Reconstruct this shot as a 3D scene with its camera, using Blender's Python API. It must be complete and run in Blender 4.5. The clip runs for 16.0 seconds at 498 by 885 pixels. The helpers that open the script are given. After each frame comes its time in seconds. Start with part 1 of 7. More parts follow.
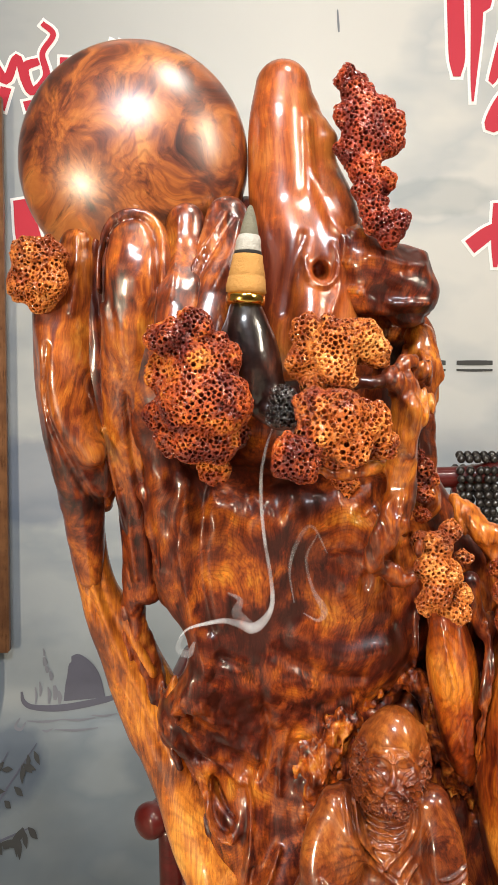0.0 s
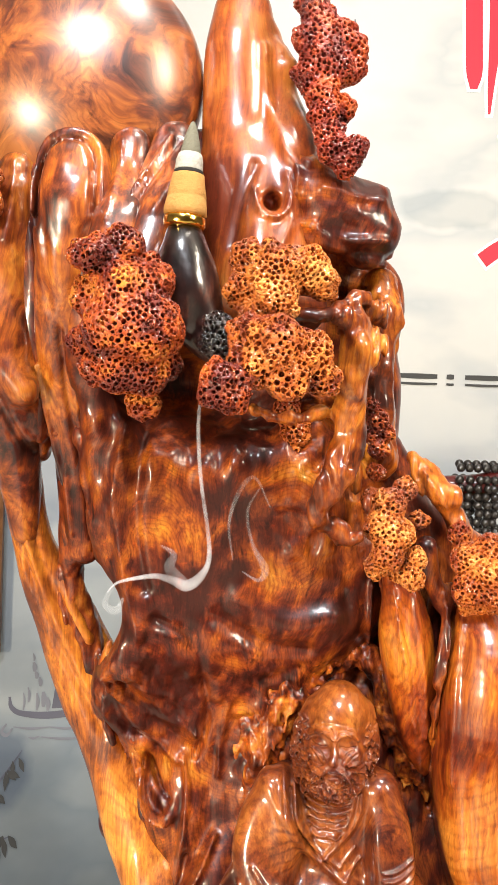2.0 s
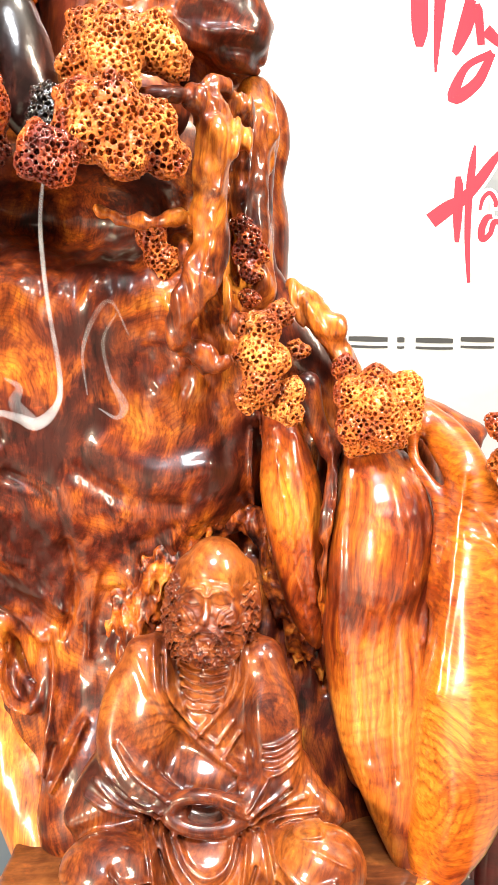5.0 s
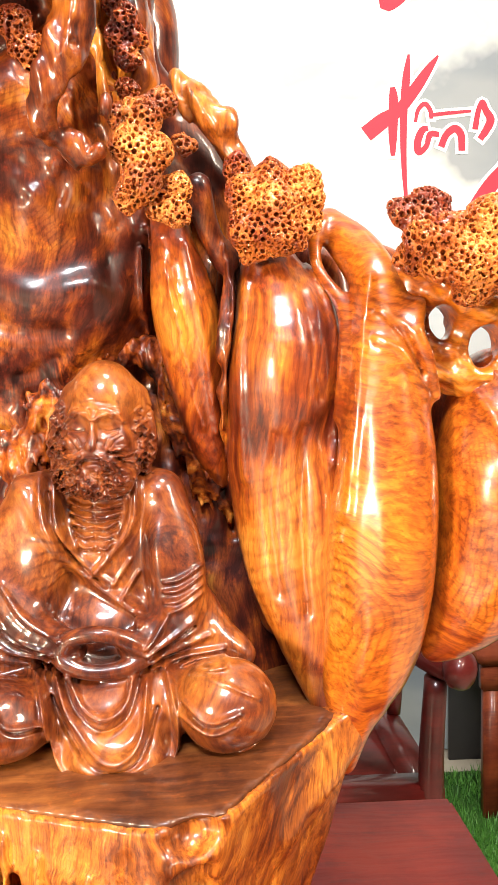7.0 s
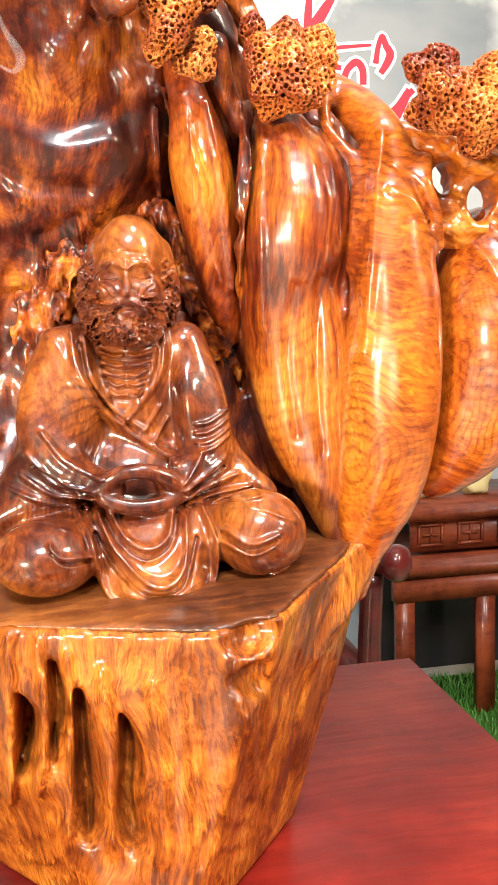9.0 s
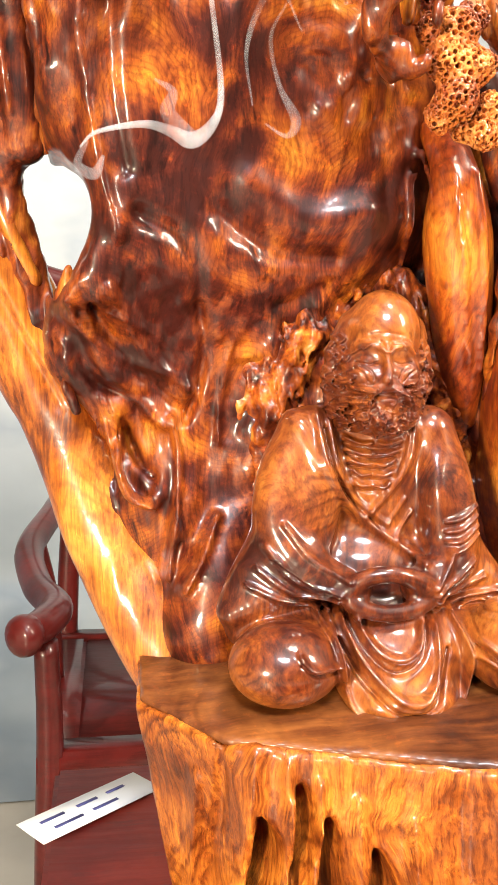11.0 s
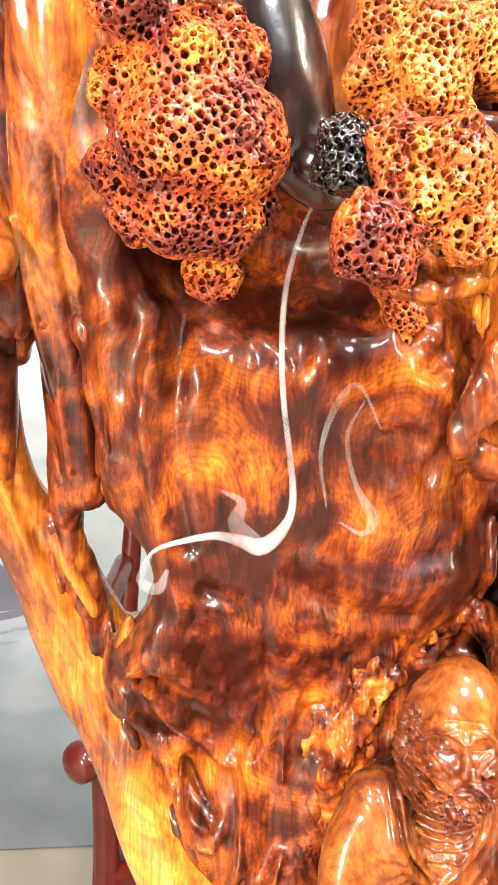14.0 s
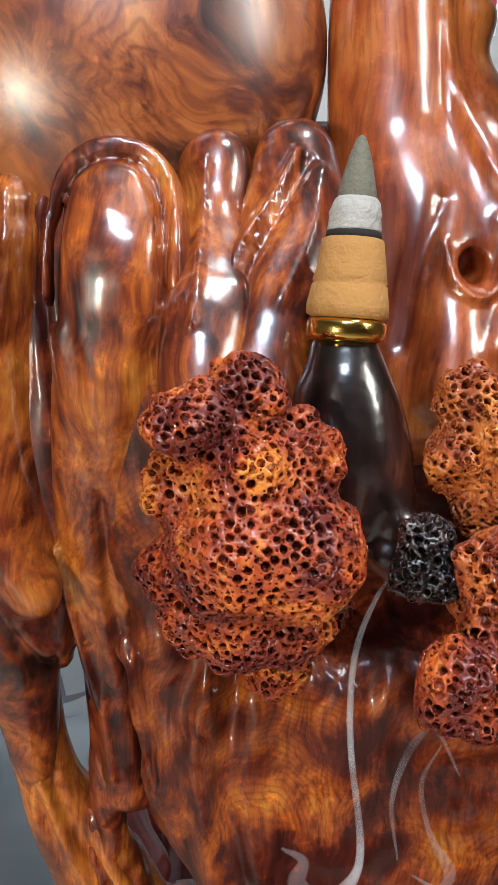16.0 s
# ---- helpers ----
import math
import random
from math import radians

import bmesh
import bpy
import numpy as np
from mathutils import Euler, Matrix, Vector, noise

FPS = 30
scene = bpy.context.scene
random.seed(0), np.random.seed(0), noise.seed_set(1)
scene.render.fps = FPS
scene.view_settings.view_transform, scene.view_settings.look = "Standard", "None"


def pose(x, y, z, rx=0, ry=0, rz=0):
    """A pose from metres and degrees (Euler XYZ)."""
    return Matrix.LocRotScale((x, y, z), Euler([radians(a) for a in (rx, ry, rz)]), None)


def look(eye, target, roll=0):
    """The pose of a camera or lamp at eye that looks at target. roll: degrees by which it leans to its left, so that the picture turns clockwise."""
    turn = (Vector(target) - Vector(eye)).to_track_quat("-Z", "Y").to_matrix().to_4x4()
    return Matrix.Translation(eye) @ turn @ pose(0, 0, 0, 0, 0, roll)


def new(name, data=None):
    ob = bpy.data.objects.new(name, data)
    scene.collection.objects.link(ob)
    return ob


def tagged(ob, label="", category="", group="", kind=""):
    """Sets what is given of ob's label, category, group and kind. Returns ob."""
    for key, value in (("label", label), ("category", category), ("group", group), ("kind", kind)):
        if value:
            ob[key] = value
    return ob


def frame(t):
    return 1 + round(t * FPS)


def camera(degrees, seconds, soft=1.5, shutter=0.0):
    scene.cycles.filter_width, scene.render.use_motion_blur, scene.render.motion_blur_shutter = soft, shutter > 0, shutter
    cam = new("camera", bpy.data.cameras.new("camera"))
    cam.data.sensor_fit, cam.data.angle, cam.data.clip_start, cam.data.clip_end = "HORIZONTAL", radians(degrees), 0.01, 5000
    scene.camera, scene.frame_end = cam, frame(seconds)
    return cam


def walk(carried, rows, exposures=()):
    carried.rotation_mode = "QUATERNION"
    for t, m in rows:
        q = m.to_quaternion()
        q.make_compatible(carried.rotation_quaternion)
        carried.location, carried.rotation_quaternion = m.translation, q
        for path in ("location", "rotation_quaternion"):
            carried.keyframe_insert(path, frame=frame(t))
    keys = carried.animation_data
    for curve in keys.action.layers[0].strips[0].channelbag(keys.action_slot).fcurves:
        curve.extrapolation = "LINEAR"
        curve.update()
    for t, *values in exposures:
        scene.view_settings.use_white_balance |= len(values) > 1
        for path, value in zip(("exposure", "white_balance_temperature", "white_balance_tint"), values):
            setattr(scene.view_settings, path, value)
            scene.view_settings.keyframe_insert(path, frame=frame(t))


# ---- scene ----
import collections
import itertools

cam = camera(31.6, 16.0)
METRES, EYE, TILT, LEAN, TURN = 0.92, 1.242, -3.0, 0.0, 0.0
ROWS = [
    (0.0, 0.0, 0.0, 0.0, -0.0, 0.0, 0.0),
    (0.5, 0.0051, 0.0142, -0.0114, 0.54, 0.33, -0.82),
    (1.0, 0.0243, 0.0229, -0.0244, 1.13, 0.94, -1.52),
    (1.5, 0.0398, 0.0331, -0.0384, 1.37, 1.46, -1.85),
    (2.0, 0.0541, 0.0461, -0.055, 1.25, 1.76, -2.13),
    (2.5, 0.0788, 0.0587, -0.0703, 0.47, 2.1, -2.42),
    (3.0, 0.1031, 0.07, -0.0838, -0.5, 2.08, -2.38),
    (5.5, 0.1243, 0.1246, -0.1815, -0.84, 2.12, -0.75),
    (6.0, 0.127, 0.1338, -0.2009, -1.77, 1.07, -0.42),
    (6.5, 0.143, 0.1449, -0.2219, -2.66, 0.06, 0.2),
    (7.0, 0.1604, 0.1612, -0.2403, -3.58, -0.9, 1.01),
    (7.5, 0.1553, 0.1702, -0.2545, -5.2, -1.7, 1.54),
    (8.0, 0.1348, 0.1714, -0.2761, -7.82, -2.56, 1.62),
    (8.5, 0.1074, 0.1573, -0.2911, -9.99, -3.33, 2.13),
    (9.0, 0.0747, 0.135, -0.3001, -11.05, -4.06, 2.34),
    (9.5, 0.0514, 0.1237, -0.2933, -10.47, -4.4, 1.81),
    (10.0, 0.0217, 0.1401, -0.2831, -9.15, -4.51, 1.14),
    (12.5, -0.0756, 0.2583, -0.1584, -9.38, -3.04, -1.38),
    (13.0, -0.0691, 0.2503, -0.1176, -8.59, -3.49, -1.18),
    (13.5, -0.0516, 0.2441, -0.0785, -6.8, -4.71, -1.09),
    (14.0, -0.0382, 0.2458, -0.0442, -5.09, -6.17, -0.69),
    (14.5, -0.0322, 0.2521, -0.0074, -3.72, -6.76, -0.39),
    (15.0, -0.0321, 0.2595, 0.0209, -2.89, -6.09, -0.26),
    (15.5, -0.0381, 0.2735, 0.05, -2.41, -4.76, -0.56),
    (16.0, -0.0447, 0.2916, 0.0738, -2.32, -3.42, -0.92),
]
walk(cam, [(t, pose(0, 0, EYE, TILT, LEAN, TURN) @ pose(METRES * x, METRES * y, METRES * z, 90 + pitch, roll, yaw)) for t, x, y, z, yaw, pitch, roll in ROWS],
     [(0.0, -0.25, 6500, 10), (1.5, 0.05, 6500, 10), (3.0, 0.5, 6500, 10), (5.5, 0.85, 6500, 10), (6.0, 0.85, 6500, 10), (7.0, 0.65, 6500, 10), (8.5, 0.6, 6500, 10), (10.0, 0.65, 6500, 10), (12.5, 0.6, 6500, 10), (13.0, 0.85, 6500, 10), (13.5, 1.05, 6500, 10), (14.0, 1.0, 6500, 10), (14.5, 0.35, 6500, 10), (15.0, -0.25, 6300, 10), (15.5, -0.6, 5900, 10), (16.0, -0.78, 5600, 10)])
# ---- light ----
world = bpy.data.worlds.new("world")
scene.world = world
world.use_nodes = True
world.node_tree.nodes["Background"].inputs[0].default_value = (0.80, 0.88, 1.0, 1)
world.node_tree.nodes["Background"].inputs[1].default_value = 0.35


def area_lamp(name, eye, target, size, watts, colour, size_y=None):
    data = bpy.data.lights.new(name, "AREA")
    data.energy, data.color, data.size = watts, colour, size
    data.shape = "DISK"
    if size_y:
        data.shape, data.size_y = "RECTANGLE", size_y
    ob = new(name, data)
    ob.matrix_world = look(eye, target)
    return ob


area_lamp("overhead_light", (-0.2, -1.35, 2.9), (0.05, 0.6, 1.0), 0.8, 112, (0.88, 0.94, 1.0))
area_lamp("side_lamp", (1.9, -0.85, 2.35), (0.1, 0.6, 1.0), 0.4, 62, (1.0, 0.88, 0.70), 0.9)
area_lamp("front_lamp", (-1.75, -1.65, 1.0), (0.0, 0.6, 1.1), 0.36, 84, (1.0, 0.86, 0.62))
# Added warm fill from above for the carving's tops and the table.
area_lamp("overhead_light", (0.45, 0.0, 2.9), (0.1, 0.6, 1.0), 0.35, 26, (1.0, 0.92, 0.80))
# Added light that brightens the banner; no real fitting stands there.
area_lamp("banner_fill", (0.3, 1.5, 2.85), (0.3, 2.45, 1.2), 1.8, 5, (1.0, 0.97, 0.92), 0.3)


# ---- materials ----
def nodes_of(name):
    m = bpy.data.materials.new(name)
    m.use_nodes = True
    t = m.node_tree
    return m, t, t.nodes["Principled BSDF"]


def add(t, kind, **values):
    n = t.nodes.new(kind)
    for key, value in values.items():
        if key in n.inputs:
            n.inputs[key].default_value = value
    return n


def ramp(t, source, stops):
    n = t.nodes.new("ShaderNodeValToRGB")
    e = n.color_ramp.elements
    while len(e) < len(stops):
        e.new(0.5)
    for item, (p, c) in zip(e, stops):
        item.position, item.color = p, (*c, 1)
    t.links.new(source, n.inputs[0])
    return n.outputs[0]


def mix(t, a, b, f, mode="MIX"):
    n = t.nodes.new("ShaderNodeMix")
    n.data_type, n.blend_type = "RGBA", mode
    for socket, v in ((n.inputs[0], f), (n.inputs[6], a), (n.inputs[7], b)):
        if isinstance(v, (int, float)):
            socket.default_value = v
        elif isinstance(v, tuple):
            socket.default_value = (*v, 1)
        else:
            t.links.new(v, socket)
    return n.outputs[2]


def noise_of(t, coords, scale, detail=4.0, rough=0.55, distort=0.0):
    n = add(t, "ShaderNodeTexNoise", Scale=scale, Detail=detail, Roughness=rough, Distortion=distort)
    t.links.new(coords, n.inputs["Vector"])
    return n.outputs


def bump(t, b, height, strength, distance):
    n = add(t, "ShaderNodeBump", Strength=strength, Distance=distance)
    t.links.new(height, n.inputs["Height"])
    t.links.new(n.outputs[0], b.inputs["Normal"])


def plain(name, colour, rough=0.5, metal=0.0, vary=0.25, scale=40, coat=0.0, relief=0.1):
    """Paint, plastic or metal with a little stain and relief."""
    m, t, b = nodes_of(name)
    co = add(t, "ShaderNodeTexCoord").outputs["Object"]
    big, fine = noise_of(t, co, scale * 0.2, 3)[0], noise_of(t, co, scale, 6)[0]
    dark = tuple(c * (1 - vary) for c in colour)
    light = tuple(min(1, c * (1 + vary)) for c in colour)
    c = mix(t, dark, light, big)
    t.links.new(mix(t, c, tuple(min(1, x * 1.05) for x in colour), fine), b.inputs["Base Color"])
    b.inputs["Roughness"].default_value, b.inputs["Metallic"].default_value = rough, metal
    b.inputs["Coat Weight"].default_value, b.inputs["Coat Roughness"].default_value = coat, 0.08
    bump(t, b, fine, relief, 0.002)
    return m


def wood(name, stops, lines=0.4, count=80.0, size=9.0, flow=(1, 0.7, 0.10), streak=130.0, bend=0.05, mixed=0.5, broad=14.0, rough=0.4, coat=0.9, coat_rough=0.07, patches=0.5, fleck=0.5, heart=None, relief=0.25, gloss=0.25, rings=None, eyes=None, waver=4.0, zones=(), knots=(), grain=0.0):
    """Polished figured wood: fibres bent round knots, growth lines, heartwood, dark burnt spots, golden flecks and
    painted glints under lacquer.
    """
    m, t, b = nodes_of(name)
    co = add(t, "ShaderNodeTexCoord").outputs["Object"]

    def math_of(kind, a, c, d=None):
        n = t.nodes.new("ShaderNodeMath")
        n.operation = kind
        for socket, v in zip(n.inputs, (a, c, d)):
            if isinstance(v, (int, float)):
                socket.default_value = v
            elif v is not None:
                t.links.new(v, socket)
        return n.outputs[0]

    def bent(source, scale, amount):
        w = t.nodes.new("ShaderNodeVectorMath")
        w.operation = "MULTIPLY_ADD"
        t.links.new(noise_of(t, source, scale, 2, 0.5)[1], w.inputs[0])
        w.inputs[1].default_value = (amount,) * 3
        t.links.new(source, w.inputs[2])
        return w.outputs[0]

    p = bent(bent(co, 9, bend), 28, bend * 0.35)
    mp = add(t, "ShaderNodeMapping", Scale=flow)
    t.links.new(p, mp.inputs[0])
    q = mp.outputs[0]
    # fibres and figure
    fibre = noise_of(t, q, streak, 8, 0.68)[0]
    cloud = noise_of(t, p, broad, 6, 0.6)[0]
    f = math_of("MULTIPLY_ADD", fibre, mixed, math_of("MULTIPLY", cloud, 1.5 - mixed))
    f = math_of("ADD", f, -0.25)
    # growth lines follow the levels of one slow field
    mq = add(t, "ShaderNodeMapping", Scale=(1, 0.6, 0.55))
    t.links.new(p, mq.inputs[0])
    field = noise_of(t, mq.outputs[0], size, 1.0, 0.4)[0]
    if rings:  # ovals round the part's own origin
        ml = add(t, "ShaderNodeMapping", Scale=rings)
        t.links.new(bent(co, 14, 0.03), ml.inputs[0])
        far = t.nodes.new("ShaderNodeVectorMath")
        far.operation = "LENGTH"
        t.links.new(ml.outputs[0], far.inputs[0])
        field = math_of("MULTIPLY_ADD", field, 0.25, math_of("MULTIPLY", far.outputs[1], 9.0))
    if eyes:  # swirls round scattered eyes
        cells = add(t, "ShaderNodeTexVoronoi", Scale=eyes, Smoothness=1.0)
        cells.feature = "SMOOTH_F1"
        t.links.new(mq.outputs[0], cells.inputs["Vector"])
        field = math_of("MULTIPLY_ADD", field, 0.5, cells.outputs["Distance"])
    ring = None
    if knots:  # growth rings flowing round knots at (x, z)
        for x, z in knots:
            mk = add(t, "ShaderNodeMapping", Location=(-x, 0, -z * 0.8), Scale=(1, 0.02, 0.8))
            t.links.new(bent(bent(co, 22, 0.022), 90, 0.004), mk.inputs[0])
            far = t.nodes.new("ShaderNodeVectorMath")
            far.operation = "LENGTH"
            t.links.new(mk.outputs[0], far.inputs[0])
            ring = far.outputs[1] if ring is None else math_of("SMOOTH_MIN", ring, far.outputs[1], 0.012)
        field = math_of("MULTIPLY_ADD", field, 0.12, math_of("MULTIPLY", ring, 13.0))
        band = math_of("SINE", math_of("MULTIPLY_ADD", cloud, 9.0, math_of("MULTIPLY", ring, 430.0)), 0.0)
        f = math_of("MULTIPLY_ADD", band, 0.05, f)
    phase = math_of("MULTIPLY_ADD", field, count * 6.28, math_of("MULTIPLY", fibre, waver))
    wave = math_of("MULTIPLY_ADD", math_of("SINE", phase, 0.0), 0.5, 0.5)
    # Heartwood, then zones made lighter or darker round a point.
    for heart in ((heart,) if heart else ()) + tuple(zones):
        hm = add(t, "ShaderNodeMapping", Location=(-heart[0] / heart[3], -0.3 * heart[1] / heart[3], -heart[2] / heart[3]), Scale=(1 / heart[3], 0.3 / heart[3], 1 / heart[3]))
        t.links.new(co, hm.inputs[0])
        ball = t.nodes.new("ShaderNodeTexGradient")
        ball.gradient_type = "SPHERICAL"
        t.links.new(hm.outputs[0], ball.inputs[0])
        f = math_of("MULTIPLY_ADD", ball.outputs[1], heart[4], f)
    c = ramp(t, f, stops)
    where = ramp(t, noise_of(t, p, 24, 3)[0], ((0.36, (0.1, 0.1, 0.1)), (0.62, (1, 1, 1))))
    line = ramp(t, wave, ((0.0, (0.30, 0.17, 0.11)), (0.28, (0.82, 0.74, 0.68)), (0.55, (1, 1, 1))))
    c = mix(t, c, mix(t, (1, 1, 1), line, where), lines, "MULTIPLY")
    if grain:
        c = mix(t, c, ramp(t, noise_of(t, q, streak * 2.6, 5, 0.6)[0], ((0.40, (0.42, 0.27, 0.20)), (0.50, (1, 1, 1)))), grain, "MULTIPLY")
    spot = noise_of(t, q, 260, 6, 0.7)[0]
    spot2 = math_of("MULTIPLY_ADD", spot, 0.45, math_of("MULTIPLY", noise_of(t, p, 30, 5, 0.62)[0], 0.55))
    c = mix(t, c, ramp(t, spot2, ((0.38, (0.13, 0.055, 0.03)), (0.455, (1, 1, 1)))), patches, "MULTIPLY")
    # golden flecks and glints, both painted as paler spots in the base colour
    glint = ramp(t, noise_of(t, p, 210, 5, 0.65)[0], ((0.57, (1, 1, 1)), (0.68, (1.8, 1.55, 1.1))))
    c = mix(t, c, glint, fleck, "MULTIPLY")
    t.links.new(c, b.inputs["Base Color"])
    dull = t.nodes.new("ShaderNodeMapRange")
    dull.inputs["To Min"].default_value, dull.inputs["To Max"].default_value = rough * 0.7, rough * 1.4
    t.links.new(spot, dull.inputs[0])
    t.links.new(dull.outputs[0], b.inputs["Roughness"])
    b.inputs["Specular IOR Level"].default_value = gloss
    b.inputs["Coat Weight"].default_value, b.inputs["Coat Roughness"].default_value = coat, coat_rough
    low = noise_of(t, co, 75, 3, 0.55)[0]
    n = add(t, "ShaderNodeBump", Strength=relief, Distance=0.003)
    t.links.new(math_of("MULTIPLY_ADD", fibre, 0.08, low), n.inputs["Height"])
    t.links.new(n.outputs[0], b.inputs["Normal"])
    t.links.new(n.outputs[0], b.inputs["Coat Normal"])
    return m


inner_wood = wood("inner_wood", ((0.36, (0.030, 0.005, 0.003)), (0.46, (0.11, 0.016, 0.005)), (0.56, (0.27, 0.050, 0.008)), (0.68, (0.50, 0.15, 0.018)), (0.80, (0.66, 0.30, 0.05))), lines=0.5, count=30, flow=(1, 0.7, 0.05), bend=0.04, patches=0.75, relief=0.1, coat=0.6, coat_rough=0.12, streak=240, mixed=0.6, broad=30, gloss=0.35, grain=0.5, zones=((0, 0, 0.07, 0.04, -0.04), (0.02, 0, 0.035, 0.03, -0.12)))
# The last zone paints the shade of the cave under the burls into the colour.
body_wood = wood("heartwood", ((0.36, (0.0387, 0.00558, 0.00285)), (0.45, (0.086, 0.01209, 0.00475)), (0.55, (0.215, 0.03999, 0.00665)), (0.64, (0.3612, 0.08649, 0.00855)), (0.75, (0.4988, 0.1767, 0.0171)), (0.85, (0.5848, 0.3069, 0.0551))), lines=0.36, count=40, eyes=None, size=10, patches=0.75, streak=260, bend=0.045, heart=None, relief=0.1, coat_rough=0.13, fleck=0.9, coat=0.5, gloss=0.3, mixed=0.45, broad=24, knots=((-0.010, 1.113), (0.043, 1.066), (0.054, 1.094), (0.075, 1.135), (0.046, 0.985), (-0.03, 0.955)), zones=((0.095, 0.62, 1.07, 0.05, -0.10), (-0.02, 0.61, 1.035, 0.05, -0.15), (0.10, 0.6, 1.328, 0.04, -0.10), (0.09, 0.58, 1.298, 0.022, 0.10), (0.06, 0.6, 1.105, 0.055, 0.05), (-0.035, 0.6, 1.14, 0.035, 0.05), (-0.065, 0.58, 1.225, 0.05, -0.05), (-0.025, 0.64, 0.945, 0.04, 0.2), (0.045, 0.63, 0.985, 0.03, 0.12), (0.02, 0.62, 1.075, 0.03, -0.05), (0.03, 0.64, 1.215, 0.06, -0.12)), flow=(1, 0.7, 0.09), waver=6.0, grain=0.55)
strip_wood = wood("sapwood", ((0.36, (0.16, 0.03, 0.005)), (0.47, (0.42, 0.105, 0.009)), (0.58, (0.64, 0.21, 0.018)), (0.72, (0.80, 0.37, 0.055))), lines=0.35, count=40, flow=(1, 0.7, 0.03), bend=0.015, patches=0.3, relief=0.12, coat_rough=0.14, streak=260, mixed=0.55, gloss=0.4, grain=0.5)
finger_wood = wood("finger_wood", ((0.37, (0.04, 0.0066, 0.0039)), (0.46, (0.18, 0.0297, 0.0065)), (0.56, (0.42, 0.1045, 0.0117)), (0.69, (0.66, 0.264, 0.0351))), lines=0.5, count=32, flow=(1, 0.7, 0.05), bend=0.05, patches=0.7, relief=0.03, coat_rough=0.15, streak=230, mixed=0.5, broad=14, gloss=0.5, zones=((-0.005, 0.05, -0.11, 0.06, -0.13),), grain=0.45, rough=0.33)
root_wood = wood("root_wood", ((0.36, (0.05, 0.008, 0.003)), (0.45, (0.20, 0.036, 0.006)), (0.55, (0.46, 0.125, 0.012)), (0.69, (0.74, 0.31, 0.04))), lines=0.6, count=40, flow=(1, 0.7, 0.12), bend=0.05, patches=0.55, relief=0.15, coat_rough=0.13, streak=230, mixed=0.5, grain=0.4)
niche_wood = wood("niche_wood", ((0.36, (0.02, 0.004, 0.002)), (0.47, (0.12, 0.018, 0.004)), (0.58, (0.34, 0.07, 0.007)), (0.72, (0.66, 0.26, 0.04))), flow=(1, 1, 0.6), broad=60, patches=0.75, relief=0.5, fleck=1.0, coat=0.3, coat_rough=0.2)
disc_wood = wood("disc_wood", ((0.360, (0.036, 0.007, 0.0047)), (0.460, (0.135, 0.0282, 0.0095)), (0.550, (0.306, 0.0836, 0.0171)), (0.680, (0.468, 0.176, 0.0399))), flow=(1, 0.7, 0.6), streak=60, bend=0.12, mixed=0.6, broad=22, lines=0.5, count=14, size=14, eyes=16, coat_rough=0.32, coat=0.9, patches=0.7, relief=0.03, gloss=0.5, rough=0.34)
thumb_wood = wood("thumb_wood", ((0.380, (0.136, 0.0213, 0.0072)), (0.520, (0.357, 0.076, 0.012)), (0.660, (0.476, 0.152, 0.0272))), flow=(1, 0.7, 0.05), bend=0.02, lines=0.4, count=30, patches=0.3, coat_rough=0.15, relief=0.03, streak=230, gloss=0.5, grain=0.4, rough=0.33)
petal_wood = wood("petal_wood", ((0.40, (0.099, 0.0117, 0.0036)), (0.50, (0.2673, 0.04086, 0.0054)), (0.60, (0.4554, 0.1021, 0.0081)), (0.76, (0.693, 0.243, 0.0252))), lines=0.5, count=34, rings=(1, 0.3, 0.42), patches=0.4, heart=(0, 0, 0, 0.04, 0.09), relief=0.04, coat_rough=0.17, waver=8.0, streak=230, mixed=0.5, flow=(1, 0.7, 0.06), gloss=0.5, grain=0.5, rough=0.33)
gold_wood = wood("gold_wood", ((0.36, (0.2214, 0.03326, 0.0036)), (0.46, (0.4427, 0.0975, 0.00648)), (0.56, (0.596, 0.1734, 0.01152)), (0.72, (0.7322, 0.2961, 0.036))), lines=0.6, count=30, rings=(1, 0.3, 0.7), flow=(0.2, 0.7, 0.9), streak=230, mixed=0.55, bend=0.05, broad=10, patches=0.35, relief=0.04, coat_rough=0.17, waver=8.0, gloss=0.5, grain=0.5, rough=0.33)
block_wood = wood("block_wood", ((0.360, (0.1342, 0.0289, 0.0055)), (0.470, (0.3087, 0.0751, 0.0088)), (0.590, (0.5368, 0.1647, 0.0176)), (0.720, (0.7247, 0.2899, 0.0396))), lines=0.8, count=34, size=8, flow=(1, 1, 0.08), bend=0.045, patches=0.5, rough=0.42, coat=0.5, coat_rough=0.16, waver=9.0, streak=300, mixed=0.6, broad=22, grain=0.6)
ledge_wood = wood("ledge_wood", ((0.36, (0.045, 0.012, 0.005)), (0.50, (0.13, 0.036, 0.010)), (0.66, (0.26, 0.085, 0.02))), flow=(0.08, 1, 1), streak=160, bend=0.02, lines=0.4, count=20, patches=0.4, coat=0.5, coat_rough=0.2, relief=0.1)
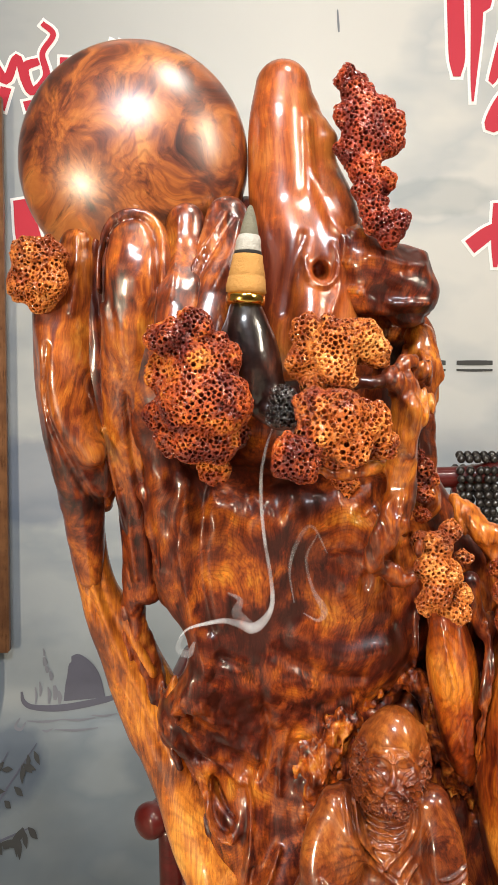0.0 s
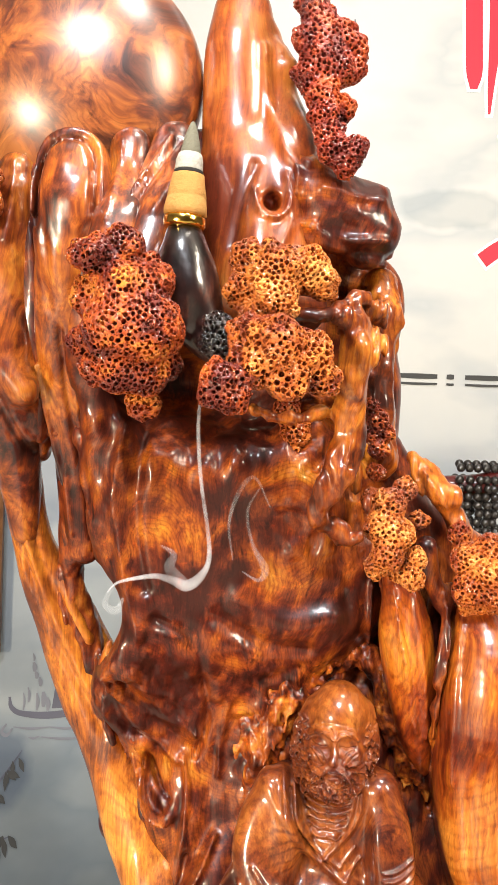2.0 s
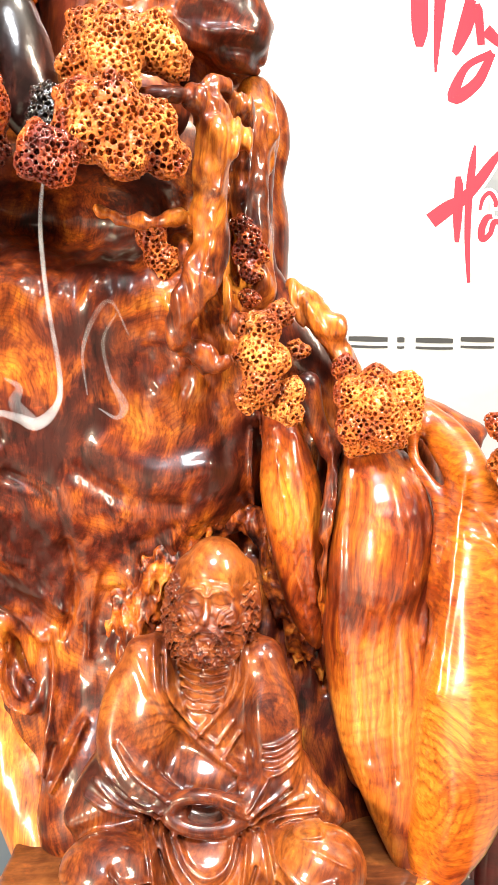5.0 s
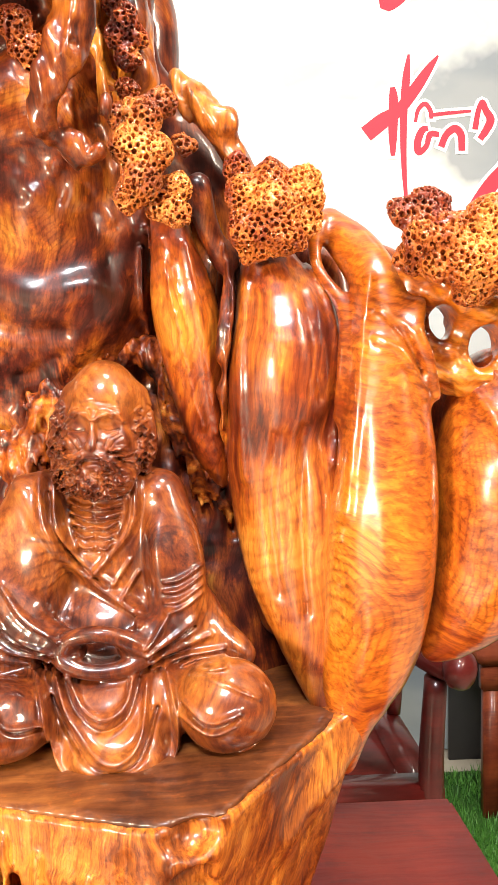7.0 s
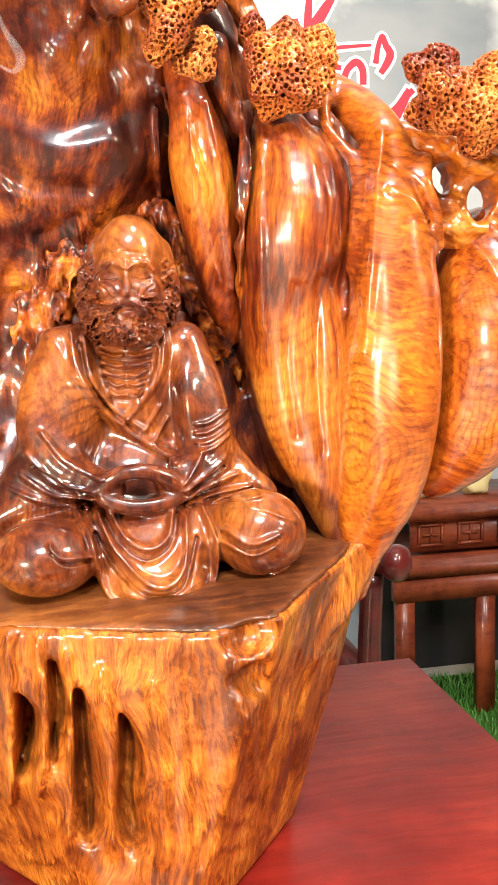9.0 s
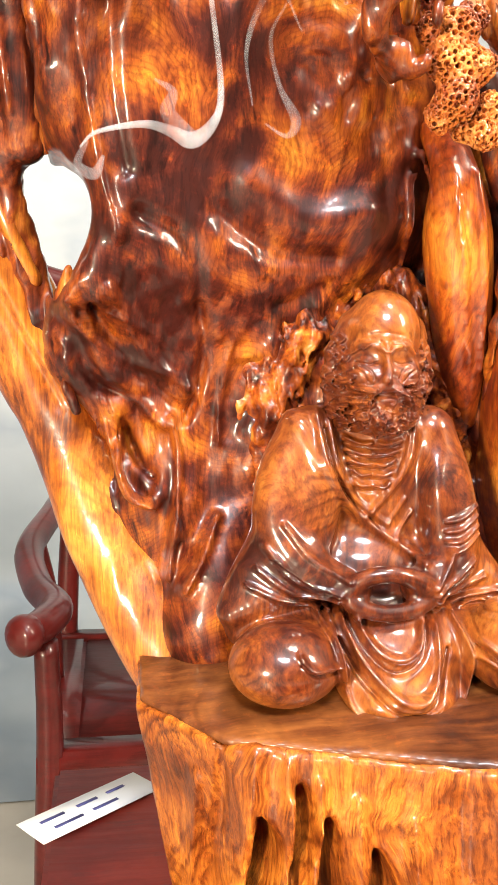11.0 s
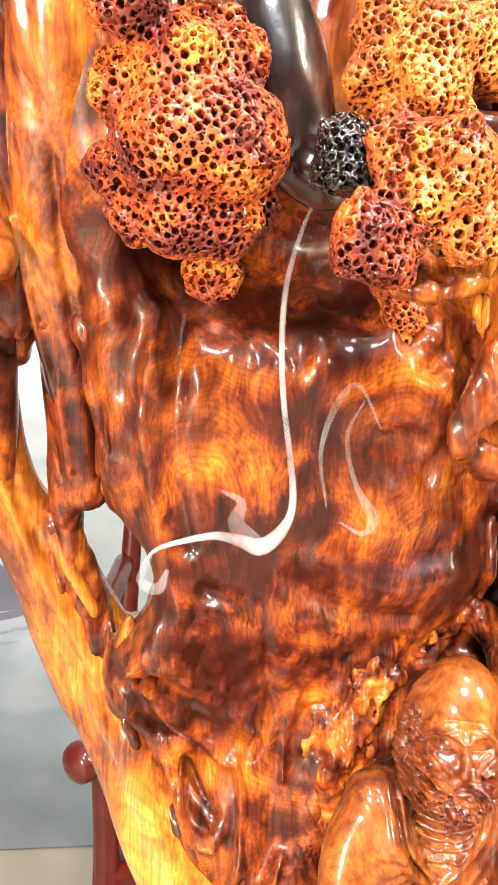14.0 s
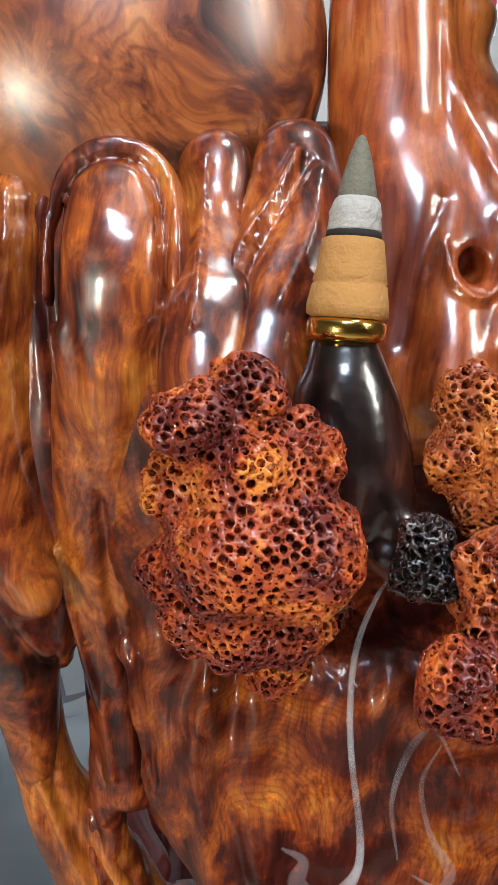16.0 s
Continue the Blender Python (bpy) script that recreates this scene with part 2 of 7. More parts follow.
broad_wood = wood("broad_wood", ((0.38, (0.0968, 0.01128, 0.00306)), (0.48, (0.2419, 0.03896, 0.005355)), (0.58, (0.4194, 0.1027, 0.00918)), (0.74, (0.629, 0.2267, 0.0306))), lines=0.35, count=22, rings=(1, 0.3, 0.6), flow=(1, 0.7, 0.035), streak=230, mixed=0.65, bend=0.025, patches=0.4, heart=(0, 0, 0, 0.03, 0.10), zones=((0, 0.02, -0.095, 0.07, 0.07), (0.03, 0.03, 0.01, 0.03, -0.12), (0, 0.02, 0.06, 0.03, -0.06)), relief=0.04, coat_rough=0.17, waver=8.0, gloss=0.5, grain=0.55, rough=0.33)
dark_wood = wood("dark_wood", ((0.40, (0.006, 0.003, 0.003)), (0.55, (0.02, 0.007, 0.006)), (0.70, (0.12, 0.03, 0.014))), coat=1.0, coat_rough=0.15, lines=0.1, relief=0.15, gloss=0.4, rough=0.3)
statue_wood = wood("statue_wood", ((0.380, (0.0484, 0.0075, 0.0036)), (0.480, (0.1452, 0.0281, 0.0063)), (0.590, (0.2741, 0.0687, 0.0107)), (0.730, (0.4274, 0.1405, 0.0234))), lines=0.7, count=22, eyes=20, size=12, flow=(1, 1, 0.3), patches=0.45, coat=1.0, coat_rough=0.12, relief=0.04, streak=230, mixed=0.5, grain=0.4)
burl_gold = wood("burl_gold", ((0.380, (0.2392, 0.044, 0.0081)), (0.520, (0.5336, 0.152, 0.0252)), (0.660, (0.7176, 0.296, 0.072))), flow=(1, 1, 0.7), broad=45, lines=0.1, patches=0.3, coat_rough=0.08)
burl_mid = wood("burl_mid", ((0.380, (0.198, 0.0272, 0.006)), (0.520, (0.486, 0.12, 0.018)), (0.660, (0.684, 0.248, 0.05))), flow=(1, 1, 0.7), broad=45, lines=0.1, patches=0.3, coat_rough=0.08)
burl_red = wood("burl_red", ((0.410, (0.12, 0.013, 0.006)), (0.530, (0.38, 0.062, 0.011)), (0.650, (0.66, 0.22, 0.03))), flow=(1, 1, 0.7), broad=40, lines=0.1, patches=0.3, coat_rough=0.06)
burl_dark = wood("burl_dark", ((0.38, (0.12, 0.010, 0.005)), (0.5, (0.30, 0.036, 0.012)), (0.64, (0.50, 0.10, 0.022))), flow=(1, 1, 0.7), broad=40, lines=0.1, patches=0.25, coat_rough=0.06)
red_wood = wood("red_lacquered_wood", ((0.360, (0.0420, 0.0028, 0.0021)), (0.600, (0.0840, 0.0056, 0.0042))), flow=(0.1, 1, 1), bend=0.01, lines=0.1, patches=0.2, coat=0.5, coat_rough=0.12, relief=0.04, fleck=0)
table_wood = wood("table_wood", ((0.36, (0.1442, 0.008, 0.005)), (0.5, (0.2163, 0.0138, 0.008)), (0.64, (0.3445, 0.0322, 0.014))), flow=(0.06, 1, 1), streak=60, broad=6, bend=0.02, lines=0.15, count=8, size=4, patches=0.3, rough=0.42, gloss=0.15, coat=0.12, coat_rough=0.22, relief=0.05, fleck=0.1)
cabinet_wood = wood("cabinet_wood", ((0.36, (0.10, 0.016, 0.007)), (0.6, (0.20, 0.04, 0.014))), flow=(0.1, 1, 1), bend=0.01, lines=0.2, count=8, patches=0.2, coat=0.3, coat_rough=0.2, relief=0.05, fleck=0)
board_wood = wood("board_wood", ((0.36, (0.16, 0.07, 0.035)), (0.64, (0.28, 0.13, 0.06))), flow=(1, 1, 0.08), bend=0.01, lines=0.2, count=8, coat=0.1, relief=0.05, fleck=0)
wall_paint = plain("wall_paint", (0.74, 0.73, 0.70), 0.8)
# Paints of unseen surfaces, kept dark so the lacquer mirrors less light.
unseen_ceiling_paint = plain("unseen_ceiling_paint", (0.32, 0.30, 0.28), 0.8)
unseen_wall_paint = plain("unseen_wall_paint", (0.12, 0.09, 0.07), 0.7)
floor_stuff = plain("floor_tile", (0.36, 0.32, 0.26), 0.35)
brass = plain("brass", (0.85, 0.55, 0.12), 0.16, 1.0, 0.15, 200)
incense = plain("incense", (0.42, 0.21, 0.055), 0.9, 0.0, 0.25, 500, 0.0, 0.5)
ash = plain("ash", (0.42, 0.40, 0.36), 0.95, 0.0, 0.3, 500, 0.0, 0.6)
grey_ash = plain("grey_ash", (0.16, 0.15, 0.11), 0.95, 0.0, 0.3, 500, 0.0, 0.6)
char = plain("char", (0.015, 0.013, 0.012), 0.9)
black_bead = plain("black_bead", (0.012, 0.009, 0.008), 0.28, 0.0, 0.3, 100, 0.5)
red_ink = plain("red_ink", (0.50, 0.010, 0.035), 0.6, 0.0, 0.2, 12, 0, 0)
white_ink = plain("white_ink", (0.86, 0.86, 0.86), 0.6, 0.0, 0.03, 12, 0, 0)
black_ink = plain("black_ink", (0.03, 0.03, 0.03), 0.6, 0.0, 0.2, 12, 0, 0)
grey_ink = plain("grey_ink", (0.16, 0.175, 0.20), 0.6, 0.0, 0.3, 12, 0, 0)
boat_ink = plain("boat_ink", (0.075, 0.075, 0.11), 0.6, 0.0, 0.45, 60, 0, 0)
wash_ink = plain("wash_ink", (0.15, 0.155, 0.19), 0.6, 0.0, 0.35, 60, 0, 0)
paper = plain("paper", (0.82, 0.81, 0.78), 0.7)
blue_ink = plain("blue_ink", (0.05, 0.05, 0.16), 0.6)
grass_green = plain("grass_green", (0.05, 0.16, 0.02), 0.55, 0.0, 0.5, 60)
# near-black that stands for the shade inside the cabinet's open base
inside_shade = plain("inside_shade", (0.02, 0.02, 0.022), 0.4)
cream_stone = plain("cream_stone", (0.55, 0.45, 0.22), 0.5)

# printed backdrop: pale sky, mist and far hills in grey wash
banner_print, t, b = nodes_of("banner_print")
co = add(t, "ShaderNodeTexCoord").outputs["Object"]
sep = add(t, "ShaderNodeSeparateXYZ")
t.links.new(co, sep.inputs[0])
wob = t.nodes.new("ShaderNodeMath")
wob.operation = "MULTIPLY_ADD"
t.links.new(noise_of(t, co, 2.2, 4, 0.55)[0], wob.inputs[0])
wob.inputs[1].default_value = 0.9
t.links.new(sep.outputs["Z"], wob.inputs[2])
up = t.nodes.new("ShaderNodeMapRange")
up.inputs["From Min"].default_value, up.inputs["From Max"].default_value = 0.3, 3.1
t.links.new(wob.outputs[0], up.inputs[0])
wash = ramp(t, up.outputs[0], ((0.0, (0.16, 0.175, 0.18)), (0.16, (0.26, 0.29, 0.31)), (0.30, (0.40, 0.43, 0.46)), (0.42, (0.46, 0.48, 0.50)), (0.55, (0.54, 0.54, 0.53)), (1.0, (0.57, 0.565, 0.545))))
hills = add(t, "ShaderNodeMapping", Scale=(1.0, 1.0, 2.0))
t.links.new(co, hills.inputs[0])
hill = ramp(t, noise_of(t, hills.outputs[0], 1.7, 4, 0.5)[0], ((0.46, (1, 1, 1)), (0.57, (0.74, 0.79, 0.85)), (0.63, (1, 1, 1))))
side = t.nodes.new("ShaderNodeMapRange")
side.inputs["From Min"].default_value, side.inputs["From Max"].default_value = -0.9, 0.15
t.links.new(sep.outputs["X"], side.inputs[0])
mist = ramp(t, side.outputs[0], ((0.0, (0.50, 0.55, 0.62)), (0.6, (0.82, 0.84, 0.86)), (1.0, (1, 1, 1))))
sky = mix(t, mix(t, wash, hill, 0.9, "MULTIPLY"), mist, 0.9, "MULTIPLY")
for x, z, wide, tall, tone, seed in ((1.0, 1.70, 0.30, 0.22, (0.40, 0.44, 0.49), 3.1), (0.52, 1.79, 0.16, 0.06, (0.78, 0.81, 0.84), 5.7), (-0.60, 1.00, 0.16, 0.14, (0.66, 0.70, 0.80), 8.2), (-0.66, 0.24, 0.12, 0.10, (0.62, 0.66, 0.76), 1.9)):
    place = add(t, "ShaderNodeMapping", Location=(-x / wide, 0, -z / tall), Scale=(1 / wide, 0, 1 / tall))
    t.links.new(co, place.inputs[0])
    puff = t.nodes.new("ShaderNodeVectorMath")
    puff.operation = "MULTIPLY_ADD"
    shift = add(t, "ShaderNodeMapping", Location=(seed, 0, seed))
    t.links.new(co, shift.inputs[0])
    t.links.new(noise_of(t, shift.outputs[0], 9, 3, 0.5)[1], puff.inputs[0])
    puff.inputs[1].default_value = (0.7, 0, 0.7)
    t.links.new(place.outputs[0], puff.inputs[2])
    off = t.nodes.new("ShaderNodeVectorMath")
    off.operation = "ADD"
    off.inputs[1].default_value = (-0.35, 0, -0.35)
    t.links.new(puff.outputs[0], off.inputs[0])
    ball = t.nodes.new("ShaderNodeTexGradient")
    ball.gradient_type = "SPHERICAL"
    t.links.new(off.outputs[0], ball.inputs[0])
    sky = mix(t, sky, ramp(t, ball.outputs[1], ((0.0, (1, 1, 1)), (0.22, tone))), 1.0, "MULTIPLY")
t.links.new(sky, b.inputs["Base Color"])
b.inputs["Roughness"].default_value = 0.42

# thin smoke
smoke_stuff, t, b = nodes_of("smoke_stuff")
b.inputs["Base Color"].default_value = (0.92, 0.92, 0.95, 1)
b.inputs["Roughness"].default_value = 1.0
b.inputs["Specular IOR Level"].default_value = 0.0
co = add(t, "ShaderNodeTexCoord").outputs["Object"]
t.links.new(ramp(t, noise_of(t, co, 45, 3)[0], ((0.3, (0.05, 0.05, 0.05)), (0.7, (0.26, 0.26, 0.26)))), b.inputs["Alpha"])

thin_smoke = smoke_stuff.copy()
thin_smoke.name = "thin_smoke"
for e in [n for n in thin_smoke.node_tree.nodes if n.type == "VALTORGB"][0].color_ramp.elements:
    e.color = tuple(0.3 * c for c in e.color[:3]) + (1,)


# ---- carving: solids blended in a grid of distances, skinned afterwards ----
def spline(points, n=5):
    """A smooth row of points through the given ones."""
    p = np.array(points, float)
    if len(p) < 3:
        return p
    q = np.vstack([2 * p[0] - p[1], p, 2 * p[-1] - p[-2]])
    out = []
    for a, b, c, d in zip(q, q[1:], q[2:], q[3:]):
        for u in np.arange(n) / n:
            out.append(0.5 * (2 * b + (c - a) * u + (2 * a - 5 * b + 4 * c - d) * u * u + (3 * b - a - 3 * c + d) * u ** 3))
    return np.array(out + [p[-1]])


class Carving:
    def __init__(self, low, high, h):
        self.low, self.h = np.array(low, float), h
        self.n = np.ceil((np.array(high) - self.low) / h).astype(int) + 1
        self.d = np.full(self.n, 1.0, np.float32)

    def window(self, low, high):
        a = np.clip(np.floor((np.array(low) - self.low) / self.h).astype(int), 0, self.n)
        b = np.clip(np.ceil((np.array(high) - self.low) / self.h).astype(int) + 1, 0, self.n)
        if (b <= a).any():
            return None, None
        axes = [(self.low[i] + self.h * np.arange(a[i], b[i])).astype(np.float32) for i in range(3)]
        grid = (axes[0][:, None, None], axes[1][None, :, None], axes[2][None, None, :])
        return tuple(slice(i, j) for i, j in zip(a, b)), grid

    def merge(self, win, e, k, cut):
        d = self.d[win]
        if cut:
            hh = np.maximum(k - np.abs(d + e), 0) / k
            self.d[win] = np.maximum(d, -e) + hh * hh * k * 0.25
        else:
            hh = np.maximum(k - np.abs(d - e), 0) / k
            self.d[win] = np.minimum(d, e) - hh * hh * k * 0.25

    def blob(self, c, r, turn=(0, 0, 0), k=0.006, cut=False):
        """An ellipsoid at c with half axes r, turned by degrees."""
        big = max(r) + k + 3 * self.h
        win, g = self.window(np.array(c) - big, np.array(c) + big)
        if win is None:
            return
        q = [g[i] - np.float32(c[i]) for i in range(3)]
        if any(turn):
            m = np.array(Euler([radians(a) for a in turn]).to_matrix().transposed(), np.float32)
            q = [m[i][0] * q[0] + m[i][1] * q[1] + m[i][2] * q[2] for i in range(3)]
        k0 = np.sqrt(sum((q[i] / np.float32(r[i])) ** 2 for i in range(3))) + 1e-6
        k1 = np.sqrt(sum((q[i] / np.float32(r[i] ** 2)) ** 2 for i in range(3))) + 1e-6
        self.merge(win, k0 * (k0 - 1) / k1, k, cut)

    def tube(self, points, k=0.006, deep=1.0, cut=False, fine=5):
        """A smooth rod through points (x, y, z, radius); deep stretches its section along y."""
        p = spline(points, fine)
        rr = p[:, 3].max() * max(1, deep) + k + 3 * self.h
        win, g = self.window(p[:, :3].min(0) - rr, p[:, :3].max(0) + rr)
        if win is None:
            return
        whole = np.full([s.stop - s.start for s in win], 1.0, np.float32)
        for a, b in zip(p, p[1:]):
            ra = max(a[3], b[3]) * max(1, deep) + k + 3 * self.h
            w2, g2 = self.window(np.minimum(a[:3], b[:3]) - ra, np.maximum(a[:3], b[:3]) + ra)
            if w2 is None:
                continue
            s = np.array([1, 1 / deep, 1])
            ab = ((b - a)[:3] * s).astype(np.float32)
            q = [(g2[i] - np.float32(a[i])) * np.float32(s[i]) for i in range(3)]
            u = np.clip((q[0] * ab[0] + q[1] * ab[1] + q[2] * ab[2]) / max(float(ab @ ab), 1e-12), 0, 1)
            e = np.sqrt((q[0] - u * ab[0]) ** 2 + (q[1] - u * ab[1]) ** 2 + (q[2] - u * ab[2]) ** 2) - (a[3] + (b[3] - a[3]) * u)
            e = e * min(1.0, deep)
            loc = tuple(slice(x.start - y.start, x.stop - y.start) for x, y in zip(w2, win))
            whole[loc] = np.minimum(whole[loc], e)
        self.merge(win, whole, k, cut)

    def block(self, planes, low, high, k=0.006, cut=False, soft=0.004):
        """A solid bounded by planes (point, outward normal)."""
        win, g = self.window(np.array(low) - 0.02, np.array(high) + 0.02)
        e = None
        for c, nrm in planes:
            v = np.array(nrm, float) / np.linalg.norm(nrm)
            f = sum(np.float32(v[i]) * (g[i] - np.float32(c[i])) for i in range(3))
            if e is None:
                e = f
            else:
                hh = np.maximum(soft - np.abs(e - f), 0) / soft
                e = np.maximum(e, f) + hh * hh * soft * 0.25
        self.merge(win, e.astype(np.float32), k, cut)

    def ridge(self, line, height, y0, y1):
        """Raises (or, below zero, sinks) the skin along a line (x, z, half width) as seen along y."""
        p = spline(line, 6)
        r = p[:, 2].max() * 2.6
        win, g = self.window((p[:, 0].min() - r, y0, p[:, 1].min() - r), (p[:, 0].max() + r, y1, p[:, 1].max() + r))
        if win is None:
            return
        x, z = g[0][:, 0, :], g[2][:, 0, :]
        best = np.full((x.shape[0], z.shape[1]), 9.0, np.float32)
        for a, b in zip(p, p[1:]):
            ab = b[:2] - a[:2]
            u = np.clip(((x - a[0]) * ab[0] + (z - a[1]) * ab[1]) / max(float(ab @ ab), 1e-12), 0, 1)
            w = np.maximum(a[2] + (b[2] - a[2]) * u, 1e-4)
            best = np.minimum(best, np.sqrt((x - a[0] - u * ab[0]) ** 2 + (z - a[1] - u * ab[1]) ** 2) / w)
        self.d[win] -= (height * np.exp(-best ** 2))[:, None, :].astype(np.float32)

    def rough(self, low, high, amount, cell, seed=0, octaves=2):
        """Uneven surface inside a box; cell: one size or one for each axis."""
        cell = np.ones(3) * cell
        win, g = self.window(low, high)
        if win is None:
            return
        shape = [s.stop - s.start for s in win]
        rnd = np.random.RandomState(seed)
        total = np.zeros(shape, np.float32)
        for o in range(octaves):
            c = cell / 2 ** o
            m = [int(s * self.h / k) + 3 for s, k in zip(shape, c)]
            f = rnd.uniform(-1, 1, m).astype(np.float32)
            for ax in range(3):
                x = np.arange(shape[ax]) * self.h / c[ax]
                i = x.astype(int)
                u = (x - i).astype(np.float32)
                u = u * u * (3 - 2 * u)
                u = u.reshape([-1 if a == ax else 1 for a in range(3)])
                f = np.take(f, i, ax) * (1 - u) + np.take(f, i + 1, ax) * u
            total += f / 2 ** o
        fade = np.float32(1)
        for ax in range(3):
            x = np.linspace(0, 1, shape[ax])
            w = np.clip(np.minimum(x, 1 - x) * 5, 0, 1).astype(np.float32)
            fade = fade * w.reshape([-1 if a == ax else 1 for a in range(3)])
        self.d[win] += amount * total * fade

    def pores(self, cell, radius, seed=0, depth=0.006, keep=1.0, rise=0.0):
        """Round holes eaten into the surface, about one to a cell."""
        rnd = np.random.RandomState(seed)
        m = np.ceil(self.n * self.h / cell).astype(int)
        pts = np.stack(np.meshgrid(*[np.arange(i) for i in m], indexing="ij"), -1).reshape(-1, 3) * cell
        pts = pts + rnd.uniform(0.1, 0.9, pts.shape) * cell
        at = np.clip(np.round(pts / self.h).astype(int), 0, self.n - 1)
        near = self.d[at[:, 0], at[:, 1], at[:, 2]]
        pts = pts[(near > -depth) & (near < radius * 0.3) & (rnd.rand(len(near)) < keep)]
        for q in pts:
            r = radius * rnd.uniform(0.7, 1.15)
            c = self.low + q
            win, g = self.window(c - 1.7 * r, c + 1.7 * r)
            if win is None:
                continue
            e = r - np.sqrt((g[0] - c[0]) ** 2 + (g[1] - c[1]) ** 2 + (g[2] - c[2]) ** 2).astype(np.float32)
            rim = rise * np.exp(-((e + 0.2 * r) / (0.3 * r)) ** 2)
            self.d[win] = np.maximum(self.d[win] - rim.astype(np.float32), e)

    def holes(self, gap, radius, seed=0, deep=2.2):
        """Round pores sunk along the surface's normal, no two nearer than the gap."""
        rnd = np.random.RandomState(seed)
        at = np.argwhere(np.abs(self.d) < 0.6 * self.h)
        at = at[((at > 1) & (at < self.n - 2)).all(1)]
        at = at[rnd.permutation(len(at))]
        cell = np.floor(at * self.h / (gap * 0.5)).astype(int) @ (1, 1000, 1000000)
        at = at[np.unique(cell, return_index=True)[1]]
        at = at[rnd.permutation(len(at))]
        kept, near = [], collections.defaultdict(list)
        ways = list(itertools.product((-1, 0, 1), repeat=3))
        for p in (at * self.h).tolist():
            a, b, c = (int(v / gap) for v in p)
            if all((p[0] - q[0]) ** 2 + (p[1] - q[1]) ** 2 + (p[2] - q[2]) ** 2 >= gap * gap for i, j, k in ways for q in near.get((a + i, b + j, c + k), ())):
                kept.append(np.array(p))
                near[a, b, c].append(p)
        base = self.d.copy()
        for p in kept:
            i = np.round(p / self.h).astype(int)
            n = np.array([base[tuple(i + e)] - base[tuple(i - e)] for e in np.eye(3, dtype=int)], float)
            n /= max(np.linalg.norm(n), 1e-9)
            r = radius * rnd.uniform(0.65, 1.15)
            c = self.low + p
            w2, g2 = self.window(np.minimum(c, c - n * deep * r) - 1.7 * r, np.maximum(c, c - n * deep * r) + 1.7 * r)
            if w2 is None:
                continue
            q = [g2[k] - np.float32(c[k]) for k in range(3)]
            u = np.clip(-(q[0] * n[0] + q[1] * n[1] + q[2] * n[2]), -r, deep * r)
            e = r - np.sqrt(sum((q[k] + u * n[k]) ** 2 for k in range(3))).astype(np.float32)
            rim = 0.16 * r * np.exp(-((e + 0.22 * r) / (0.25 * r)) ** 2)
            self.d[w2] = np.maximum(self.d[w2] - rim.astype(np.float32), e)

    def skin(self, name):
        """The surface as a mesh of quads."""
        d, n = self.d, self.n
        d[0], d[-1], d[:, 0], d[:, -1], d[:, :, 0], d[:, :, -1] = (np.maximum(x, 0.001) for x in (d[0], d[-1], d[:, 0], d[:, -1], d[:, :, 0], d[:, :, -1]))
        s = d < 0
        cnt = np.zeros([i - 1 for i in n], np.int8)
        for i in (0, 1):
            for j in (0, 1):
                for k in (0, 1):
                    cnt += s[i:n[0] - 1 + i, j:n[1] - 1 + j, k:n[2] - 1 + k]
        cells = np.argwhere((cnt > 0) & (cnt < 8))
        index = np.full(cnt.shape, -1, np.int32)
        index[tuple(cells.T)] = np.arange(len(cells))
        corner = np.array([(i, j, k) for i in (0, 1) for j in (0, 1) for k in (0, 1)])
        val = np.stack([d[tuple((cells + c).T)] for c in corner], 1)
        pos, num = np.zeros((len(cells), 3)), np.zeros(len(cells))
        for a in range(8):
            for b in range(a + 1, 8):
                if np.abs(corner[a] - corner[b]).sum() == 1:
                    cross = (val[:, a] < 0) != (val[:, b] < 0)
                    u = val[:, a] / np.where(cross, val[:, a] - val[:, b], 1)
                    pos += np.where(cross[:, None], corner[a] + u[:, None] * (corner[b] - corner[a]), 0)
                    num += cross
        verts = self.low + self.h * (cells + pos / num[:, None])
        quads = []
        for ax in range(3):
            o1, o2 = [np.eye(3, dtype=int)[(ax + i) % 3] for i in (1, 2)]
            lo = [slice(1, None)] * 3
            hi = [slice(1, None)] * 3
            lo[ax], hi[ax] = slice(0, -1), slice(1, None)
            for x in range(3):
                if x != ax:
                    lo[x] = hi[x] = slice(1, -1)
            a, b = s[tuple(lo)], s[tuple(hi)]
            off = np.array([0 if x == ax else 1 for x in range(3)])
            for flip, mask in ((False, a & ~b), (True, ~a & b)):
                e = np.argwhere(mask) + off
                ring = [index[tuple((e - o).T)] for o in (0 * o1, o1, o1 + o2, o2)]
                q = np.stack(ring if not flip else ring[::-1], 1)
                quads.append(q)
        quads = np.concatenate(quads)
        quads = quads[(quads >= 0).all(1)]
        me = bpy.data.meshes.new(name)
        me.vertices.add(len(verts))
        me.vertices.foreach_set("co", verts.astype(np.float32).ravel())
        me.loops.add(len(quads) * 4)
        me.loops.foreach_set("vertex_index", quads.astype(np.int32).ravel())
        me.polygons.add(len(quads))
        me.polygons.foreach_set("loop_start", (np.arange(len(quads)) * 4).astype(np.int32))
        me.polygons.foreach_set("use_smooth", np.ones(len(quads), bool))
        me.update(calc_edges=True)
        me.validate()
        return me


